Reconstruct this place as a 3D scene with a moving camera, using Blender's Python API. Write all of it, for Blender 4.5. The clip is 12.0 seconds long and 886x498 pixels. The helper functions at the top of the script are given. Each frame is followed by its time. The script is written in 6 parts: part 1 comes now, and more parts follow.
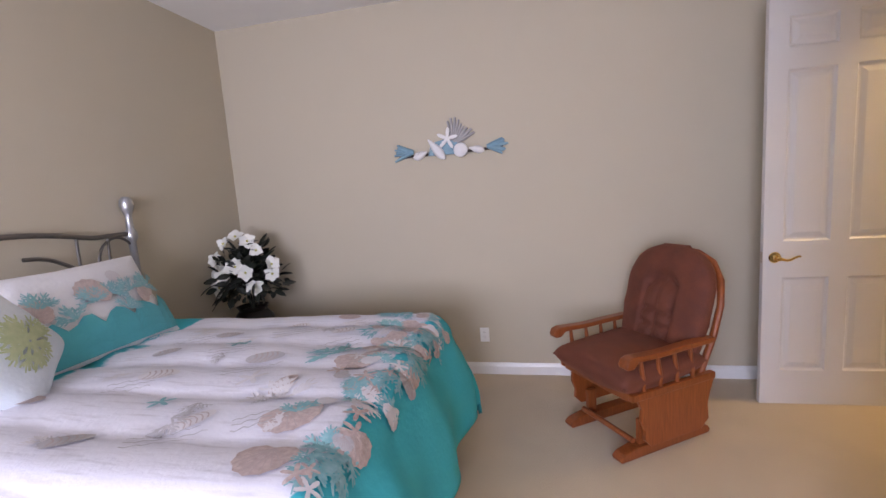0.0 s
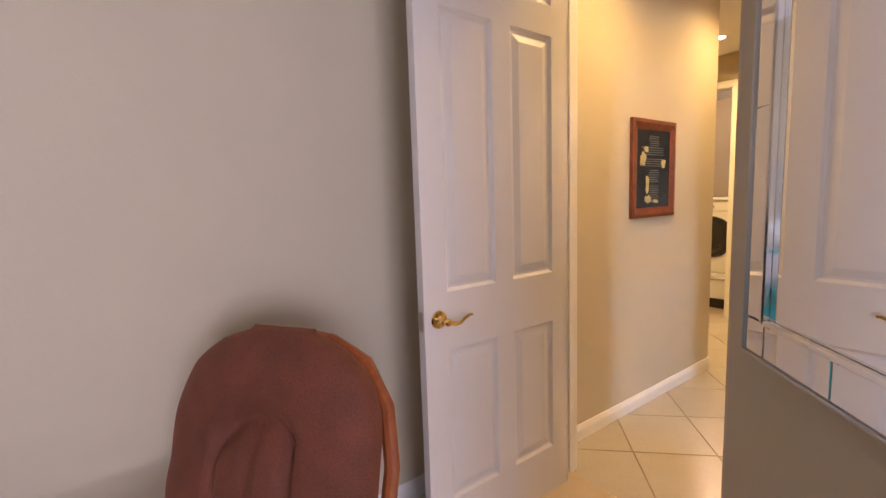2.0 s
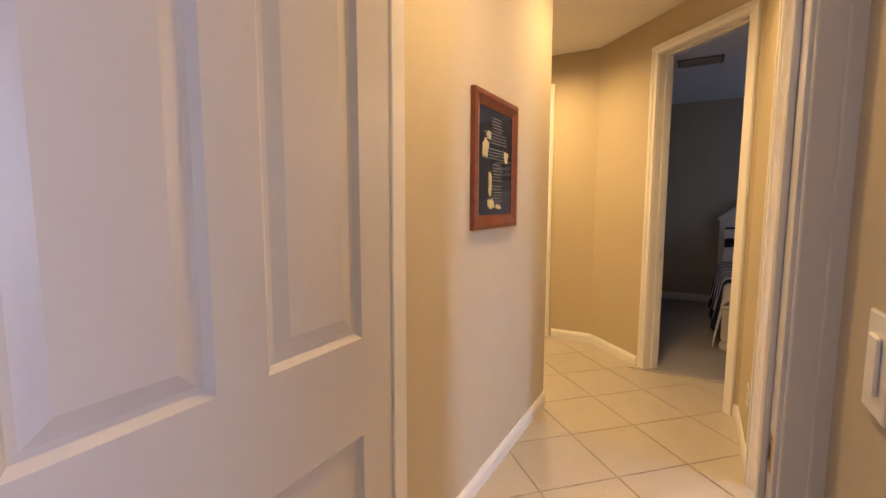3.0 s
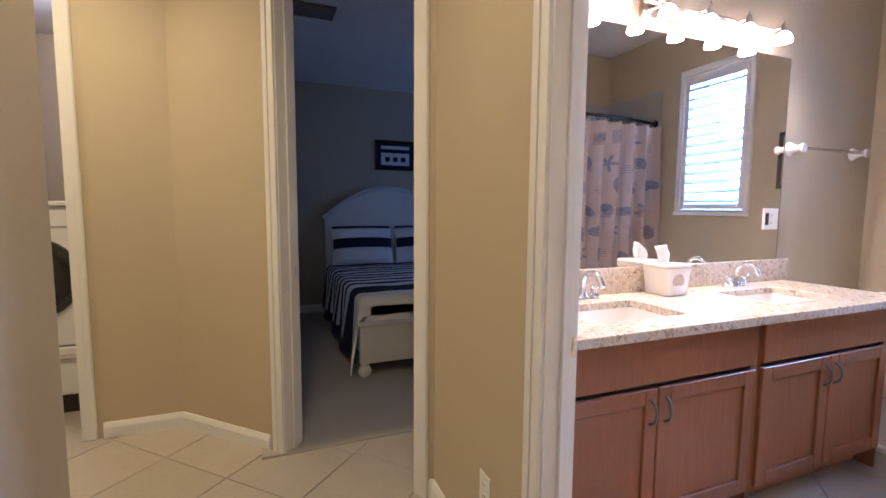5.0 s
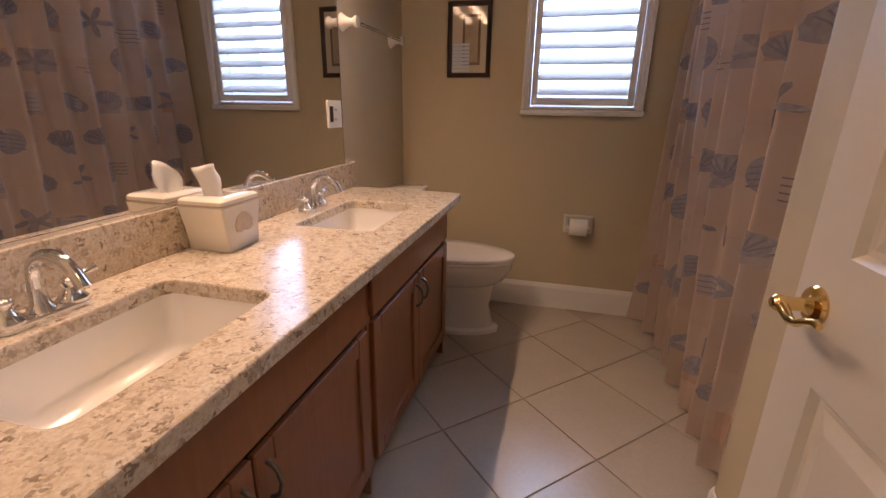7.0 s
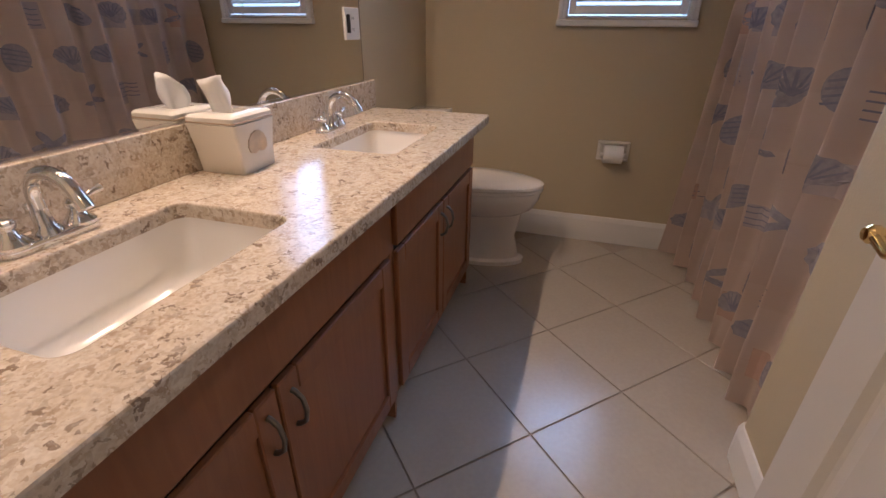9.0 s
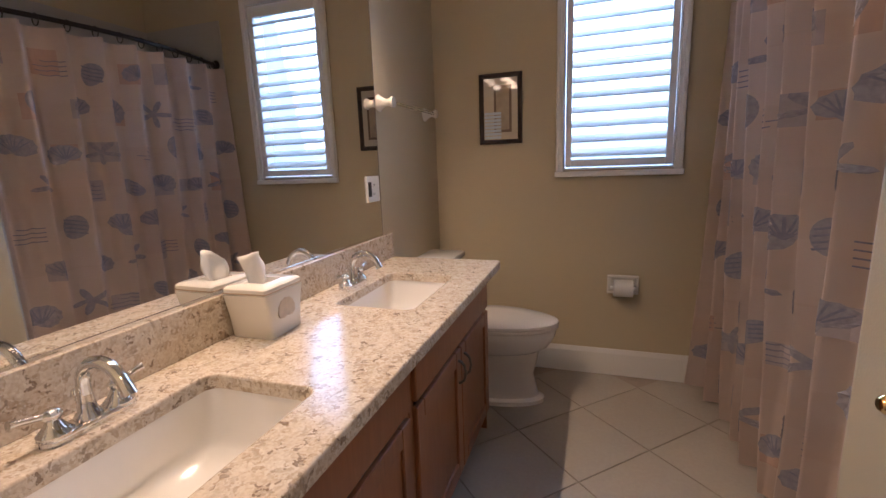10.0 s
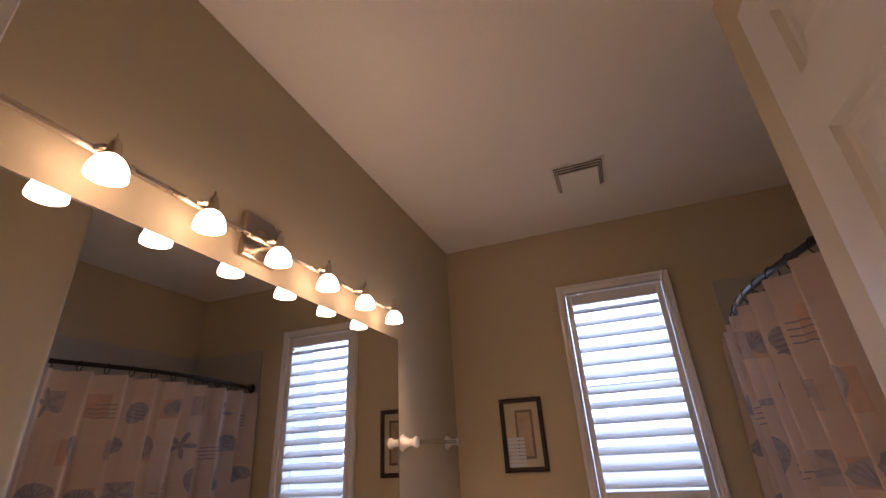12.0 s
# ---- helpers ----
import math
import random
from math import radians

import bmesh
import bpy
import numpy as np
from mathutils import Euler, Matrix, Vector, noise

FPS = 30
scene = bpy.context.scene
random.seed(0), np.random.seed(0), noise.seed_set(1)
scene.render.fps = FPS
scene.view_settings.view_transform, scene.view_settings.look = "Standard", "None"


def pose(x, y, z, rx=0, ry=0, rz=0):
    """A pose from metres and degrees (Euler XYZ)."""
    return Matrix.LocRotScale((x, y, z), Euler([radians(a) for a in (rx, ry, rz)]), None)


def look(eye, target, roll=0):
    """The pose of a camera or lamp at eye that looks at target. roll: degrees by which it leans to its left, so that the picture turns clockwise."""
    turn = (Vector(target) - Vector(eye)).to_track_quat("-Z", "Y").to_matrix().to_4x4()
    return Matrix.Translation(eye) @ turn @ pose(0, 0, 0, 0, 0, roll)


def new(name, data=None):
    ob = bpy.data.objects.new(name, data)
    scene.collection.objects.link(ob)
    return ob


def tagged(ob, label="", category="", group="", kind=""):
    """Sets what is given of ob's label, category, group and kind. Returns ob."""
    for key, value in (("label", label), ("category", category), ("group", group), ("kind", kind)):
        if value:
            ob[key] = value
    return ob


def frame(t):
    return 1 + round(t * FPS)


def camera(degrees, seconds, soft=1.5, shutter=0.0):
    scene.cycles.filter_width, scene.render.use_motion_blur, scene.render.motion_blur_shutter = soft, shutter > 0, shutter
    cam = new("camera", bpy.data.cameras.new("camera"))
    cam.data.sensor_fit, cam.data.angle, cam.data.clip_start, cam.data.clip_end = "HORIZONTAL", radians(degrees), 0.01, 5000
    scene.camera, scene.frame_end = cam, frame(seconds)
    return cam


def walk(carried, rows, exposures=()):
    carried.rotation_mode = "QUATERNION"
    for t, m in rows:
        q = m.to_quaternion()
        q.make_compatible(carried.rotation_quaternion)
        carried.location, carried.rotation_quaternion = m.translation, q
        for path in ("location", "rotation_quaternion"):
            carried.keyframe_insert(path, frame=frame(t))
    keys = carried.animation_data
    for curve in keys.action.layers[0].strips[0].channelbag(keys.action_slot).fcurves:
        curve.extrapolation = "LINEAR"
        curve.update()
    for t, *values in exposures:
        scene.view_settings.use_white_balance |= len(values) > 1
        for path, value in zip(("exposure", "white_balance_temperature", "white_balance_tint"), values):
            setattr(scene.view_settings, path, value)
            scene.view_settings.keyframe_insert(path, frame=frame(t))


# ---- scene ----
cam = camera(89.9, 12.0)
PATH = [
    (0, (1.002, 0.598, 1.501), (0.574, 2.533, 1.233), -4.1),
    (0.5, (1.063, 0.979, 1.429), (0.881, 2.937, 1.067), -4.2),
    (1, (1.048, 1.448, 1.429), (1.295, 3.404, 1.096), -4.2),
    (1.5, (1.199, 1.915, 1.41), (2.072, 3.693, 1.137), -3.6),
    (2, (1.481, 2.332, 1.381), (2.657, 3.934, 1.155), -1.9),
    (2.5, (1.85, 2.716, 1.36), (3.352, 4.017, 1.132), -1.5),
    (2.7, (2.02, 2.839, 1.35), (3.623, 4.014, 1.133), -0.9),
    (4.3, (3.311, 3.329, 1.282), (5.303, 3.351, 1.108), 1.0),
    (4.5, (3.445, 3.354, 1.27), (5.432, 3.194, 1.105), 0.2),
    (5, (3.789, 3.346, 1.26), (5.64, 2.611, 1.076), 0.4),
    (5.5, (4.097, 3.193, 1.272), (5.582, 1.865, 1.089), -0.6),
    (6, (4.3, 2.964, 1.245), (5.034, 1.111, 1.075), -0.8),
    (6.5, (4.369, 2.795, 1.277), (4.758, 0.853, 1.002), 0.9),
    (7, (4.424, 2.617, 1.25), (4.9, 0.773, 0.64), 0.9),
    (7.5, (4.456, 2.548, 1.197), (4.923, 0.815, 0.317), 1.2),
    (7.7, (4.462, 2.541, 1.187), (4.906, 0.85, 0.209), 1.5),
    (9.3, (4.465, 2.553, 1.225), (5.031, 0.823, 0.396), -0.1),
    (9.5, (4.466, 2.559, 1.252), (5.057, 0.782, 0.549), -0.5),
    (10, (4.46, 2.573, 1.311), (5.098, 0.715, 0.936), -2.1),
    (10.5, (4.45, 2.586, 1.377), (5.107, 0.698, 1.297), -3.1),
    (11, (4.439, 2.613, 1.454), (5.116, 0.757, 1.768), -3.3),
    (11.5, (4.438, 2.656, 1.536), (5.092, 0.877, 2.15), -3.3),
    (12, (4.424, 2.684, 1.555), (5.033, 0.982, 2.377), -3.3),
]
walk(cam, [(t, look(eye, target, roll)) for t, eye, target, roll in PATH],
     exposures=[(0.0, 0.60, 6550, 27), (1.0, 0.64, 6550, 31), (2.0, 0.62, 7000, 35), (2.5, 0.58, 6900, 36), (4.3, 0.48, 4950, 33), (4.5, 0.42, 4800, 34), (5.0, 0.03, 4800, 31), (5.5, -0.6, 5200, 39),
                (6.0, -1.15, 5550, 39), (6.5, -1.3, 5950, 39), (7.0, -1.35, 6600, 39), (7.5, -1.4, 7200, 39), (9.5, -1.32, 5350, 29), (10.5, -1.25, 6150, 31), (11.5, -1.58, 6450, 40), (12.0, -1.54, 6550, 41)])

# ---- world and large lights ----
world = bpy.data.worlds.new("world")
scene.world = world
world.use_nodes = True
wn = world.node_tree.nodes
sky = wn.new("ShaderNodeTexSky")
sky.sky_type, sky.sun_disc = "NISHITA", False
sky.sun_elevation, sky.sun_rotation = radians(48), radians(20)
wn["Background"].inputs["Strength"].default_value = 0.15
world.node_tree.links.new(sky.outputs["Color"], wn["Background"].inputs["Color"])
sun = new("sun", bpy.data.lights.new("sun", "SUN"))
sun.data.energy, sun.data.angle, sun.data.color = 3.0, radians(0.5), (1.0, 0.95, 0.88)
sun.matrix_world = look((4, 12, 14), (2, 1, 0))


def area_lamp(name, eye, target, width, height, watts, colour):
    lamp = bpy.data.lights.new(name, "AREA")
    lamp.shape, lamp.size, lamp.size_y, lamp.energy, lamp.color = "RECTANGLE", width, height, watts, colour
    ob = new(name, lamp)
    ob.matrix_world = look(eye, target)
    return ob


def spot_lamp(name, eye, target, watts, colour, degrees, radius=0.05):
    lamp = bpy.data.lights.new(name, "SPOT")
    lamp.energy, lamp.color, lamp.spot_size, lamp.spot_blend = watts, colour, radians(degrees), 1.0
    lamp.shadow_soft_size = radius
    ob = new(name, lamp)
    ob.matrix_world = look(eye, target)
    return ob


def point_lamp(name, eye, watts, colour, radius=0.03):
    lamp = bpy.data.lights.new(name, "POINT")
    lamp.energy, lamp.color, lamp.shadow_soft_size = watts, colour, radius
    ob = new(name, lamp)
    ob.location = eye
    return ob


DAY = (0.70, 0.80, 1.0)
WARM = (1.0, 0.715, 0.26)
VANITY = (1.0, 0.75, 0.44)
area_lamp("window_light_bedroom", (0.3, -2.46, 1.55), (0.3, 2.0, 1.1), 2.3, 1.4, 150, DAY)
area_lamp("window_light_bath", (4.34, -0.58, 2.0), (4.34, 0.4, 1.75), 0.6, 1.1, 64, (0.46, 0.73, 1.0))
area_lamp("window_light_guest", (7.6, -0.12, 1.5), (7.6, 2.0, 1.0), 1.0, 1.2, 5, (0.34, 0.58, 1.0))
# the spot at x 3.62 is unseen, added to brighten the hall wall
for x, y, w, cone in ((3.62, 3.32, 46, 165), (4.92, 3.40, 50, 160), (6.0, 4.2, 66, 160), (6.05, 5.2, 58, 160)):
    spot_lamp("ceiling_spot", (x, y, 2.715), (x, y, 0), w, WARM, cone, 0.05)

# ---- materials ----


def material(name, colour, rough=0.6, metal=0.0, vary=0.06, scale=6.0, grain=0.0, grain_scale=300.0, bump_scale=0.0, bump_size=150.0,
             coat=0.0, random_piece=0.0, tint=None, emission=0.0, sheen=0.0):
    """A node material: base colour with slow and fine variation, and a fine relief."""
    m = bpy.data.materials.new(name)
    m.use_nodes = True
    nodes, links = m.node_tree.nodes, m.node_tree.links
    bsdf = nodes["Principled BSDF"]
    bsdf.inputs["Metallic"].default_value = metal
    bsdf.inputs["Coat Weight"].default_value = coat
    bsdf.inputs["Sheen Weight"].default_value = sheen
    coord = nodes.new("ShaderNodeTexCoord")
    slow = nodes.new("ShaderNodeTexNoise")
    slow.inputs["Scale"].default_value, slow.inputs["Detail"].default_value = scale, 5
    links.new(coord.outputs["Object"], slow.inputs["Vector"])
    mix = nodes.new("ShaderNodeMix")
    mix.data_type = "RGBA"
    links.new(slow.outputs["Fac"], mix.inputs["Factor"])
    dark = [c * (1 - vary) for c in colour]
    light = [min(1, c * (1 + vary)) for c in colour]
    if tint:
        light = list(tint)
    mix.inputs["A"].default_value = (*dark, 1)
    mix.inputs["B"].default_value = (*light, 1)
    out = mix.outputs["Result"]
    if grain:
        fine = nodes.new("ShaderNodeTexNoise")
        fine.inputs["Scale"].default_value, fine.inputs["Detail"].default_value = grain_scale, 3
        links.new(coord.outputs["Object"], fine.inputs["Vector"])
        ramp = nodes.new("ShaderNodeMapRange")
        ramp.inputs["From Min"].default_value, ramp.inputs["From Max"].default_value = 0.3, 0.7
        ramp.inputs["To Min"].default_value, ramp.inputs["To Max"].default_value = 1 - grain, 1 + grain
        links.new(fine.outputs["Fac"], ramp.inputs["Value"])
        mul = nodes.new("ShaderNodeVectorMath")
        mul.operation = "SCALE"
        links.new(out, mul.inputs[0])
        links.new(ramp.outputs["Result"], mul.inputs["Scale"])
        out = mul.outputs["Vector"]
    if random_piece:
        info = nodes.new("ShaderNodeObjectInfo")
        ramp = nodes.new("ShaderNodeMapRange")
        ramp.inputs["To Min"].default_value, ramp.inputs["To Max"].default_value = 1 - random_piece, 1 + random_piece
        links.new(info.outputs["Random"], ramp.inputs["Value"])
        mul = nodes.new("ShaderNodeVectorMath")
        mul.operation = "SCALE"
        links.new(out, mul.inputs[0])
        links.new(ramp.outputs["Result"], mul.inputs["Scale"])
        out = mul.outputs["Vector"]
    links.new(out, bsdf.inputs["Base Color"])
    vr = nodes.new("ShaderNodeMapRange")
    vr.inputs["To Min"].default_value, vr.inputs["To Max"].default_value = max(0.02, rough - 0.06), min(1, rough + 0.06)
    links.new(slow.outputs["Fac"], vr.inputs["Value"])
    links.new(vr.outputs["Result"], bsdf.inputs["Roughness"])
    if bump_scale:
        tex = nodes.new("ShaderNodeTexNoise")
        tex.inputs["Scale"].default_value, tex.inputs["Detail"].default_value = bump_size, 4
        links.new(coord.outputs["Object"], tex.inputs["Vector"])
        bump = nodes.new("ShaderNodeBump")
        bump.inputs["Strength"].default_value, bump.inputs["Distance"].default_value = 1.0, bump_scale
        links.new(tex.outputs["Fac"], bump.inputs["Height"])
        links.new(bump.outputs["Normal"], bsdf.inputs["Normal"])
    if emission:
        bsdf.inputs["Emission Color"].default_value = (*colour, 1)
        bsdf.inputs["Emission Strength"].default_value = emission
    return m


def wood_material(name, dark, light, scale=7.0, stretch=(1, 1, 9), rough=0.38, coat=0.15, random_piece=0.06):
    """Wood: long grain along the short axis of stretch, with pores."""
    m = material(name, dark, rough, vary=0.1, random_piece=random_piece, coat=coat)
    nodes, links = m.node_tree.nodes, m.node_tree.links
    bsdf = nodes["Principled BSDF"]
    coord = nodes.new("ShaderNodeTexCoord")
    mapping = nodes.new("ShaderNodeMapping")
    mapping.inputs["Scale"].default_value = [10.0 / s for s in stretch]
    links.new(coord.outputs["Object"], mapping.inputs["Vector"])
    tex = nodes.new("ShaderNodeTexNoise")
    tex.inputs["Scale"].default_value, tex.inputs["Detail"].default_value, tex.inputs["Distortion"].default_value = scale, 6, 0.8
    links.new(mapping.outputs["Vector"], tex.inputs["Vector"])
    ramp = nodes.new("ShaderNodeValToRGB")
    ramp.color_ramp.elements[0].position, ramp.color_ramp.elements[1].position = 0.32, 0.68
    ramp.color_ramp.elements[0].color, ramp.color_ramp.elements[1].color = (*dark, 1), (*light, 1)
    links.new(tex.outputs["Fac"], ramp.inputs["Fac"])
    info = nodes.new("ShaderNodeObjectInfo")
    vary = nodes.new("ShaderNodeMapRange")
    vary.inputs["To Min"].default_value, vary.inputs["To Max"].default_value = 1 - random_piece, 1 + random_piece
    links.new(info.outputs["Random"], vary.inputs["Value"])
    mul = nodes.new("ShaderNodeVectorMath")
    mul.operation = "SCALE"
    links.new(ramp.outputs["Color"], mul.inputs[0])
    links.new(vary.outputs["Result"], mul.inputs["Scale"])
    links.new(mul.outputs["Vector"], bsdf.inputs["Base Color"])
    bump = nodes.new("ShaderNodeBump")
    bump.inputs["Distance"].default_value = 0.0004
    links.new(tex.outputs["Fac"], bump.inputs["Height"])
    links.new(bump.outputs["Normal"], bsdf.inputs["Normal"])
    return m


def quartz_material():
    """Speckled beige engineered stone: pale ground, tan and brown chips, thin veins."""
    m = material("counter_stone", (0.62, 0.54, 0.44), 0.14, coat=0.0)
    nodes, links = m.node_tree.nodes, m.node_tree.links
    bsdf = nodes["Principled BSDF"]
    coord = nodes.new("ShaderNodeTexCoord")
    warp = nodes.new("ShaderNodeTexNoise")
    warp.inputs["Scale"].default_value, warp.inputs["Detail"].default_value = 48, 6
    links.new(coord.outputs["Object"], warp.inputs["Vector"])
    add = nodes.new("ShaderNodeVectorMath")
    add.operation = "MULTIPLY_ADD"
    add.inputs[1].default_value = (0.075, 0.075, 0.075)
    links.new(warp.outputs["Color"], add.inputs[0])
    links.new(coord.outputs["Object"], add.inputs[2])
    chips = nodes.new("ShaderNodeTexVoronoi")
    chips.inputs["Scale"].default_value = 80
    links.new(add.outputs["Vector"], chips.inputs["Vector"])
    ramp = nodes.new("ShaderNodeValToRGB")
    r = ramp.color_ramp
    r.interpolation = "LINEAR"
    r.elements[0].position, r.elements[0].color = 0.0, (0.66, 0.58, 0.47, 1)
    r.elements[1].position, r.elements[1].color = 0.34, (0.56, 0.47, 0.36, 1)
    for p, c in ((0.50, (0.68, 0.62, 0.53)), (0.64, (0.36, 0.26, 0.17)), (0.76, (0.60, 0.52, 0.41)), (0.88, (0.15, 0.09, 0.055))):
        e = r.elements.new(p)
        e.color = (*c, 1)
    links.new(chips.outputs["Color"], ramp.inputs["Fac"])
    fine = nodes.new("ShaderNodeTexNoise")
    fine.inputs["Scale"].default_value, fine.inputs["Detail"].default_value = 150, 5
    links.new(coord.outputs["Object"], fine.inputs["Vector"])
    fr = nodes.new("ShaderNodeValToRGB")
    fr.color_ramp.elements[0].position, fr.color_ramp.elements[1].position = 0.38, 0.62
    fr.color_ramp.elements[0].color, fr.color_ramp.elements[1].color = (0.44, 0.36, 0.27, 1), (0.72, 0.66, 0.57, 1)
    links.new(fine.outputs["Fac"], fr.inputs["Fac"])
    mix = nodes.new("ShaderNodeMix")
    mix.data_type = "RGBA"
    mix.inputs["Factor"].default_value = 0.30
    links.new(ramp.outputs["Color"], mix.inputs["A"])
    links.new(fr.outputs["Color"], mix.inputs["B"])
    links.new(mix.outputs["Result"], bsdf.inputs["Base Color"])
    return m


def glass_material(name, rough=0.0):
    m = bpy.data.materials.new(name)
    m.use_nodes = True
    b = m.node_tree.nodes["Principled BSDF"]
    b.inputs["Base Color"].default_value = (0.95, 0.98, 0.97, 1)
    b.inputs["Transmission Weight"].default_value, b.inputs["Roughness"].default_value, b.inputs["IOR"].default_value = 1.0, rough, 1.45
    return m


def mirror_material(name, tone=0.86):
    m = bpy.data.materials.new(name)
    m.use_nodes = True
    b = m.node_tree.nodes["Principled BSDF"]
    b.inputs["Base Color"].default_value = (tone, tone, tone * 0.99, 1)
    b.inputs["Metallic"].default_value, b.inputs["Roughness"].default_value = 1.0, 0.008
    return m


PAINT = material("wall_paint_beige", (0.50, 0.438, 0.328), 0.75, vary=0.025, scale=1.5, bump_scale=0.0006, bump_size=140)
# yellower copy of PAINT, for the bathroom and most hall walls
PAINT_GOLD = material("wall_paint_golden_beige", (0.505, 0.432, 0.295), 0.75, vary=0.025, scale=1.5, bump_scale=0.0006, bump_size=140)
CEILING = material("ceiling_paint_white", (0.82, 0.81, 0.79), 0.85, vary=0.02, scale=2, bump_scale=0.0015, bump_size=60)
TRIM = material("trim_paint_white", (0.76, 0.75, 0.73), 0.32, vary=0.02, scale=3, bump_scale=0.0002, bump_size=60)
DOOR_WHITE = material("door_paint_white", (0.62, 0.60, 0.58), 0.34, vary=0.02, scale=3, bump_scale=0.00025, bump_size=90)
CARPET = material("carpet_beige", (0.62, 0.50, 0.35), 0.97, vary=0.10, scale=3.5, grain=0.16, grain_scale=420, bump_scale=0.006, bump_size=380, sheen=0.2)
CARPET_GUEST = material("carpet_grey_beige", (0.46, 0.43, 0.38), 0.97, vary=0.1, scale=3.5, grain=0.16, grain_scale=420, bump_scale=0.006, bump_size=380)
GROUT = material("grout_taupe", (0.32, 0.27, 0.22), 0.9, vary=0.12, scale=14, grain=0.1)
TILE = material("tile_cream", (0.44, 0.395, 0.335), 0.22, vary=0.05, scale=9, grain=0.03, grain_scale=60, random_piece=0.035, bump_scale=0.0003, bump_size=25)
SURROUND = material("shower_surround_grey", (0.40, 0.39, 0.37), 0.3, vary=0.06, scale=4)
BRASS = material("polished_brass", (0.83, 0.60, 0.25), 0.12, metal=1.0, vary=0.04)
CHROME = material("chrome", (0.80, 0.81, 0.83), 0.05, metal=1.0, vary=0.02)
NICKEL = material("brushed_nickel", (0.52, 0.45, 0.38), 0.28, metal=1.0, vary=0.05)
PEWTER = material("pewter_metal", (0.20, 0.185, 0.17), 0.35, metal=0.9, vary=0.1, scale=30)
SILVER = material("silver_frame", (0.47, 0.48, 0.50), 0.30, metal=0.85, vary=0.05)
BRONZE = material("oil_rubbed_bronze", (0.025, 0.02, 0.018), 0.35, metal=0.6, vary=0.2)
PLASTIC = material("plastic_white", (0.80, 0.79, 0.75), 0.35, vary=0.01)
PORCELAIN = material("porcelain_white", (0.82, 0.80, 0.77), 0.08, vary=0.01, coat=0.5)
CERAMIC = material("ceramic_cream", (0.76, 0.73, 0.67), 0.16, vary=0.03, coat=0.3)
CHAIR_WOOD = wood_material("cherry_wood", (0.19, 0.044, 0.010), (0.275, 0.072, 0.018), rough=0.35, coat=0.2)
VANITY_WOOD = wood_material("maple_stained", (0.225, 0.084, 0.031), (0.268, 0.104, 0.039), scale=5, stretch=(1, 1, 12), rough=0.42)
FRAME_WOOD = wood_material("mahogany_frame", (0.115, 0.026, 0.010), (0.19, 0.048, 0.019), stretch=(3, 3, 3), rough=0.4)
DARK_WOOD = wood_material("espresso_wood", (0.022, 0.014, 0.011), (0.05, 0.03, 0.022), stretch=(3, 3, 3))
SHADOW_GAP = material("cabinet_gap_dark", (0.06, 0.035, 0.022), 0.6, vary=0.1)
VELVET = material("brown_velour", (0.125, 0.031, 0.014), 0.8, vary=0.5, scale=11, grain=0.22, grain_scale=260, bump_scale=0.0015, bump_size=320, sheen=0.2)
VELVET.node_tree.nodes["Principled BSDF"].inputs["Sheen Tint"].default_value = (0.70, 0.24, 0.14, 1)
WHITE_CLOTH = material("quilt_white", (0.78, 0.77, 0.78), 0.85, vary=0.04, scale=12, bump_scale=0.002, bump_size=45)
TEAL_CLOTH = material("cloth_teal", (0.045, 0.36, 0.40), 0.75, vary=0.10, scale=7, bump_scale=0.002, bump_size=45, sheen=0.2)
PRINT_TAN = material("print_tan", (0.46, 0.32, 0.28), 0.85, vary=0.35, scale=60, tint=(0.72, 0.60, 0.57))
PRINT_TEAL = material("print_teal", (0.09, 0.39, 0.44), 0.85, vary=0.25, scale=45, tint=(0.38, 0.60, 0.63))
PRINT_GREY = material("print_grey", (0.42, 0.40, 0.42), 0.85, vary=0.2, scale=45, tint=(0.60, 0.58, 0.60))
PRINT_LINE = material("print_brown_line", (0.46, 0.38, 0.36), 0.85, vary=0.1)
PRINT_PALE = material("print_pale", (0.66, 0.63, 0.64), 0.85, vary=0.05, scale=30)
QUARTZ = quartz_material()
GLASS = glass_material("clear_glass")
MIRROR = mirror_material("mirror_silver")
FROSTED = material("lit_frosted_glass", (1.0, 0.76, 0.46), 0.4, vary=0.0, emission=50.0)
LENS_LIT = material("lit_lamp_lens", (1.0, 0.78, 0.5), 0.4, vary=0.0, emission=14.0)

# ---- mesh helpers ----


def part(name, bm, mat, parent=None, label="", smooth=False):
    """Links a bmesh as one mesh object under a thing or a part."""
    me = bpy.data.meshes.new(name)
    bm.normal_update()
    bm.to_mesh(me)
    bm.free()
    if smooth:
        me.polygons.foreach_set("use_smooth", [True] * len(me.polygons))
    me.materials.append(mat)
    ob = new(name, me)
    if parent is not None:
        ob.parent = parent
    if label:
        tagged(ob, label)
    return ob


def soften(ob, degrees=35):
    """Smooth shading with sharp edges kept."""
    me = ob.data
    me.polygons.foreach_set("use_smooth", [True] * len(me.polygons))
    me.set_sharp_from_angle(angle=radians(degrees))
    return ob


def thing(name, m, label, category, group="", kind=""):
    ob = new(name)
    ob.empty_display_size = 0.1
    ob.matrix_world = m
    return tagged(ob, label, category, group, kind)


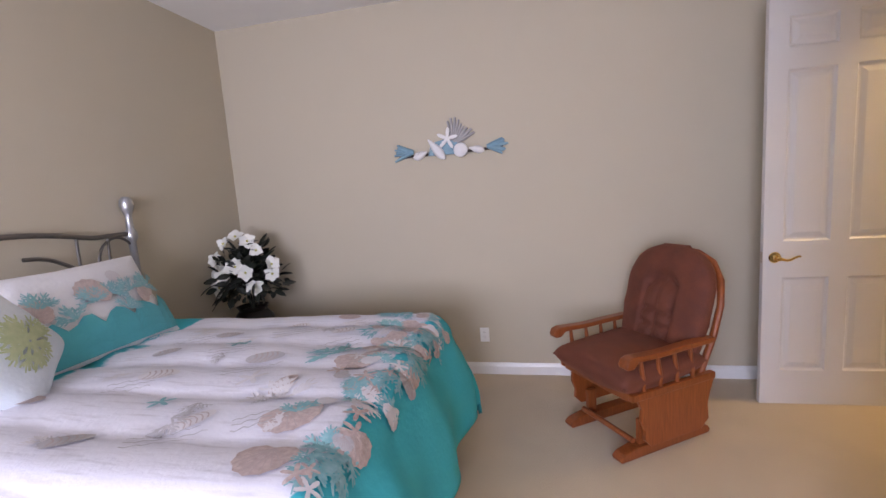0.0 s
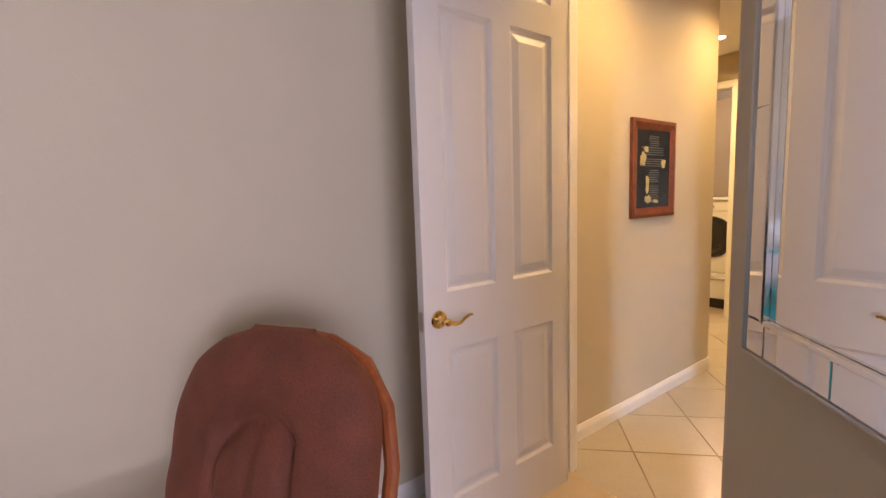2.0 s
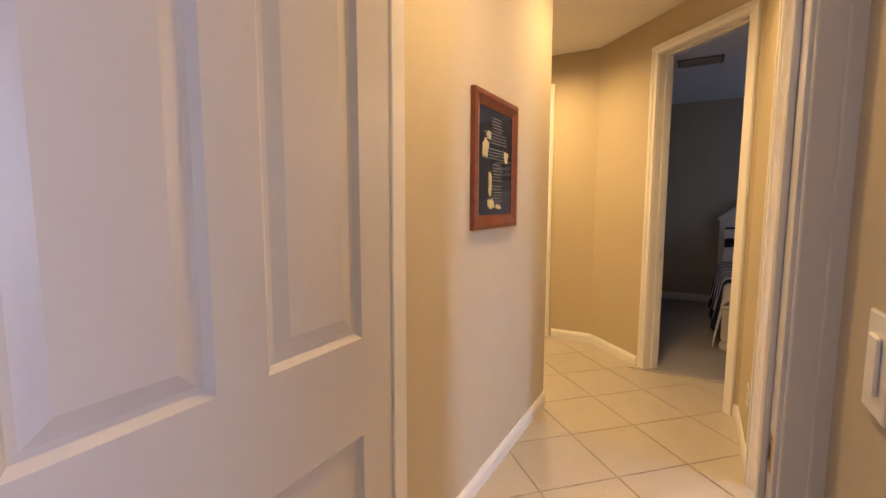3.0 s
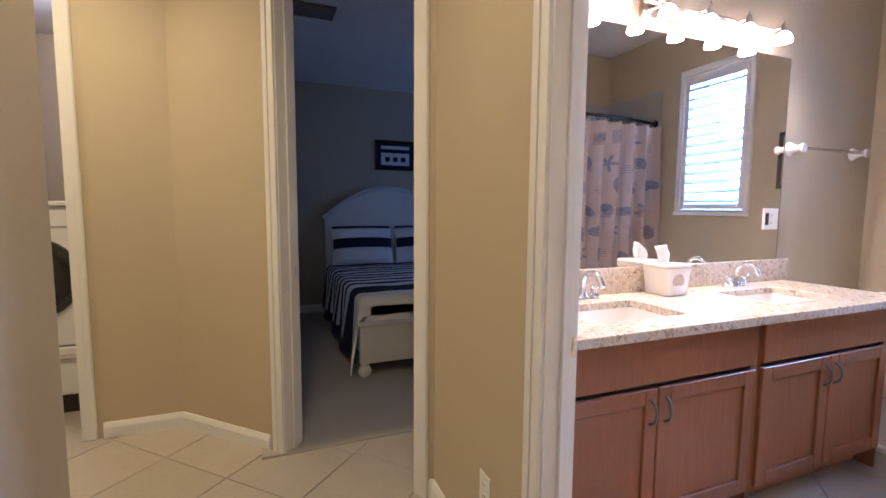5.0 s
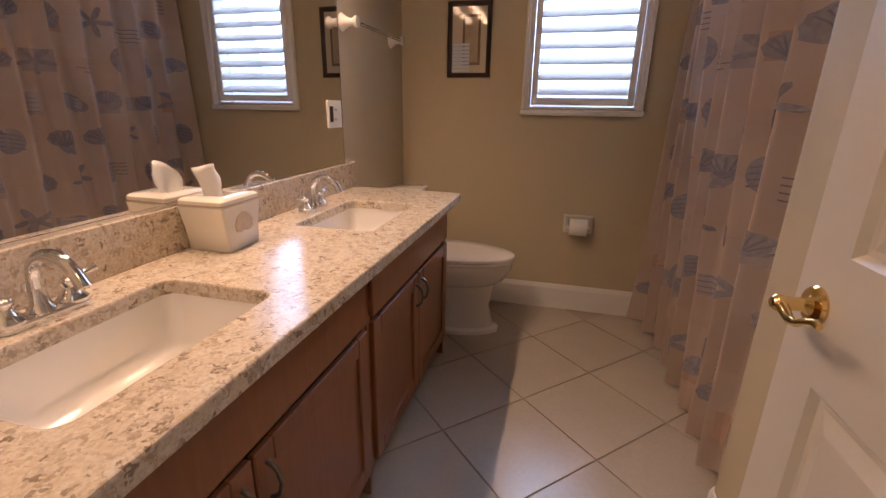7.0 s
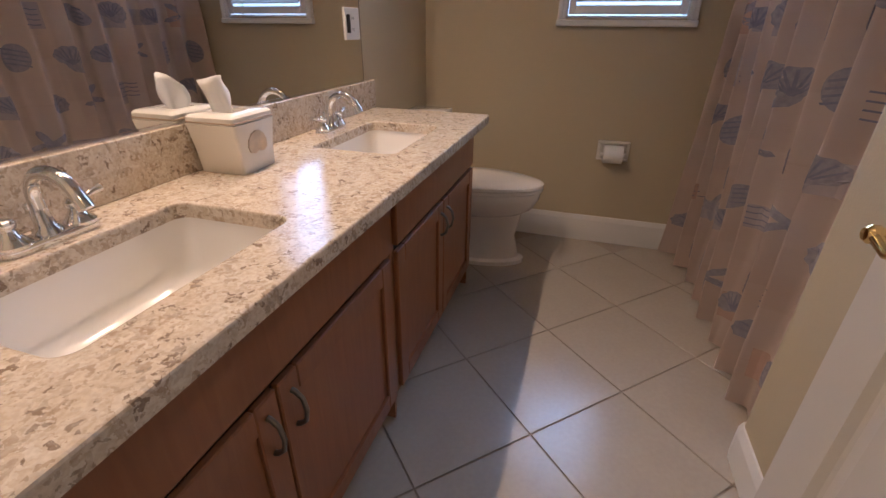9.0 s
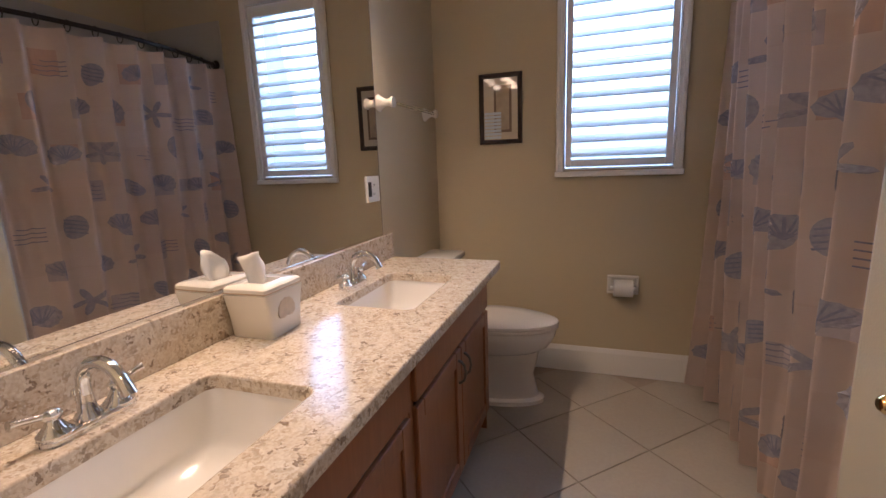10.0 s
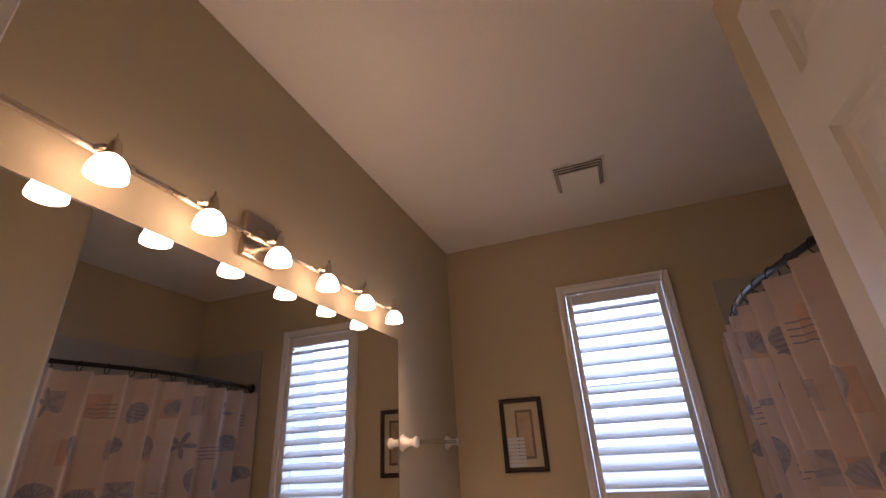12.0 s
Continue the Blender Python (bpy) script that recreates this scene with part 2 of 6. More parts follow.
def add_box(bm, x0, x1, y0, y1, z0, z1, bevel=0.0, segments=1, m=None):
    c = ((x0 + x1) / 2, (y0 + y1) / 2, (z0 + z1) / 2)
    mat = Matrix.Translation(c) @ Matrix.Diagonal((abs(x1 - x0), abs(y1 - y0), abs(z1 - z0), 1))
    if m is not None:
        mat = m @ mat
    r = bmesh.ops.create_cube(bm, size=1, matrix=mat)
    if bevel:
        edges = list({e for v in r["verts"] for e in v.link_edges})
        bmesh.ops.bevel(bm, geom=edges, offset=bevel, segments=segments, affect="EDGES", profile=0.5)
    return r


def box_mesh(x0, x1, y0, y1, z0, z1, bevel=0.0, segments=1, m=None):
    bm = bmesh.new()
    add_box(bm, x0, x1, y0, y1, z0, z1, bevel, segments, m)
    return bm


def add_prism(bm, pts, z0, z1):
    """An upright prism over a flat outline, counter-clockwise."""
    low = [bm.verts.new((x, y, z0)) for x, y in pts]
    high = [bm.verts.new((x, y, z1)) for x, y in pts]
    n = len(pts)
    bm.faces.new(low[::-1])
    bm.faces.new(high)
    for i in range(n):
        bm.faces.new((low[i], low[(i + 1) % n], high[(i + 1) % n], high[i]))


def prism_mesh(pts, z0, z1, bevel=0.0, m=None):
    bm = bmesh.new()
    add_prism(bm, pts, z0, z1)
    bmesh.ops.recalc_face_normals(bm, faces=bm.faces)
    if bevel:
        bmesh.ops.bevel(bm, geom=list(bm.edges), offset=bevel, segments=2, affect="EDGES", profile=0.5)
    if m is not None:
        bmesh.ops.transform(bm, matrix=m, verts=bm.verts)
    return bm


def add_lathe(bm, profile, steps=24, m=None):
    """Turns a profile of (radius, height) round the z axis."""
    rings = []
    for r, z in profile:
        if r < 1e-5:
            rings.append([bm.verts.new((0, 0, z))])
        else:
            rings.append([bm.verts.new((r * math.cos(2 * math.pi * i / steps), r * math.sin(2 * math.pi * i / steps), z)) for i in range(steps)])
    fresh = [v for ring in rings for v in ring]
    for a, b in zip(rings, rings[1:]):
        for i in range(steps):
            j = (i + 1) % steps
            if len(a) == 1 and len(b) > 1:
                bm.faces.new((a[0], b[j], b[i]))
            elif len(b) == 1 and len(a) > 1:
                bm.faces.new((a[i], a[j], b[0]))
            elif len(a) > 1:
                bm.faces.new((a[i], a[j], b[j], b[i]))
    if m is not None:
        bmesh.ops.transform(bm, matrix=m, verts=fresh)


def lathe_mesh(profile, steps=24, m=None):
    bm = bmesh.new()
    add_lathe(bm, profile, steps, m)
    bmesh.ops.recalc_face_normals(bm, faces=bm.faces)
    return bm


def add_tube(bm, pts, radius, steps=10, closed=False):
    """A round tube along a line of points; radius may be a list."""
    pts = [Vector(p) for p in pts]
    n = len(pts)
    radii = radius if isinstance(radius, (list, tuple)) else [radius] * n
    rings, side = [], None
    for i, p in enumerate(pts):
        a = pts[(i - 1) % n] if (closed or i > 0) else p
        b = pts[(i + 1) % n] if (closed or i < n - 1) else p
        d = (b - a).normalized()
        if side is None:
            side = d.orthogonal().normalized()
        side = (side - d * side.dot(d)).normalized()
        up = d.cross(side)
        rings.append([bm.verts.new(p + (side * math.cos(2 * math.pi * k / steps) + up * math.sin(2 * math.pi * k / steps)) * radii[i]) for k in range(steps)])
    pairs = list(zip(rings, rings[1:])) + ([(rings[-1], rings[0])] if closed else [])
    for a, b in pairs:
        for k in range(steps):
            bm.faces.new((a[k], a[(k + 1) % steps], b[(k + 1) % steps], b[k]))
    if not closed:
        bm.faces.new(rings[0][::-1])
        bm.faces.new(rings[-1])


def tube_mesh(pts, radius, steps=10, closed=False):
    bm = bmesh.new()
    add_tube(bm, pts, radius, steps, closed)
    bmesh.ops.recalc_face_normals(bm, faces=bm.faces)
    return bm


def arc(cx, cy, r, a0, a1, n):
    return [(cx + r * math.cos(radians(a0 + (a1 - a0) * i / n)), cy + r * math.sin(radians(a0 + (a1 - a0) * i / n))) for i in range(n + 1)]


def pillow_mesh(w, h, d, nx=18, ny=14, power=0.55, corner=0.06, rumple=0.012, seed=0):
    """A stuffed cushion in the local xz plane, its face towards -y; w wide, h high, d thick."""
    bm = bmesh.new()
    grid = {}
    for s in (1, -1):
        for i in range(nx + 1):
            for j in range(ny + 1):
                u, v = 2 * i / nx - 1, 2 * j / ny - 1
                edge = i in (0, nx) or j in (0, ny)
                if s == -1 and edge:
                    grid[s, i, j] = grid[1, i, j]
                    continue
                pull = 1 - corner * (1 - abs(v)) * abs(u) ** 3 * 0.9
                pull2 = 1 - corner * (1 - abs(u)) * abs(v) ** 3 * 0.9
                t = max(0.0, (1 - u * u) * (1 - v * v)) ** power
                n = noise.noise(Vector((u * 2 + seed, v * 2, s))) * rumple * (0 if edge else 1)
                grid[s, i, j] = bm.verts.new((u * w / 2 * pull, -s * (d / 2 * t + n), v * h / 2 * pull2))
    for s in (1, -1):
        for i in range(nx):
            for j in range(ny):
                f = [grid[s, i, j], grid[s, i + 1, j], grid[s, i + 1, j + 1], grid[s, i, j + 1]]
                bm.faces.new(f if s == 1 else f[::-1])
    return bm

# ---- the large structure ----
TOP = 3.05


def structure(name, bm, mat, label="", category=""):
    ob = part(name, bm, mat)
    return tagged(ob, label, category, kind="structure")


def boxes_mesh(*boxes):
    bm = bmesh.new()
    for b in boxes:
        add_box(bm, *b)
    return bm


ground_mat = material("lawn", (0.07, 0.11, 0.035), 0.95, vary=0.4, scale=2, grain=0.3, grain_scale=80)
structure("ground", boxes_mesh((-1500, 1500, -1500, 1500, -0.6, -0.21)), ground_mat, "flat green lawn round the house", "ground")
structure("floor", boxes_mesh((-1.7, 9.35, -2.6, 6.4, -0.2, -0.005)), GROUT, "taupe grout bed under the cream floor tiles", "floor")
structure("roof", boxes_mesh((-1.9, 9.5, -2.9, 6.6, TOP, TOP + 0.12)), CEILING, "flat white roof slab over the rooms", "roof")

# bedroom
structure("wall_west", boxes_mesh((-1.64, -1.52, -2.55, 4.095, -0.2, TOP)), PAINT, "beige painted wall behind the metal bed", "wall")
structure("wall_north", boxes_mesh((-1.52, 3.12, 3.975, 4.095, -0.2, TOP)), PAINT, "beige painted wall with a seashell hanging", "wall")
structure("wall_south", boxes_mesh((-1.52, -0.85, -2.55, -2.43, -0.2, TOP), (1.45, 2.18, -2.55, -2.43, -0.2, TOP),
                                   (-0.85, 1.45, -2.55, -2.43, -0.2, 0.85), (-0.85, 1.45, -2.55, -2.43, 2.25, TOP)),
          PAINT, "beige painted outside wall with a window opening", "wall")
r = 0.03
diag = [(2.06, -2.43), (2.18, -2.43), (2.18, 2.08), (2.78, 2.68), (3.12, 2.68), (3.12, 2.80)]
diag += [(2.745, 2.80), (2.725, 2.797), (2.708, 2.785), (2.075, 2.152), (2.063, 2.135), (2.06, 2.115)]
structure("wall_east", prism_mesh(diag, -0.2, TOP), PAINT, "beige painted angled wall carrying a framed mirror", "wall")
structure("wall_door", boxes_mesh((3.12, 3.24, 2.68, 2.84, -0.2, TOP), (3.12, 3.24, 3.67, 4.095, -0.2, TOP), (3.12, 3.24, 2.84, 3.67, 2.47, TOP)),
          PAINT, "beige wall round the bedroom doorway", "wall")

# hall
c = arc(5.117 - r, 3.817 + r, r, -90, 0, 6)
structure("wall_hall_north", prism_mesh([(3.24, 3.817), *c, (5.117, 6.2), (4.997, 6.2), (4.997, 3.937), (3.24, 3.937)], -0.2, TOP),
          PAINT, "beige hall wall with a rounded corner", "wall")
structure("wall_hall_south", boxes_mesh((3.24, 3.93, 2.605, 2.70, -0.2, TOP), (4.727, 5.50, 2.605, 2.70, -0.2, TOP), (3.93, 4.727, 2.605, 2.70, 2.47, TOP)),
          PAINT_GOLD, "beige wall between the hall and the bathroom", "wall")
DIAG = pose(5.50, 2.70, 0, 0, 0, 45)
bm = bmesh.new()
for x0, x1, z0 in ((0.0, 0.085, -0.2), (0.845, 1.584, -0.2), (0.085, 0.845, 2.47)):
    add_box(bm, x0, x1, -0.12, 0, z0, TOP, m=DIAG)
add_prism(bm, [(5.5, 2.605), (5.583, 2.617), (5.5, 2.698)], -0.2, TOP)
add_prism(bm, [(6.62, 3.818), (6.706, 3.736), (6.90, 3.736), (6.90, 3.818)], -0.2, TOP)
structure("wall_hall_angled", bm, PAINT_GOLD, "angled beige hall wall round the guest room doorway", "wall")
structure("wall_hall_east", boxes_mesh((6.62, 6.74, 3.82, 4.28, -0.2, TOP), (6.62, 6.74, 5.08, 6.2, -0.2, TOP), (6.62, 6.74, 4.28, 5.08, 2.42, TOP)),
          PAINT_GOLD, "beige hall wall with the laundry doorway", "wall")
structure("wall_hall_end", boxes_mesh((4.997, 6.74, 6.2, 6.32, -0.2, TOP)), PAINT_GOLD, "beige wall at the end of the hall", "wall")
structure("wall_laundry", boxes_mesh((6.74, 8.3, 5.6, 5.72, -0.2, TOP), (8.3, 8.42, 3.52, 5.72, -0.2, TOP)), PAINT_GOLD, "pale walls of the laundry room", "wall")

# bathroom; BW: the inner face of its window wall
BW = -0.165
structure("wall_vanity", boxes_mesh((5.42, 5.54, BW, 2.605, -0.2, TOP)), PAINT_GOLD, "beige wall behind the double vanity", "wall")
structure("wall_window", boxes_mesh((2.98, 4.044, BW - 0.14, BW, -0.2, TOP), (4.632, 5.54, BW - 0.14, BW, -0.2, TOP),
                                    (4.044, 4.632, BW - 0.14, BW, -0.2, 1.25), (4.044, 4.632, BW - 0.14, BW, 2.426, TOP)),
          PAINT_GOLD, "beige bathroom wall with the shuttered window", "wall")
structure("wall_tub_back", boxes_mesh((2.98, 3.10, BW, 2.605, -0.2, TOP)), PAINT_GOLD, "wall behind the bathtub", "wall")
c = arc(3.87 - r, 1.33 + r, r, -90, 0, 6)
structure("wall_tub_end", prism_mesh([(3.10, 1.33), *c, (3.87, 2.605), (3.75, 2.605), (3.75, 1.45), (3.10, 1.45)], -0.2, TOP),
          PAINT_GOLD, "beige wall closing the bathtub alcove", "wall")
bm = bmesh.new()
add_box(bm, 3.102, 3.80, BW, BW + 0.012, 0.4, 2.37)
add_box(bm, 3.10, 3.112, BW + 0.012, 1.318, 0.4, 2.37)
add_box(bm, 3.102, 3.84, 1.318, 1.33, 0.4, 2.37)
structure("shower_surround", bm, SURROUND, "grey shower surround lining the bathtub alcove", "surround")

# guest room
structure("wall_guest_south", boxes_mesh((5.54, 7.1, -0.14, 0, -0.2, TOP), (8.1, 9.32, -0.14, 0, -0.2, TOP), (7.1, 8.1, -0.14, 0, -0.2, 0.9), (7.1, 8.1, -0.14, 0, 2.1, TOP)),
          PAINT, "guest room outside wall with a window", "wall")
structure("wall_guest_east", boxes_mesh((9.20, 9.32, 0, 3.40, -0.2, TOP)), PAINT, "guest room wall behind the white bed", "wall")
structure("wall_guest_north", boxes_mesh((6.37, 9.32, 3.40, 3.52, -0.2, TOP)), PAINT, "guest room wall with a sliding closet door", "wall")

# ceilings
structure("ceiling", prism_mesh([(-1.58, -2.5), (2.12, -2.5), (2.12, 2.1), (2.76, 2.74), (3.18, 2.74), (3.18, 4.03), (-1.58, 4.03)], 2.90, 3.0),
          CEILING, "white textured bedroom ceiling", "ceiling")
structure("ceiling_hall", prism_mesh([(3.18, 2.64), (5.52, 2.64), (6.68, 3.80), (6.68, 6.26), (5.05, 6.26), (5.05, 3.88), (3.18, 3.88)], 2.74, 2.84),
          CEILING, "white textured hall ceiling", "ceiling")
structure("ceiling_bath", boxes_mesh((3.04, 5.48, BW - 0.07, 2.64, 2.885, 2.985)), CEILING, "white bathroom ceiling", "ceiling")
structure("ceiling_guest", prism_mesh([(5.50, -0.07), (9.26, -0.07), (9.26, 3.46), (6.43, 3.46), (5.56, 2.60)], 2.68, 2.78),
          CEILING, "white guest room ceiling", "ceiling")
structure("ceiling_laundry", boxes_mesh((6.70, 8.36, 3.5, 5.66, 2.6, 2.7)), CEILING, "white laundry ceiling", "ceiling")

# carpets
structure("carpet", prism_mesh([(-1.52, -2.43), (2.06, -2.43), (2.06, 2.115), (2.745, 2.80), (3.12, 2.80), (3.12, 2.86), (3.19, 2.86), (3.19, 3.65), (3.12, 3.65), (3.12, 3.975), (-1.52, 3.975)],
                               -0.005, 0.012), CARPET, "plush beige wall-to-wall bedroom carpet", "carpet")
structure("carpet_guest", boxes_mesh((6.08, 9.20, 0, 3.40, -0.005, 0.012)), CARPET_GUEST, "grey-beige guest room carpet", "carpet")


def baseboard(points, h=0.105):
    """Skirting along a line of points, the room on its left."""
    bm = bmesh.new()
    prof = [(0, 0), (0.015, 0), (0.015, h - 0.028), (0.011, h - 0.014), (0.006, h), (0, h)]
    pts = [Vector((x, y, 0)) for x, y in points]
    norm = []
    for a, b in zip(pts, pts[1:]):
        d = (b - a).normalized()
        norm.append(Vector((-d.y, d.x, 0)))
    rings = []
    for i, p in enumerate(pts):
        if i == 0:
            n = norm[0]
        elif i == len(pts) - 1:
            n = norm[-1]
        else:
            n = norm[i - 1] + norm[i]
            n = n / max(0.3, n.dot(norm[i]))
        rings.append([bm.verts.new(p + n * o + Vector((0, 0, z))) for o, z in prof])
    k = len(prof)
    for a, b in zip(rings, rings[1:]):
        for i in range(k):
            bm.faces.new((a[i], a[(i + 1) % k], b[(i + 1) % k], b[i]))
    bm.faces.new(rings[0])
    bm.faces.new(rings[-1][::-1])
    bmesh.ops.recalc_face_normals(bm, faces=bm.faces)
    return structure("baseboard", bm, TRIM, "white painted wooden baseboard", "baseboard")


baseboard([(-1.52, 3.975), (-1.52, -2.43), (2.06, -2.43), (2.06, 2.12), (2.735, 2.80), (3.10, 2.80)])
baseboard([(3.12, 3.74), (3.12, 3.975), (-1.52, 3.975)])
baseboard([(5.117, 6.2), (5.117, 3.85), (5.108, 3.826), (5.085, 3.817), (3.24, 3.817), (3.24, 3.74)], 0.085)
baseboard([(4.815, 2.70), (5.50, 2.70), (5.515, 2.715)], 0.085)
baseboard([(6.155, 3.355), (6.62, 3.82), (6.62, 4.20)], 0.085)
baseboard([(6.62, 5.16), (6.62, 6.2), (5.117, 6.2)])
baseboard([(3.24, 2.76), (3.24, 2.70), (3.87, 2.70)])
baseboard([(3.885, BW), (5.42, BW), (5.42, 0.57)], 0.165)
baseboard([(3.87, 2.50), (3.87, 1.365), (3.861, 1.339), (3.84, 1.33)], 0.13)
baseboard([(9.20, 0.0), (9.20, 3.40), (6.40, 3.40)])


def door_frame(m, w, h, t, label, both=True):
    """Lining and casings of an opening, x along it from 0 to w, the wall from y=0 (face) to y=t."""
    frame_root = thing("trim", m, label, "door frame", kind="structure")
    for x0, x1, z0, z1 in ((-0.02, 0, 0, h + 0.02), (w, w + 0.02, 0, h + 0.02), (0, w, h, h + 0.02)):
        part("jamb", box_mesh(x0, x1, -0.002, t + 0.002, z0, z1, 0.001), TRIM, frame_root)
    sides = ((0, -1), (t, 1)) if both else ((0, -1),)
    for y, s in sides:
        def slab(a, b, z0, z1, d0, d1):
            lo, hi = sorted((y + s * d0, y + s * d1))
            return box_mesh(a, b, lo, hi, z0, z1, 0.003, 2)
        for a, b, ia, ib in ((-0.072, -0.006, -0.068, -0.04), (w + 0.006, w + 0.072, w + 0.04, w + 0.068)):
            part("casing", slab(a, b, 0, h + 0.006, 0.0, 0.014), TRIM, frame_root)
            part("casing_bead", slab(ia, ib, 0, h + 0.036, 0.014, 0.020), TRIM, frame_root)
        part("casing", slab(-0.072, w + 0.072, h + 0.006, h + 0.072, 0.0, 0.014), TRIM, frame_root)
        part("casing_bead", slab(-0.068, w + 0.068, h + 0.04, h + 0.068, 0.014, 0.020), TRIM, frame_root)
    for x0, x1, z0, z1 in ((0, 0.011, 0, h), (w - 0.011, w, 0, h), (0.011, w - 0.011, h - 0.011, h)):
        part("door_stop", box_mesh(x0, x1, t * 0.45, t * 0.75, z0, z1, 0.002), TRIM, frame_root)
    return frame_root


def strike_plate(parent, x, y, z, s):
    """Brass strike on a lining; s: the side it faces along x."""
    part("strike_plate", box_mesh(x, x + s * 0.0018, y - 0.014, y + 0.014, z - 0.03, z + 0.03, 0.0006), BRASS, parent, "brass strike plate")
    part("latch_hole", box_mesh(x + s * 0.0012, x + s * 0.0022, y - 0.006, y + 0.007, z - 0.013, z + 0.013), SHADOW_GAP, parent)


# x runs along each doorway, the wall lies behind y=0
f = door_frame(pose(3.12, 3.65, 0, 0, 0, -90), 0.79, 2.45, 0.12, "white painted casing of the bedroom doorway")
strike_plate(f, 0.79, 0.03, 0.93, -1)
f = door_frame(pose(4.707, 2.70, 0, 0, 0, 180), 0.757, 2.45, 0.095, "white painted casing of the bathroom doorway", False)
strike_plate(f, 0, 0.072, 0.905, 1)
f = door_frame(DIAG @ pose(0.83, 0, 0, 0, 0, 180), 0.73, 2.45, 0.12, "white painted casing of the guest room doorway")
strike_plate(f, 0, 0.088, 0.93, 1)
door_frame(pose(6.62, 5.06, 0, 0, 0, -90), 0.76, 2.40, 0.12, "white painted casing of the laundry doorway")


def lever_handle(parent, x, z, y, s, d):
    """Brass lever; s: the side of the leaf it stands on along y; d: the way the lever points along x."""
    bm = bmesh.new()
    add_lathe(bm, [(0, 0), (0.033, 0), (0.034, 0.004), (0.030, 0.009), (0.017, 0.012), (0.012, 0.02), (0.011, 0.045), (0.014, 0.05), (0.014, 0.06), (0.009, 0.066), (0, 0.067)], 24,
              Matrix.Translation((x, y, z)) @ Matrix.Rotation(radians(-90 * s), 4, "X"))
    yy = y + s * 0.055
    pts = [(x, yy, z), (x + d * 0.018, yy, z - 0.004), (x + d * 0.04, yy, z - 0.012), (x + d * 0.06, yy, z - 0.008), (x + d * 0.08, yy, z + 0.004), (x + d * 0.10, yy, z + 0.012), (x + d * 0.112, yy, z + 0.010)]
    add_tube(bm, pts, [0.010, 0.009, 0.0075, 0.007, 0.0065, 0.006, 0.005], 12)
    bmesh.ops.recalc_face_normals(bm, faces=bm.faces)
    return soften(part("door_handle", bm, BRASS, parent, "polished brass lever handle"))


def door_leaf(name, m, w, label, handle_x=0.062):
    """A six-panel white door, x from the latch edge to the hinge, the shown face at y=0."""
    h, t = 2.42, 0.036
    root = thing(name, m, label, "door", kind="structure")
    c0, c1, c2, c3 = 0.105, w * 0.44, w * 0.56, w - 0.105
    rows = ((0.22, 0.81), (1.03, 2.02), (2.14, 2.31))
    bm = bmesh.new()
    for a, b in ((0, c0), (c3, w)):
        add_box(bm, a, b, 0, t, 0, h)
    for a, b in ((0, rows[0][0]), (rows[0][1], rows[1][0]), (rows[1][1], rows[2][0]), (rows[2][1], h)):
        add_box(bm, c0, c3, 0, t, a, b)
    for a, b in rows:
        add_box(bm, c1, c2, 0, t, a, b)
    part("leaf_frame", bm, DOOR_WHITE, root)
    for a, b in rows:
        for x0, x1 in ((c0, c1), (c2, c3)):
            bm = bmesh.new()
            rings = []
            for inset, y in ((0.0, 0.0), (0.012, 0.011), (0.022, 0.012), (0.052, 0.004)):
                rings.append([bm.verts.new((x, y, z)) for x, z in ((x0 + inset, a + inset), (x1 - inset, a + inset), (x1 - inset, b - inset), (x0 + inset, b - inset))])
            back = [[bm.verts.new((v.co.x, t - v.co.y, v.co.z)) for v in ring] for ring in rings]
            for group, flip in ((rings, 1), (back, -1)):
                for p, q in zip(group, group[1:]):
                    for i in range(4):
                        bm.faces.new([p[i], p[(i + 1) % 4], q[(i + 1) % 4], q[i]][::flip])
                bm.faces.new(group[-1][::flip])
            for i in range(4):
                bm.faces.new((rings[0][i], back[0][i], back[0][(i + 1) % 4], rings[0][(i + 1) % 4]))
            bmesh.ops.recalc_face_normals(bm, faces=bm.faces)
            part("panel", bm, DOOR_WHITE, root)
    lever_handle(root, handle_x, 0.935, 0, -1, 1)
    lever_handle(root, handle_x, 0.935, t, 1, 1)
    part("latch_plate", box_mesh(-0.0015, 0.0, 0.006, t - 0.006, 0.90, 0.97, 0.0005), NICKEL, root, "worn metal latch plate")
    for z in (0.25, 1.2, 2.15):
        part("hinge", tube_mesh([(w + 0.003, t + 0.004, z - 0.05), (w + 0.003, t + 0.004, z + 0.05)], 0.006), BRASS, root)
    return root


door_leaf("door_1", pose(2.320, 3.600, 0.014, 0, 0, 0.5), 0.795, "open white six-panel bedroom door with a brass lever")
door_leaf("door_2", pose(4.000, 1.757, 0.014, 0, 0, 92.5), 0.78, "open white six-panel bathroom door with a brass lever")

# ---- printed motifs, laid as thin cloth patches on a surface ----


def blob(n, f):
    return [(f(2 * math.pi * i / n) * math.cos(2 * math.pi * i / n), f(2 * math.pi * i / n) * math.sin(2 * math.pi * i / n)) for i in range(n)]


def scallop_outline(n=26):
    """A fan shell: round rim with ripples, narrow hinge at the bottom."""
    def f(a):
        d = abs(((a - math.pi / 2 + math.pi) % (2 * math.pi)) - math.pi)
        rim = 1.0 + 0.035 * math.cos(a * 13)
        return rim if d < 1.9 else max(0.42, rim * (1 - (d - 1.9) * 0.55))
    return blob(n, f)


def star_outline(n=40):
    return blob(n, lambda a: 0.22 + 0.78 * abs(math.cos(2.5 * (a - math.pi / 2))) ** 2.6)


def oval_outline(ratio=0.62, n=20):
    return [(math.cos(2 * math.pi * i / n), ratio * math.sin(2 * math.pi * i / n)) for i in range(n)]


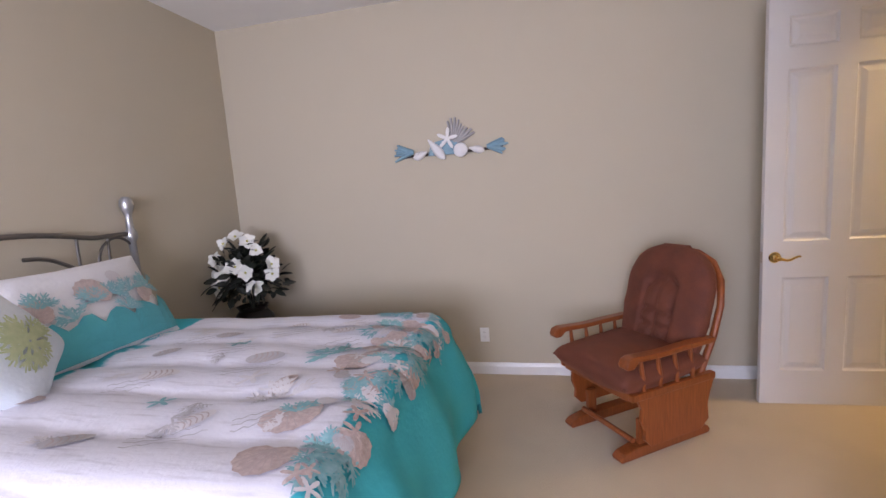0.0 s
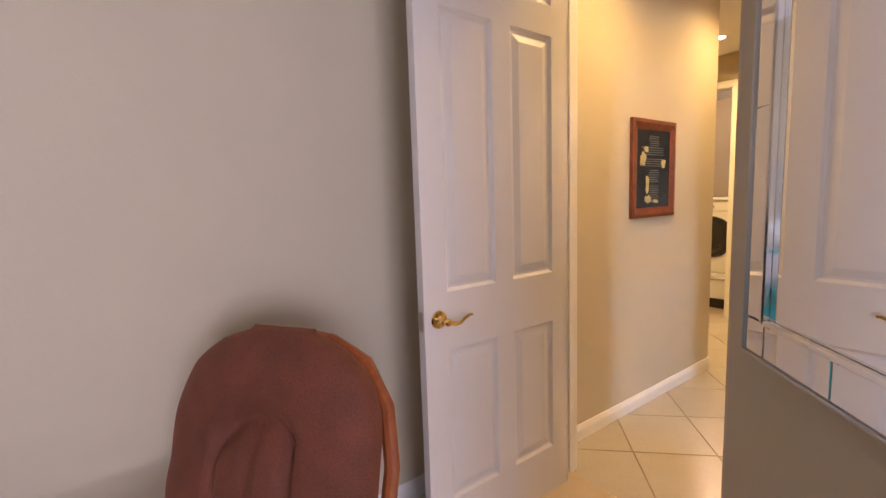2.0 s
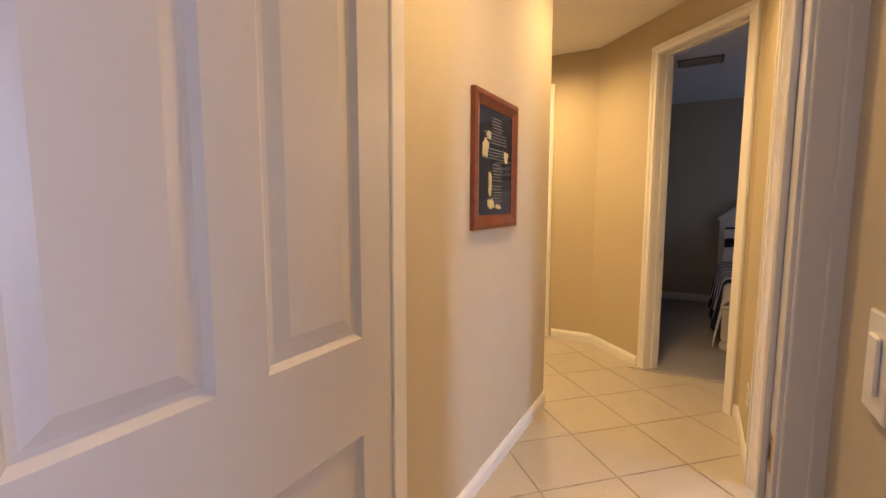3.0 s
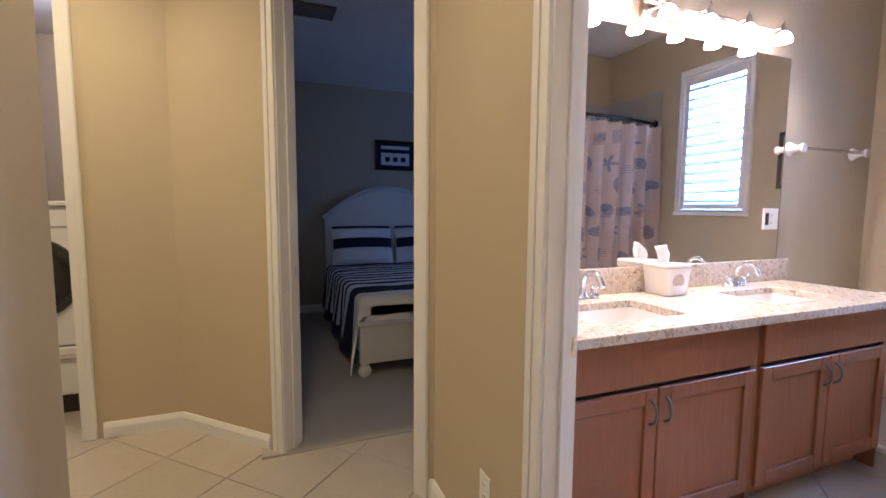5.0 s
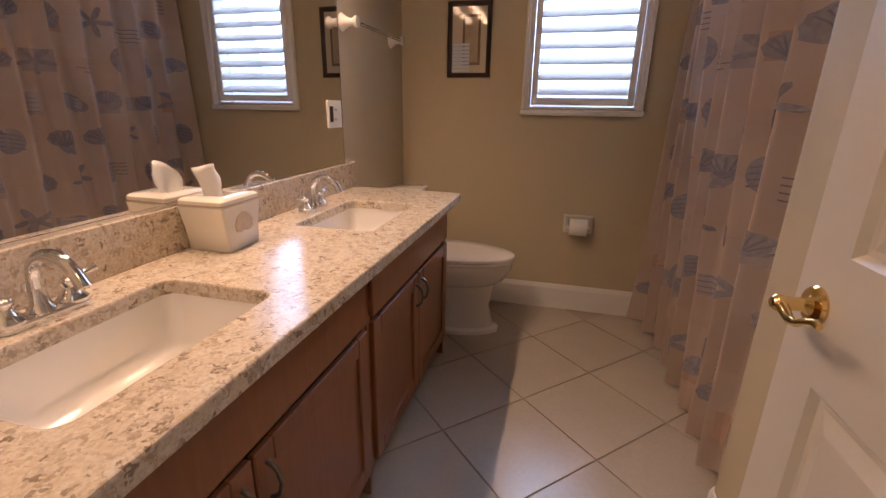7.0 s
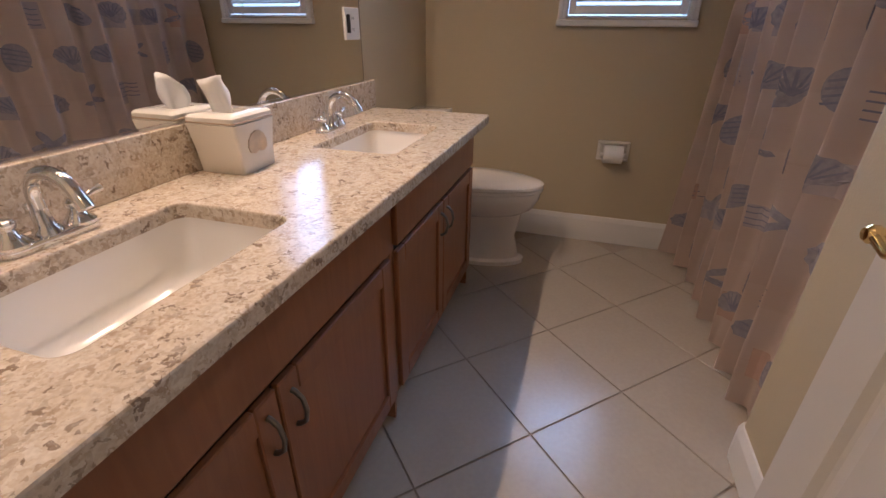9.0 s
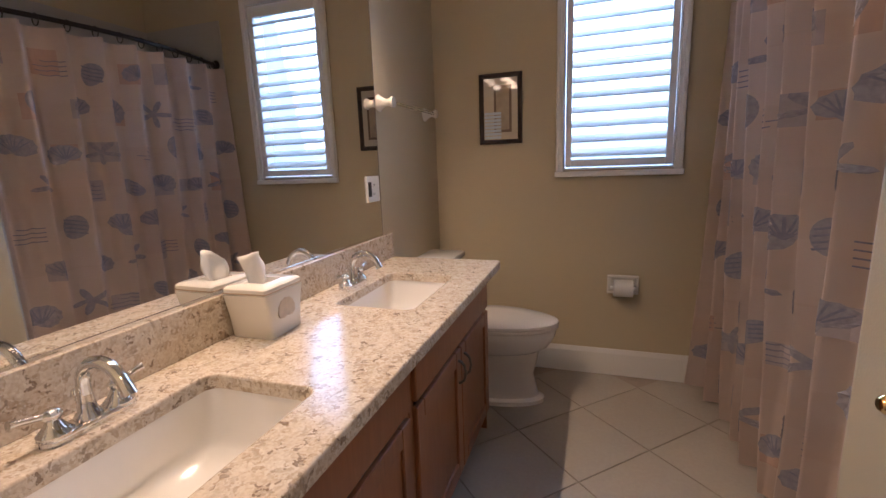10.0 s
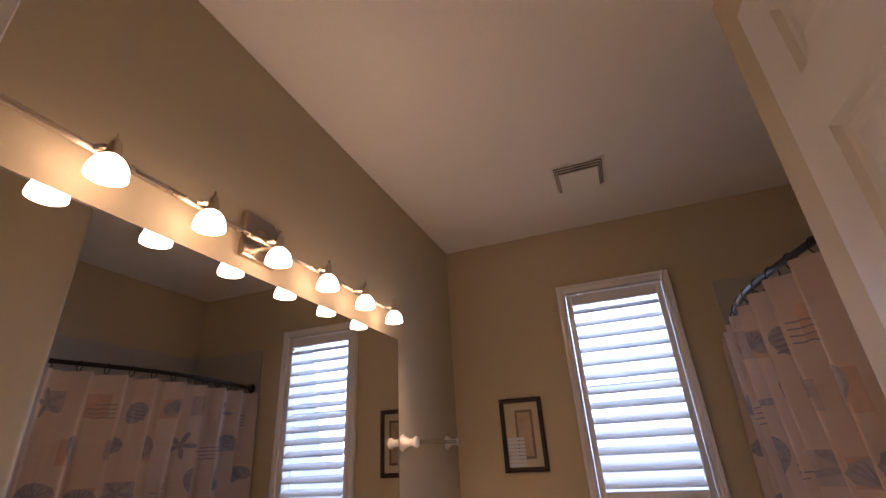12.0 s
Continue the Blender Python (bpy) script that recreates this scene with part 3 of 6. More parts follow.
def add_patch(bm, outline, place, cu, cv, size, angle, lift, rings=3):
    """A filled outline mapped onto a surface: place(u, v, lift) gives the point."""
    c, s = math.cos(radians(angle)) * size, math.sin(radians(angle)) * size
    prev = None
    mid = bm.verts.new(place(cu, cv, lift))
    for k in range(1, rings + 1):
        q = k / rings
        ring = [bm.verts.new(place(cu + (a * c - b * s) * q, cv + (a * s + b * c) * q, lift)) for a, b in outline]
        n = len(ring)
        for i in range(n):
            j = (i + 1) % n
            if prev is None:
                bm.faces.new((mid, ring[i], ring[j]))
            else:
                bm.faces.new((prev[i], ring[i], ring[j], prev[j]))
        prev = ring


def add_stroke(bm, pts, place, width, lift, taper=0.35):
    """A tapered brush stroke along flat points."""
    rows = []
    n = len(pts)
    for i, (a, b) in enumerate(pts):
        p, q = pts[max(0, i - 1)], pts[min(n - 1, i + 1)]
        dx, dy = q[0] - p[0], q[1] - p[1]
        l = math.hypot(dx, dy) or 1
        w = width * (1 - (1 - taper) * i / (n - 1)) / 2
        rows.append((bm.verts.new(place(a - dy / l * w, b + dx / l * w, lift)), bm.verts.new(place(a + dy / l * w, b - dx / l * w, lift))))
    for (a, b), (c, d) in zip(rows, rows[1:]):
        bm.faces.new((a, b, d, c))


def coral_strokes(rng, cu, cv, size, angle, count=9, spread=70):
    lines = []
    for i in range(count):
        a = radians(angle + spread * (i / (count - 1) * 2 - 1) + rng.uniform(-6, 6))
        l = size * rng.uniform(0.65, 1.0)
        bend = rng.uniform(-0.5, 0.5)
        line = [(cu + l * t * math.cos(a + bend * t), cv + l * t * math.sin(a + bend * t)) for t in (0.05, 0.3, 0.55, 0.8, 1.0)]
        lines.append(line)
        for t in (0.45, 0.68):
            x, y = cu + l * t * math.cos(a + bend * t), cv + l * t * math.sin(a + bend * t)
            for sgn in (-1, 1):
                b = a + bend * t + sgn * 0.8
                lines.append([(x, y), (x + 0.15 * l * math.cos(b), y + 0.15 * l * math.sin(b)), (x + 0.28 * l * math.cos(b - sgn * 0.2), y + 0.28 * l * math.sin(b - sgn * 0.2))])
    return lines


def print_shell(parent, place, cu, cv, size, angle, mat, lift, ribs=True, name="printed_shell"):
    bm = bmesh.new()
    add_patch(bm, scallop_outline(), place, cu, cv, size, angle, lift)
    ob = part(name, bm, mat, parent)
    if ribs:
        bm = bmesh.new()
        c, s = math.cos(radians(angle)) * size, math.sin(radians(angle)) * size
        for k in range(-4, 5):
            a = math.pi / 2 + k * 0.30
            pts = []
            for q in (0.0, 0.35, 0.7, 0.95):
                x, y = q * math.cos(a) * 1.05, -0.35 * (1 - q) + q * math.sin(a) * 0.95
                pts.append((cu + x * c - y * s, cv + x * s + y * c))
            add_stroke(bm, pts, place, size * 0.035, lift + 0.0012, 0.8)
        part("printed_ribs", bm, PRINT_LINE if mat in (PRINT_TAN, PRINT_GREY) else PRINT_PALE, ob)
    return ob


def print_coral(parent, place, cu, cv, size, angle, mat, lift, rng, spread=70, count=9):
    bm = bmesh.new()
    for line in coral_strokes(rng, cu, cv, size, angle, count, spread):
        add_stroke(bm, line, place, size * 0.085, lift, 0.5)
    return part("printed_coral", bm, mat, parent)


def print_conch(parent, place, cu, cv, size, angle, mat, lift):
    bm = bmesh.new()
    add_patch(bm, oval_outline(0.55), place, cu, cv, size, angle, lift)
    ob = part("printed_conch", bm, mat, parent)
    bm = bmesh.new()
    c, s = math.cos(radians(angle)) * size, math.sin(radians(angle)) * size
    for k in range(5):
        x0 = -0.55 + k * 0.27
        h = 0.5 * math.sqrt(max(0.05, 1 - x0 * x0))
        pts = [(cu + x * c - y * s, cv + x * s + y * c) for x, y in ((x0 - 0.1, -h), (x0 + 0.08, -h * 0.3), (x0 + 0.08, h * 0.3), (x0 - 0.1, h))]
        add_stroke(bm, pts, place, size * 0.07, lift + 0.0012, 1.0)
    part("printed_stripes", bm, PRINT_LINE, ob)
    return ob


def print_script(parent, place, cu, cv, width, angle, lift, rng, rows=1, mat=PRINT_GREY, step=0.03):
    """Unreadable handwriting as wavy bars."""
    bm = bmesh.new()
    c, s = math.cos(radians(angle)), math.sin(radians(angle))
    for r in range(rows):
        n = 14
        w = width * rng.uniform(0.7, 1.0)
        pts = []
        for i in range(n):
            a, b = w * i / (n - 1), -r * step + 0.006 * math.sin(i * 2.1 + r)
            pts.append((cu + a * c - b * s, cv + a * s + b * c))
        add_stroke(bm, pts, place, step * 0.2, lift, 0.7)
    return part("printed_script", bm, mat, parent)


# ---- bed ----
BED_X0, BED_X1, BED_Y0, BED_Y1, BED_Z = -1.44, 0.42, 1.44, 2.93, 0.81


def build_bed():
    bed = thing("bed", pose(-0.5, 2.17, 0.012), "pewter metal bed with scrolled headboard against a wall", "bed")
    def L(x, y, z):
        return (x + 0.5, y - 2.17, z - 0.012)
    bm = bmesh.new()
    add_box(bm, BED_X0 + 0.5, BED_X1 + 0.46, BED_Y0 - 2.17 + 0.03, BED_Y1 - 2.17 - 0.03, 0.18, 0.44, 0.03, 2)
    part("box_spring", bm, WHITE_CLOTH, bed)
    bm = bmesh.new()
    add_box(bm, BED_X0 + 0.5, BED_X1 + 0.46, BED_Y0 - 2.17 + 0.03, BED_Y1 - 2.17 - 0.03, 0.445, 0.735, 0.05, 3)
    soften(part("mattress", bm, WHITE_CLOTH, bed))
    for y in (BED_Y0 + 0.03, BED_Y1 - 0.03):
        part("side_rail", box_mesh(BED_X0 + 0.46, BED_X1 + 0.48, y - 2.17 - 0.015, y - 2.17 + 0.015, 0.13, 0.17, 0.004), PEWTER, bed)
        for x in (-0.9, 0.30):
            part("leg", tube_mesh([L(x, y, 0.013), L(x, y, 0.15)], 0.018), PEWTER, bed)
    hx = -1.47
    for y in (1.46, 2.875):
        soften(part("post", lathe_mesh([(0, 0), (0.026, 0), (0.026, 0.9), (0.021, 0.95), (0.021, 1.30), (0.034, 1.32), (0.036, 1.35), (0.030, 1.37), (0.021, 1.385), (0.019, 1.46),
                                        (0.023, 1.475), (0.034, 1.50), (0.039, 1.53), (0.034, 1.56), (0.018, 1.577), (0, 1.58)], 20, Matrix.Translation(L(hx, y, 0.012))), SILVER, bed, "bright post with a ball finial"))
    y0, y1, ym = 1.46, 2.875, 2.1675
    top = []
    for i in range(25):
        q = i / 24
        d = abs(2 * q - 1)
        z = 1.365 + 0.028 * max(0, math.cos(min(1, d / 0.62) * math.pi / 2)) ** 0.8 * 2
        top.append(L(hx, y0 + (y1 - y0) * q, z))
    soften(part("top_rail", tube_mesh(top, 0.014, 10), PEWTER, bed))
    low = []
    for s in (-1, 1):
        pts = [L(hx, ym + s * (0.10 + 0.40 * q), 1.30 - 0.13 * q + 0.02 * math.sin(q * 6)) for q in [k / 12 for k in range(13)]]
        soften(part("scroll", tube_mesh(pts, 0.011, 8), PEWTER, bed))
        pts = [L(hx, ym + s * (0.60 - 0.12 * math.cos(a)), 1.22 + 0.13 * math.sin(a)) for a in [math.pi * k / 12 for k in range(13)]]
        soften(part("arch", tube_mesh(pts, 0.008, 8), PEWTER, bed))
        for q in (0.48, 0.66):
            soften(part("spindle", tube_mesh([L(hx, ym + s * (q - 0.12 if q < 0.5 else q - 0.13), 0.60), L(hx, ym + s * (q - 0.11), 1.38)], 0.008, 8), PEWTER, bed))
        curl = [L(hx, ym + s * (0.36 + 0.085 * (1 - q) * math.cos(9.5 * q)), 1.13 + 0.085 * (1 - q) * math.sin(9.5 * q)) for q in [k / 28 * 0.86 for k in range(29)]]
        soften(part("curl", tube_mesh(curl, 0.0075, 8), PEWTER, bed))
    part("low_rail", tube_mesh([L(hx, y0, 0.62), L(hx, y1, 0.62)], 0.012), PEWTER, bed)


def bed_surface(u, v, lift=0.0):
    """The comforter: u along the bed (metres along the cloth past the foot edge), v across it."""
    r, flare = 0.11, 0.36
    def fold(s):
        if s <= 0:
            return s, 0.0
        if s < r * math.pi / 2:
            return r * math.sin(s / r), r * (1 - math.cos(s / r))
        e = s - r * math.pi / 2
        return r + e * flare * (0.8 + 0.2 * math.sin(e * 9)), r + e * 0.97
    du, hu = fold(u - (BED_X1 - 0.05))
    dn, hn = fold((BED_Y0 + 0.05) - v)
    df, hf = fold(v - (BED_Y1 - 0.05))
    x = BED_X1 - 0.05 + du
    y = v if (hn == 0 and hf == 0) else ((BED_Y0 + 0.05 - dn) if hn > 0 else (BED_Y1 - 0.05 + df))
    drop = max(hu, hn, hf) + 0.12 * min(hu, max(hn, hf))
    puff = abs(math.sin(math.pi * (v - 1.40) / 0.265)) ** 0.55
    z = BED_Z - drop + (0.024 * puff - 0.014) * (1.0 if drop < 0.05 else 0.35)
    w = noise.noise(Vector((u * 2.6, v * 2.6, 0.3))) * 0.018 + noise.noise(Vector((u * 8, v * 8, 1.3))) * 0.006
    if hu > 0.09:
        x += 0.028 * math.sin(v * 11 + 1.0) * min(1, hu * 2) + w
    if hf > 0.09:
        y += 0.028 * math.sin(u * 11) * min(1, hf * 2)
    z += w
    p = Vector((x, y, max(z, 0.06)))
    if lift:
        n = Vector((min(1.0, hu * 8), min(1.0, hf * 8) - min(1.0, hn * 8), 1.0 if drop < 0.03 else 0.25)).normalized()
        p += n * lift
    return p - Vector((-0.5, 2.17, 0.0))


def comforter_material():
    m = material("comforter_print", (0.76, 0.75, 0.77), 0.85, vary=0.03, scale=10, bump_scale=0.002, bump_size=45)
    nodes, links = m.node_tree.nodes, m.node_tree.links
    bsdf = nodes["Principled BSDF"]
    coord = nodes.new("ShaderNodeTexCoord")
    sep = nodes.new("ShaderNodeSeparateXYZ")
    links.new(coord.outputs["Object"], sep.inputs["Vector"])
    tex = nodes.new("ShaderNodeTexNoise")
    tex.inputs["Scale"].default_value, tex.inputs["Detail"].default_value = 11, 6
    links.new(coord.outputs["Object"], tex.inputs["Vector"])
    add = nodes.new("ShaderNodeMath")
    add.operation = "MULTIPLY_ADD"
    add.inputs[1].default_value = 0.20
    links.new(tex.outputs["Fac"], add.inputs[0])
    links.new(sep.outputs["X"], add.inputs[2])
    ramp = nodes.new("ShaderNodeMapRange")
    ramp.inputs["From Min"].default_value, ramp.inputs["From Max"].default_value = 0.995, 1.012
    links.new(add.outputs["Value"], ramp.inputs["Value"])
    streak = nodes.new("ShaderNodeMapping")
    streak.inputs["Rotation"].default_value = (0, 0, radians(32))
    streak.inputs["Scale"].default_value = (3, 26, 3)
    links.new(coord.outputs["Object"], streak.inputs["Vector"])
    wash = nodes.new("ShaderNodeTexNoise")
    wash.inputs["Scale"].default_value, wash.inputs["Detail"].default_value = 1.6, 5
    links.new(streak.outputs["Vector"], wash.inputs["Vector"])
    pale = nodes.new("ShaderNodeValToRGB")
    e = pale.color_ramp.elements
    e[0].position, e[0].color = 0.26, (0.56, 0.54, 0.58, 1)
    e[1].position, e[1].color = 0.46, (0.72, 0.71, 0.77, 1)
    links.new(wash.outputs["Fac"], pale.inputs["Fac"])
    mix = nodes.new("ShaderNodeMix")
    mix.data_type = "RGBA"
    mix.inputs["B"].default_value = (0.025, 0.42, 0.49, 1)
    head = nodes.new("ShaderNodeMapRange")
    head.inputs["From Min"].default_value, head.inputs["From Max"].default_value = -0.43, -0.46
    links.new(add.outputs["Value"], head.inputs["Value"])
    either = nodes.new("ShaderNodeMath")
    either.operation = "MAXIMUM"
    links.new(ramp.outputs["Result"], either.inputs[0])
    links.new(head.outputs["Result"], either.inputs[1])
    links.new(pale.outputs["Color"], mix.inputs["A"])
    links.new(either.outputs["Value"], mix.inputs["Factor"])
    links.new(mix.outputs["Result"], bsdf.inputs["Base Color"])
    return m


def build_comforter():
    bm = bmesh.new()
    us = [-1.30 + 0.03 * i for i in range(int((0.35 + 0.70 + 1.30) / 0.03) + 1)]
    vs = [0.85 + 0.03 * j for j in range(int((3.50 - 0.85) / 0.03) + 1)]
    rows = [[bm.verts.new(bed_surface(u, v)) for v in vs] for u in us]
    for a, b in zip(rows, rows[1:]):
        for j in range(len(vs) - 1):
            bm.faces.new((a[j], b[j], b[j + 1], a[j + 1]))
    root = part("comforter", bm, comforter_material(), smooth=True)
    root.location = (-0.5, 2.17, 0.0)
    mod = root.modifiers.new("thickness", "SOLIDIFY")
    mod.thickness, mod.offset = 0.02, -1
    tagged(root, "quilted white comforter printed with shells, teal hem, on the bed", "comforter")
    rng = random.Random(4)
    lift = 0.007
    for u, v, s, a, mat in ((0.23, 2.28, 0.10, 205, PRINT_TAN), (0.36, 2.72, 0.10, 160, PRINT_TAN), (0.20, 1.80, 0.10, 220, PRINT_TAN), (0.36, 2.02, 0.075, 150, PRINT_TAN),
                            (0.42, 2.46, 0.075, 190, PRINT_PALE), (0.33, 2.55, 0.07, 110, PRINT_TAN), (0.26, 1.58, 0.09, 180, PRINT_TAN), (0.47, 2.25, 0.07, 200, PRINT_TAN), (0.45, 1.72, 0.07, 210, PRINT_TAN)):
        print_shell(root, bed_surface, u, v, s, a, mat, lift)
    for u, v, s, a in ((0.13, 2.33, 0.17, 150), (0.30, 2.40, 0.15, 60), (0.22, 2.66, 0.15, 170), (0.40, 2.62, 0.16, 20), (0.33, 2.10, 0.16, -40), (0.10, 1.90, 0.16, 120), (0.36, 1.90, 0.14, 30),
                       (0.44, 2.35, 0.15, -10), (0.40, 2.80, 0.12, 80), (0.38, 1.60, 0.15, 0)):
        print_coral(root, bed_surface, u, v, s, a, PRINT_TEAL if rng.random() < 0.75 else PRINT_PALE, lift + 0.0015, rng)
    for u, v, s, a in ((-0.20, 2.26, 0.11, 10), (0.02, 2.62, 0.09, 20), (0.05, 2.00, 0.085, 75), (-0.55, 2.05, 0.10, 20), (-0.12, 1.75, 0.085, 60), (-0.60, 2.55, 0.09, 15), (-0.30, 2.72, 0.08, 10),
                       (-0.75, 2.30, 0.08, 30), (-0.05, 2.83, 0.08, 0), (-0.45, 1.60, 0.09, 40), (-0.90, 1.80, 0.09, 10)):
        print_conch(root, bed_surface, u, v, s * 0.8, a, rng.choice((PRINT_GREY, PRINT_PALE, PRINT_TAN)), lift)
    for k in range(64):
        u, v = rng.uniform(0.16, 0.54), rng.uniform(1.45, 2.90)
        kind = k % 4
        if kind == 0:
            print_shell(root, bed_surface, u, v, rng.uniform(0.03, 0.055), rng.uniform(120, 240), rng.choice((PRINT_TAN, PRINT_PALE, PRINT_GREY)), lift + 0.003)
        elif kind == 1:
            bm = bmesh.new()
            add_patch(bm, star_outline(), bed_surface, u, v, rng.uniform(0.03, 0.05), rng.uniform(0, 70), lift + 0.003)
            part("printed_starfish", bm, rng.choice((PRINT_PALE, PRINT_TAN)), root)
        else:
            print_coral(root, bed_surface, u, v, rng.uniform(0.07, 0.12), rng.uniform(90, 270), rng.choice((PRINT_TEAL, PRINT_TEAL, PRINT_TEAL, PRINT_PALE)), lift + 0.002, rng, 60, 7)
    for k in range(16):
        print_coral(root, bed_surface, rng.uniform(-1.1, 0.1), rng.uniform(1.5, 2.85), rng.uniform(0.06, 0.11), rng.uniform(0, 360), rng.choice((PRINT_GREY, PRINT_PALE)), lift, rng, 45, 5)
    for u, v, s, a in ((-0.12, 2.05, 0.09, 80), (-0.45, 2.42, 0.08, 40), (-0.80, 2.62, 0.09, 60), (-0.35, 1.85, 0.07, 100)):
        bm = bmesh.new()
        add_patch(bm, star_outline(), bed_surface, u, v, s * 0.75, a, lift)
        part("printed_starfish", bm, rng.choice((PRINT_PALE, PRINT_TEAL)), root)
    for u, v, a in ((-0.30, 2.12, 25), (-0.05, 2.45, 28), (-0.70, 1.95, 25), (-0.52, 2.30, 30), (-0.25, 1.62, 28), (-0.85, 2.45, 26), (0.02, 1.75, 30), (-0.35, 2.55, 30), (-0.1, 2.72, 24)):
        print_script(root, bed_surface, u, v, 0.24, a, lift, rng, rows=3)


def pillow_place(w, h, d, power):
    def place(u, v, lift):
        a, b = max(-0.999, min(0.999, 2 * u / w)), max(-0.999, min(0.999, 2 * v / h))
        t = ((1 - a * a) * (1 - b * b)) ** power
        return Vector((u, -(d / 2 * t + 0.012 + lift), v))
    return place


def build_pillows():
    rng = random.Random(8)
    m = pose(-1.22, 2.30, 1.02, 0, 0, 90) @ pose(0, 0, 0, -30, 0, 0)
    sham = thing("pillow", m, "bed pillow in a white and teal shell-print sham", "pillow")
    w, h, d = 0.88, 0.52, 0.20
    soften(part("cushion", pillow_mesh(w, h, d, seed=1), WHITE_CLOTH, sham))
    place = pillow_place(w, h, d, 0.55)
    bm = bmesh.new()
    for i in range(20):
        for j in range(4):
            x0, x1 = -0.42 + 0.042 * i, -0.42 + 0.042 * (i + 1)
            top0 = -0.07 + 0.03 * math.sin(i * 1.7) + 0.02 * math.sin(i * 3.1)
            top1 = -0.07 + 0.03 * math.sin((i + 1) * 1.7) + 0.02 * math.sin((i + 1) * 3.1)
            z = [(-0.24 + (t - -0.24) * q) for t in (top0, top1) for q in (j / 4, (j + 1) / 4)]
            bm.faces.new([bm.verts.new(place(x, zz, 0.001)) for x, zz in ((x0, z[0]), (x1, z[2]), (x1, z[3]), (x0, z[1]))])
    part("hem_panel", bm, TEAL_CLOTH, sham, "teal lower panel")
    for u, v, s, mat in ((0.02, 0.05, 0.085, PRINT_TAN), (0.30, -0.02, 0.055, PRINT_TAN), (-0.25, 0.02, 0.07, PRINT_TAN), (0.18, 0.12, 0.04, PRINT_PALE)):
        print_shell(sham, place, u, v, s, rng.uniform(-40, 40), mat, 0.003)
    for u, v, a in ((0.15, -0.08, 60), (-0.12, -0.06, 110), (0.32, 0.02, 60), (-0.34, -0.04, 90), (0.1, 0.03, 20), (0.22, 0.02, 100), (-0.22, 0.04, 70), (0.0, 0.0, 90), (0.36, 0.04, 120)):
        print_coral(sham, place, u, v, 0.10, a, PRINT_TEAL, 0.004, rng)
    m = pose(-1.02, 1.84, 1.0, 0, 0, 84) @ pose(0, 0, 0, -34, 52, 0)
    throw = thing("throw_pillow", m, "white square throw pillow with a green coral print", "pillow")
    soften(part("cushion", pillow_mesh(0.45, 0.45, 0.17, 16, 16, seed=5), material("pillow_white", (0.70, 0.76, 0.80), 0.85, vary=0.05, scale=14, bump_scale=0.002, bump_size=60), throw))
    place = pillow_place(0.45, 0.45, 0.17, 0.55)
    green = material("print_green", (0.40, 0.50, 0.22), 0.85, vary=0.25, scale=40, tint=(0.62, 0.66, 0.42))
    for a in range(0, 360, 45):
        print_coral(throw, place, 0.0, 0.0, 0.15, a, green, 0.003, rng, 30, 4)


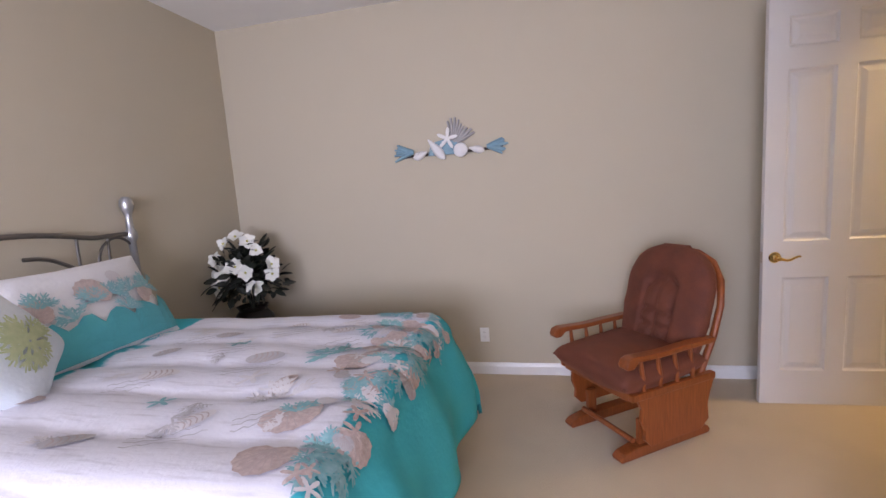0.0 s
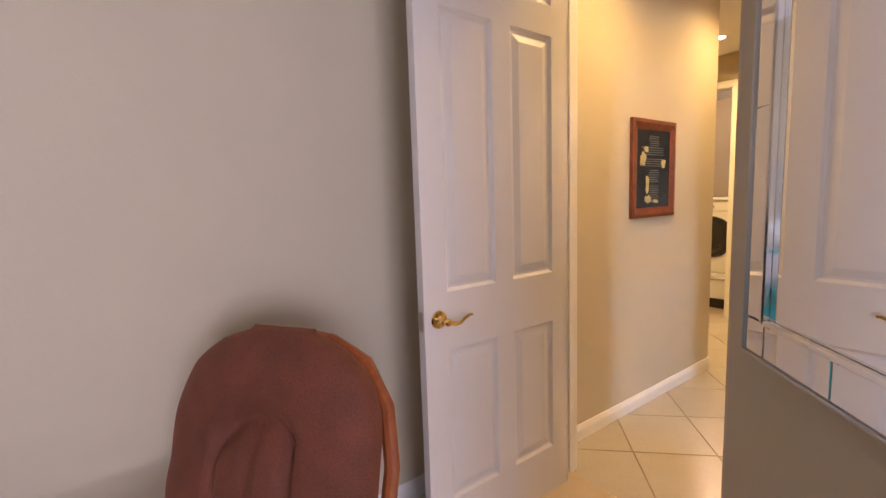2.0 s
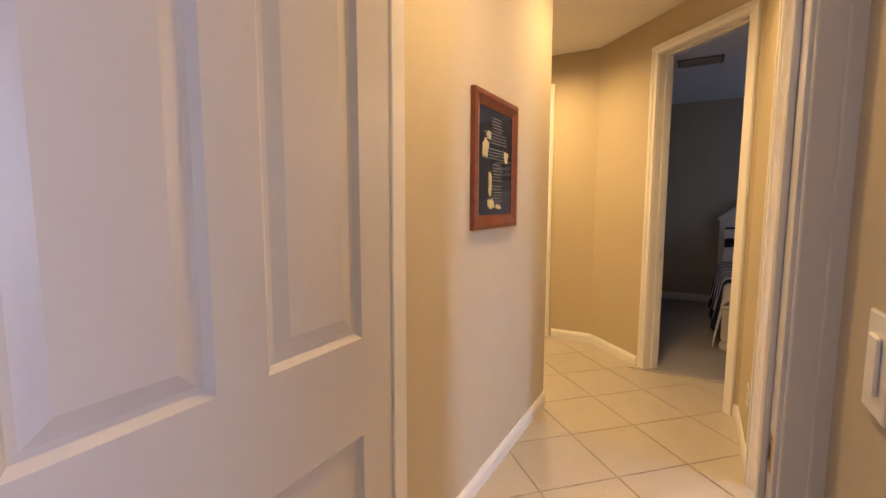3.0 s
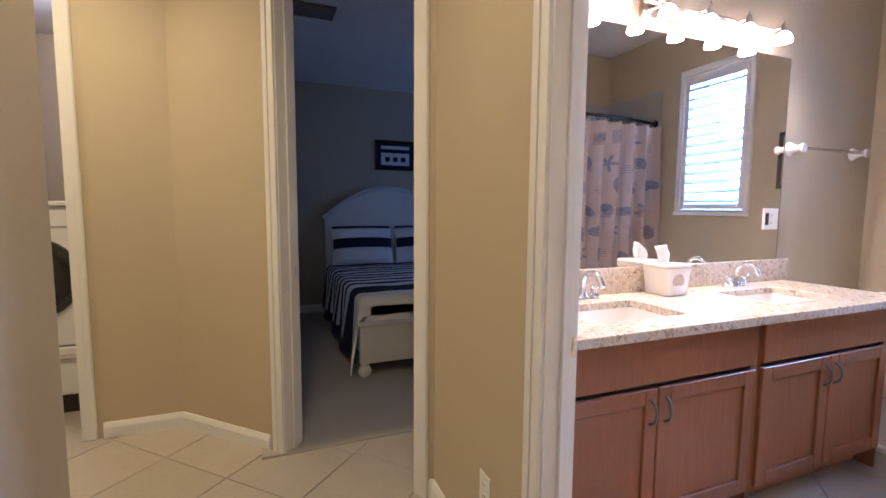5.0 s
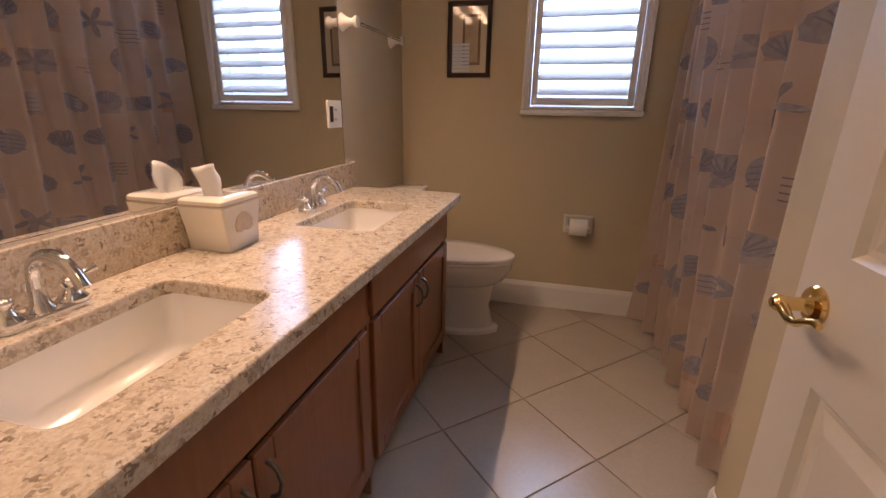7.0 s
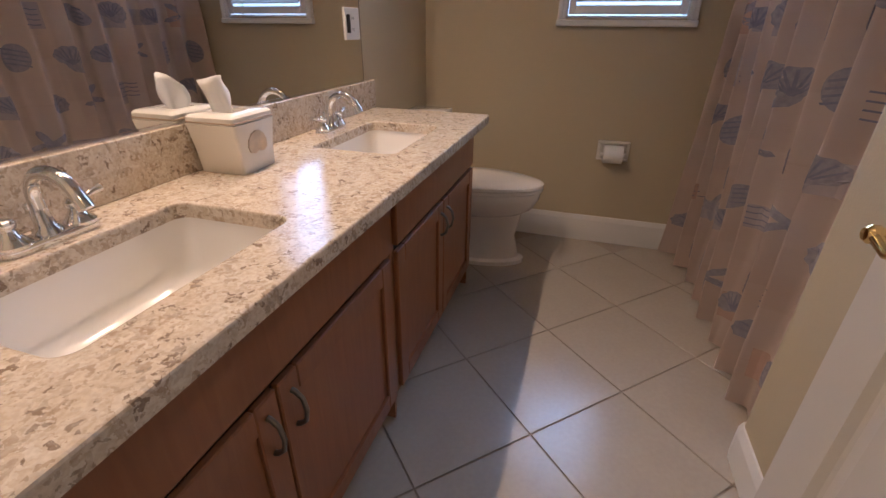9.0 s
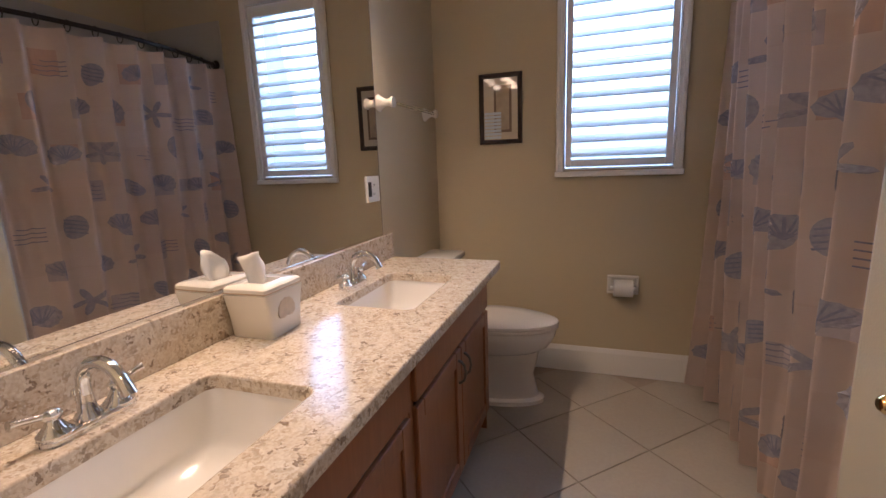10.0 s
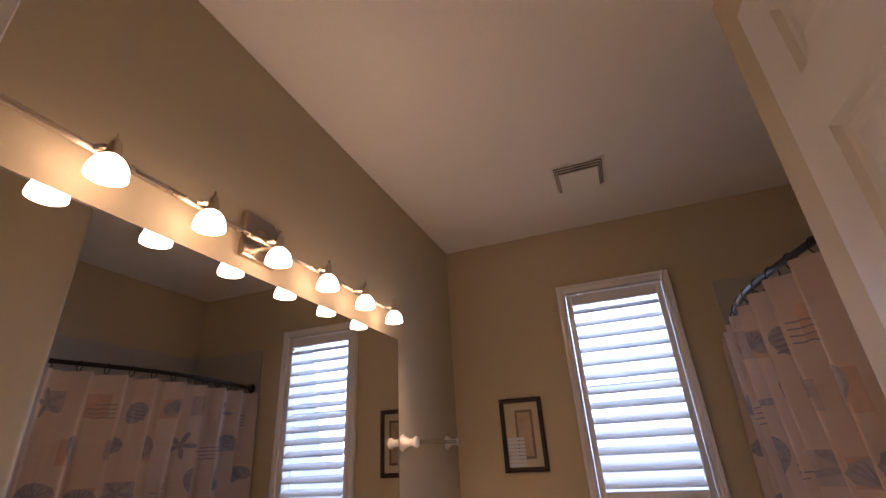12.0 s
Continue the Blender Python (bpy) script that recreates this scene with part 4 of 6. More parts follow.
# ---- glider rocking chair ----
def build_chair():
    ch = thing("glider_chair", pose(1.50, 3.235, 0.012, 0, 0, -56), "cherry wood glider rocking chair with brown velour cushions on the carpet", "chair")
    for x in (-0.20, 0.20):
        prof = [(-0.31, 0.0), (0.33, 0.0), (0.34, 0.02), (0.32, 0.045), (0.22, 0.062), (-0.20, 0.062), (-0.29, 0.045), (-0.32, 0.02)]
        m = Matrix.Translation((x, 0, 0)) @ Matrix(((0, 0, 1, 0), (1, 0, 0, 0), (0, 1, 0, 0), (0, 0, 0, 1)))
        part("foot_rail", prism_mesh(prof, -0.035, 0.035, 0.006, m), CHAIR_WOOD, ch)
        for y in (-0.14, 0.14):
            part("upright", box_mesh(x - 0.016, x + 0.016, y - 0.03, y + 0.03, 0.055, 0.20, 0.006, 2), CHAIR_WOOD, ch)
    part("stretcher", tube_mesh([(-0.20, -0.20, 0.085), (0.20, -0.20, 0.085)], 0.016), CHAIR_WOOD, ch)
    part("stretcher", tube_mesh([(-0.20, 0.18, 0.085), (0.20, 0.18, 0.085)], 0.016), CHAIR_WOOD, ch)
    part("glide_beam", box_mesh(-0.20, 0.20, -0.03, 0.03, 0.19, 0.225, 0.004), CHAIR_WOOD, ch)
    for x in (-0.275, 0.275):
        prof = [(-0.25, 0.36), (-0.22, 0.30), (-0.225, 0.24), (-0.20, 0.18), (-0.205, 0.13), (-0.16, 0.085), (0.20, 0.085), (0.26, 0.13), (0.25, 0.22), (0.275, 0.30), (0.30, 0.36)]
        m = Matrix.Translation((x, 0, 0)) @ Matrix(((0, 0, 1, 0), (1, 0, 0, 0), (0, 1, 0, 0), (0, 0, 0, 1)))
        part("side_panel", prism_mesh(prof, -0.011, 0.011, 0.003, m), CHAIR_WOOD, ch)
        part("seat_rail", box_mesh(x - 0.018, x + 0.018, -0.29, 0.30, 0.355, 0.395, 0.006, 2), CHAIR_WOOD, ch)
        arm = [(-0.34, 0.0), (-0.35, 0.02), (-0.335, 0.05), (-0.30, 0.062), (-0.12, 0.052), (0.10, 0.058), (0.27, 0.058), (0.27, 0.030), (0.05, 0.028), (-0.12, 0.024), (-0.27, 0.028), (-0.30, 0.0)]
        part("armrest", prism_mesh(arm, -0.032, 0.032, 0.008, Matrix.Translation((x * 1.04, 0, 0.545)) @ Matrix(((0, 0, 1, 0), (1, 0, 0, 0), (0, 1, 0, 0), (0, 0, 0, 1)))), CHAIR_WOOD, ch)
        for k in range(4):
            y = -0.20 + 0.115 * k
            pts = [(x, y, 0.39), (x, y - 0.004, 0.44), (x, y - 0.012, 0.50), (x, y - 0.02, 0.58)]
            soften(part("spindle", tube_mesh(pts, [0.010, 0.015, 0.013, 0.009], 10), CHAIR_WOOD, ch))
    part("front_rail", box_mesh(-0.257, 0.257, -0.285, -0.255, 0.345, 0.395, 0.006, 2), CHAIR_WOOD, ch)
    part("back_rail", box_mesh(-0.257, 0.257, 0.25, 0.28, 0.345, 0.395, 0.006, 2), CHAIR_WOOD, ch)
    lean = pose(0, 0.19, 0.365, -16, 0, 0)
    outline = [(-0.25, 0.0), (-0.285, 0.25), (-0.29, 0.42), (-0.265, 0.55), (-0.20, 0.645), (-0.10, 0.69), (0, 0.70), (0.10, 0.69), (0.20, 0.645), (0.265, 0.55), (0.29, 0.42), (0.285, 0.25), (0.25, 0.0)]
    soften(part("back_frame", tube_mesh([lean @ Vector((x, 0.03, z)) for x, z in outline], 0.019, 10), CHAIR_WOOD, ch))
    for x in (-0.16, -0.08, 0, 0.08, 0.16):
        part("back_slat", box_mesh(x - 0.014, x + 0.014, 0.022, 0.036, 0, 0.675 - 2.2 * x * x, 0.003, 1, lean), CHAIR_WOOD, ch)

    def half(v):
        if v < 0.62:
            return 0.250 + 0.040 * min(1, v / 0.4)
        q = (v - 0.62) / 0.38
        return 0.290 * math.sqrt(max(0.0, 1 - q ** 2.6))
    bm = bmesh.new()
    nx, ny, grid = 48, 56, {}
    for s in (1, -1):
        for i in range(nx + 1):
            for j in range(ny + 1):
                u, v = 2 * i / nx - 1, j / ny
                edge = i in (0, nx) or j in (0, ny)
                if s == -1 and edge:
                    grid[s, i, j] = grid[1, i, j]
                    continue
                hw = max(half(min(v, 0.985)), 0.05)
                x, z = hw * u, 0.02 + 0.70 * v
                t = (max(0, 1 - u ** 4) * max(0, 1 - (2 * v - 1) ** 6)) ** 0.5
                d = 0.072 * t
                if s == 1:
                    top = 0.70 - 0.9 * (x / 0.1) ** 2 * 0.09
                    e = max(abs(x) / 0.10, v / top)
                    d -= 0.044 * math.exp(-((e - 1) / 0.085) ** 2) * t
                    if e < 1:
                        d += 0.014 * max(0.0, 1 - e * e) ** 0.5
                        seam = 0.028 * math.exp(-(x / 0.016) ** 2) * (1 if v < 0.42 else 0.4)
                        for q in (0.17, 0.29, 0.42):
                            seam = max(seam, 0.026 * math.exp(-((v - q) / 0.024) ** 2))
                        d -= seam
                    d += 0.005 * noise.noise(Vector((x * 14, z * 14, 0.2)))
                grid[s, i, j] = bm.verts.new(lean @ Vector((x, -s * d - 0.035, z)))
    for s in (1, -1):
        for i in range(nx):
            for j in range(ny):
                f = [grid[s, i, j], grid[s, i + 1, j], grid[s, i + 1, j + 1], grid[s, i, j + 1]]
                bm.faces.new(f if s == 1 else f[::-1])
    back = part("back_cushion", bm, VELVET, ch, "tufted brown velour back cushion", smooth=True)
    bm = pillow_mesh(0.59, 0.58, 0.185, 26, 24, 0.26, 0.02, 0.010, 3)
    bmesh.ops.transform(bm, matrix=pose(0, -0.055, 0.455, -90 + 3, 0, 0), verts=bm.verts)
    part("seat_cushion", bm, VELVET, ch, "brown velour seat cushion", smooth=True)


# ---- flowers in the corner ----
def build_flowers():
    rng = random.Random(21)
    root = thing("flower_arrangement", pose(-1.22, 3.60, 0.012), "silk white magnolia arrangement in a tall dark floor vase", "flowers")
    soften(part("vase", lathe_mesh([(0, 0), (0.13, 0), (0.14, 0.02), (0.11, 0.06), (0.12, 0.25), (0.16, 0.48), (0.15, 0.60), (0.10, 0.66), (0.12, 0.69), (0.11, 0.685), (0.09, 0.66), (0, 0.64)], 28), BRONZE, root))
    dark = material("leaf_dark", (0.012, 0.016, 0.010), 0.45, vary=0.35, scale=20, random_piece=0.3)
    white = material("petal_white", (0.78, 0.77, 0.70), 0.6, vary=0.04, scale=30)
    yellow = material("stamen_yellow", (0.45, 0.42, 0.12), 0.7, vary=0.2, scale=80)

    def leaf(bm, m, l, w):
        rows = []
        for k in range(5):
            q = k / 4
            ww = w * math.sin(math.pi * min(0.97, 0.08 + q * 0.9)) ** 0.8
            z = 0.25 * l * q * q * -1
            rows.append([bm.verts.new(m @ Vector((sx * ww / 2, l * q, z + abs(sx) * 0.12 * w))) for sx in (-1, 0, 1)])
        for a, b in zip(rows, rows[1:]):
            for i in range(2):
                bm.faces.new((a[i], a[i + 1], b[i + 1], b[i]))
    bm = bmesh.new()
    for k in range(300):
        az, el = rng.uniform(0, 360), rng.uniform(-40, 88)
        rad = rng.uniform(0.04, 0.27)
        p = Matrix.Translation((0, 0, 0.90)) @ pose(0, 0, 0, 0, 0, az) @ pose(0, 0, 0, el, 0, 0) @ pose(0, rad, 0, rng.uniform(-40, 40), rng.uniform(-60, 60), rng.uniform(-60, 60))
        leaf(bm, p, rng.uniform(0.07, 0.12), rng.uniform(0.035, 0.055))
    tagged(part("foliage", bm, dark, root, "dark green leaves"), kind="stuff")
    bm = bmesh.new()
    for k in range(9):
        a = k * 40
        add_tube(bm, [(0, 0, 0.62), (0.03 * math.cos(a), 0.03 * math.sin(a), 0.78), (0.12 * math.cos(a), 0.12 * math.sin(a), 0.95)], 0.005, 6)
    part("stems", bm, dark, root)
    spots = [(-0.20, -0.10, 1.08), (-0.14, -0.06, 1.19), (-0.03, -0.06, 1.24), (0.06, -0.05, 1.20), (0.13, -0.06, 1.13), (-0.05, -0.21, 0.95), (0.15, -0.16, 0.87), (0.24, -0.05, 1.02), (0.25, -0.07, 0.95),
             (-0.22, -0.05, 0.97), (0.03, -0.18, 1.03), (-0.19, -0.10, 0.86), (0.10, -0.17, 0.98)]
    for i, (x, y, z) in enumerate(spots):
        size = rng.uniform(0.045, 0.075)
        aim = Vector((x * 1.2 + 0.15, y - 0.35, (z - 0.9) * 0.8 + 0.05)).to_track_quat("Z", "Y").to_matrix().to_4x4()
        m = Matrix.Translation((x, y, z)) @ aim
        bm = bmesh.new()
        for k in range(6):
            leaf(bm, m @ pose(0, 0, 0, 0, 0, k * 60 + rng.uniform(-8, 8)) @ pose(0, 0.006, 0, rng.uniform(5, 48), rng.uniform(-15, 15), 0), size * rng.uniform(0.8, 1.1), size * 1.05)
        bloom = part("bloom", bm, white, root, "white open bloom", smooth=True)
        part("stamen", lathe_mesh([(0, 0.016), (0.008, 0.012), (0.010, 0.004), (0.006, 0)], 10, m), yellow, bloom)


# ---- seashell wall hanging ----
def build_shell_hanging():
    root = thing("wall_hanging", pose(0.366, 3.975, 1.815), "carved seashell and coral wall hanging in white and teal", "wall decor")
    teal = material("resin_teal", (0.19, 0.33, 0.40), 0.55, vary=0.2, scale=30)
    chalk = material("resin_white", (0.74, 0.72, 0.70), 0.6, vary=0.06, scale=40, bump_scale=0.001, bump_size=120)
    grey = material("resin_grey", (0.36, 0.34, 0.33), 0.6, vary=0.15, scale=40)
    part("backbone", tube_mesh([(-0.40, -0.012, -0.055), (-0.2, -0.014, -0.05), (0, -0.014, -0.045), (0.2, -0.014, -0.045), (0.40, -0.012, -0.035)], 0.010, 8), DARK_WOOD, root)
    for s, z0 in ((-1, -0.02), (1, -0.025)):
        rng = random.Random(3 + s)
        for k in range(7):
            a = (k - 3) * 9 + rng.uniform(-4, 4)
            l = rng.uniform(0.12, 0.165)
            x0 = s * 0.285
            pts = [(x0, -0.02, z0)] + [(x0 + s * l * q * math.cos(radians(a * q)), -0.022 - 0.006 * (k % 2), z0 + l * q * math.sin(radians(a))) for q in (0.3, 0.6, 0.85, 1.0)]
            part("coral_branch", tube_mesh(pts, [0.016, 0.015, 0.013, 0.010, 0.006], 8), teal, root)
    for k in range(9):
        a = radians(60 + (k - 4) * 11)
        l = 0.15 + 0.02 * math.cos(k)
        part("sea_fan_branch", tube_mesh([(0.03, -0.012, 0.02), (0.03 + l * 0.5 * math.cos(a), -0.016, 0.02 + l * 0.55 * math.sin(a)), (0.03 + l * math.cos(a), -0.014, 0.04 + l * math.sin(a))], [0.012, 0.013, 0.009], 6), grey, root, "grey sea fan branch")

    def spiral(name, x, z, l, w, ang):
        m = Matrix.Translation((x, -0.035, z)) @ Matrix.Rotation(radians(ang), 4, "Y")
        prof, n = [(0, -l / 2)], 9
        for k in range(n):
            q = (k + 0.5) / n
            base = w * math.sin(math.pi * min(0.93, q ** 0.75)) ** 0.9
            prof += [(base * 0.88, -l / 2 + l * (q - 0.04)), (base, -l / 2 + l * q)]
        prof.append((0, l / 2))
        soften(part(name, lathe_mesh(prof, 16, m @ Matrix.Diagonal((1, 0.7, 1, 1))), chalk, root), 50)
    spiral("whelk_shell", -0.10, -0.015, 0.20, 0.038, -38)
    spiral("whelk_shell", -0.225, -0.05, 0.12, 0.034, 70)
    spiral("whelk_shell", 0.205, -0.04, 0.12, 0.030, -75)
    part("coral_bed", prism_mesh([(-0.17, -0.06), (0.08, -0.06), (0.06, 0.03), (-0.03, 0.055), (-0.14, 0.035)], 0.006, 0.024, 0.005, pose(0, 0, 0, 90, 0, 0)), teal, root)
    soften(part("sand_dollar", lathe_mesh([(0, 0.026), (0.03, 0.024), (0.05, 0.014), (0.054, 0.004), (0.05, -0.006), (0, -0.006)], 26, pose(0.085, -0.032, -0.035, 90, 0, 0)), chalk, root))
    star = [(0.085 * x, 0.085 * y) for x, y in star_outline(40)]
    part("starfish", prism_mesh(star, 0.0, 0.016, 0.003, pose(-0.01, -0.035, 0.055, 90, 8, 0)), chalk, root)


# ---- framed mirror, switch, outlets ----
def wall_plate(name, m, label, kind_of, gangs=1):
    root = thing(name, m, label, "outlet" if kind_of == "outlet" else "switch")
    half = 0.036 + 0.023 * (gangs - 1)
    part("plate", box_mesh(-half, half, -0.006, 0, -0.058, 0.058, 0.003, 2), PLASTIC, root)
    if kind_of == "outlet":
        for z in (-0.02, 0.02):
            sock = part("socket", box_mesh(-0.017, 0.017, -0.0075, -0.006, z - 0.014, z + 0.014, 0.001), PLASTIC, root)
            for x in (-0.006, 0.006):
                part("slot", box_mesh(x - 0.0012, x + 0.0012, -0.0082, -0.0075, z - 0.003, z + 0.006), BRONZE, sock)
    else:
        part("rocker", box_mesh(-0.016, 0.016, -0.011, -0.006, -0.033, 0.033, 0.002), PLASTIC, root)
    if gangs == 2:
        part("rocker", box_mesh(0.026, 0.052, -0.011, -0.006, -0.033, 0.033, 0.002), BRONZE, root, "dark rocker")
    return root


def build_wall_mirror():
    w, z0, z1, d = 0.54, 0.0, 1.03, 0.043
    m = pose(2.566 + 0.0304, 2.712 - 0.0304, 1.028, 0, 0, 225)
    root = thing("wall_mirror", m, "silver-framed mirror with a mirrored tile border on the angled wall", "mirror")
    for x0, x1, a, b in ((0, 0.007, z0, z1), (w - 0.007, w, z0, z1), (0.007, w - 0.007, z0, 0.007), (0.007, w - 0.007, z1 - 0.007, z1)):
        part("frame_edge", box_mesh(x0, x1, -d, -0.019, a, b, 0.0015), SILVER, root, "brushed silver edge")
    part("backing", box_mesh(0.0072, w - 0.0072, -0.030, -0.020, 0.0072, z1 - 0.0072), PEWTER, root)
    # dark inset block standing in for the shadow gap behind the frame
    part("gap_shade", box_mesh(0.03, w - 0.03, -0.0198, 0, 0.03, z1 - 0.03), SHADOW_GAP, root, "dark inset block coloured as the shadow behind the mirror")
    e, i = 0.0075, 0.082
    n = 2
    hstep = (z1 - 2 * i) / n
    for x0, x1 in ((e, i - 0.004), (w - i + 0.004, w - e)):
        for k in range(n):
            part("border_tile", box_mesh(x0, x1, -0.038, -0.031, i + k * hstep + 0.0004, i + (k + 1) * hstep - 0.0004, 0.0015), MIRROR, root, "mirrored border tile")
    for a, b in ((e, i - 0.004), (z1 - i + 0.004, z1 - e)):
        for x0, x1 in ((e, i - 0.0052), (i - 0.0028, w / 2 - 0.0012), (w / 2 + 0.0012, w - i + 0.0028), (w - i + 0.0052, w - e)):
            part("border_tile", box_mesh(x0, x1, -0.038, -0.031, a, b, 0.0015), MIRROR, root, "mirrored border tile")
    for x0, x1, a, b in ((i - 0.003, i + 0.009, i, z1 - i), (w - i - 0.009, w - i + 0.003, i, z1 - i), (i + 0.009, w - i - 0.009, i - 0.003, i + 0.009), (i + 0.009, w - i - 0.009, z1 - i - 0.009, z1 - i + 0.003)):
        part("inner_frame", box_mesh(x0, x1, -0.050, -0.031, a, b, 0.003), CHROME, root, "dark chrome inner strip")
    part("glass", box_mesh(i + 0.0095, w - i - 0.0095, -0.036, -0.031, i + 0.0095, z1 - i - 0.0095, 0.001), MIRROR, root)


build_bed()
build_comforter()
build_pillows()
build_chair()
build_flowers()
build_shell_hanging()
build_wall_mirror()
wall_plate("outlet", pose(0.545, 3.975, 0.335), "white duplex outlet low on the bedroom wall", "outlet")
wall_plate("light_switch", pose(2.93, 2.80, 1.16, 0, 0, 180), "white rocker switch beside the bedroom doorway", "switch")
hook = thing("wall_sculpture", pose(-1.52, 2.02, 1.93), "small dark metal fish sculpture on the wall above the bed", "wall decor")
part("body", prism_mesh([(-0.20, 0.0), (-0.05, -0.05), (0.12, -0.03), (0.22, -0.045), (0.20, 0.0), (0.22, 0.045), (0.12, 0.03), (-0.05, 0.06)], 0.004, 0.016, 0.003, pose(0, 0, 0, 90, 0, 90)), BRONZE, hook)

# ---- hall ----
def recessed_light(x, y, z):
    root = thing("ceiling_light", pose(x, y, z), "round recessed ceiling light, lit, with a white trim", "ceiling light", group="recessed lights")
    soften(part("trim_ring", lathe_mesh([(0.062, -0.001), (0.085, -0.001), (0.092, -0.004), (0.09, -0.009), (0.066, -0.010), (0.060, 0.0)], 28), TRIM, root))
    part("lens", lathe_mesh([(0, -0.003), (0.060, -0.002), (0.060, 0.0), (0, 0.0)], 24), LENS_LIT, root, "glowing lens")


# the fitting at x 3.62 is added to go with its unseen spot
for x, y in ((3.62, 3.32), (4.92, 3.40), (6.0, 4.2), (6.05, 5.2)):
    recessed_light(x, y, 2.74)


def picture_frame(root, w, h, width, depth, mat):
    """Four mitred bars round a picture; local x across, -y out of the wall."""
    for k, (a, b) in enumerate(((w, h), (h, w), (w, h), (h, w))):
        m = pose(0, 0, 0, 0, 90 * k, 0)
        bm = bmesh.new()
        prof = ((0, 0), (0, -depth), (width * 0.35, -depth - 0.004), (width * 0.8, -depth * 0.7), (width, -depth * 0.55), (width, 0))
        rings = []
        for s in (-1, 1):
            rings.append([bm.verts.new(m @ Vector((s * (a / 2 - i), y, b / 2 - i))) for i, y in prof])
        n = len(prof)
        for i in range(n):
            bm.faces.new((rings[0][i], rings[0][(i + 1) % n], rings[1][(i + 1) % n], rings[1][i]))
        bm.faces.new(rings[0])
        bm.faces.new(rings[1][::-1])
        bmesh.ops.recalc_face_normals(bm, faces=bm.faces)
        part("frame_bar", bm, mat, root)


def build_hall_picture():
    root = thing("framed_picture", pose(4.2145, 3.817, 1.5195), "mahogany-framed dark print with a pale cross on the hall wall", "picture")
    w, h = 0.505, 0.595
    picture_frame(root, w, h, 0.062, 0.022, FRAME_WOOD)
    navy = material("print_navy", (0.012, 0.017, 0.028), 0.25, vary=0.3, scale=6, coat=0.9)
    grey = material("print_lettering_grey", (0.125, 0.135, 0.14), 0.5, vary=0.2, scale=40)
    cream = material("print_cream", (0.46, 0.39, 0.19), 0.5, vary=0.3, scale=30)
    part("print", box_mesh(-w / 2 + 0.055, w / 2 - 0.055, -0.010, -0.001, -h / 2 + 0.055, h / 2 - 0.055), navy, root)
    rng = random.Random(9)
    for k in range(30):
        z = 0.20 - k * 0.0138
        arm = 0.02 < z < 0.135
        if k in (9, 14, 21):
            continue
        x0, x1 = (-0.145, 0.125) if arm else (-0.06, 0.07)
        x0 += rng.uniform(0, 0.02)
        x1 -= rng.uniform(0, 0.02)
        part("printed_line", box_mesh(x0, x1, -0.0112, -0.0102, z - 0.0030, z + 0.0016), grey, root)
    for x, z, a, b in ((-0.125, 0.06, 0.04, 0.05), (0.115, 0.035, 0.032, 0.03), (-0.072, -0.10, 0.022, 0.07), (-0.06, -0.185, 0.045, 0.028), (-0.09, 0.12, 0.03, 0.02), (0.03, -0.20, 0.045, 0.012)):
        out = [(x + a * f * math.cos(q), z + b * f * math.sin(q)) for q, f in [(2 * math.pi * i / 14, rng.uniform(0.6, 1.1)) for i in range(14)]]
        part("printed_scroll", prism_mesh(out, 0.0104, 0.0124, 0, pose(0, 0, 0, 90, 0, 0)), cream, root)


build_hall_picture()
wall_plate("outlet", pose(5.02, 2.70, 0.335, 0, 0, 180), "white outlet low on the hall wall", "outlet")

# ---- guest room ----
NAVY = material("cloth_navy", (0.008, 0.012, 0.045), 0.85, vary=0.15, scale=20, bump_scale=0.001, bump_size=90)
COTTON = material("cloth_white", (0.82, 0.82, 0.84), 0.85, vary=0.05, scale=12, bump_scale=0.0015, bump_size=60)
BED_WHITE = material("bed_paint_white", (0.72, 0.70, 0.66), 0.4, vary=0.03, scale=6)


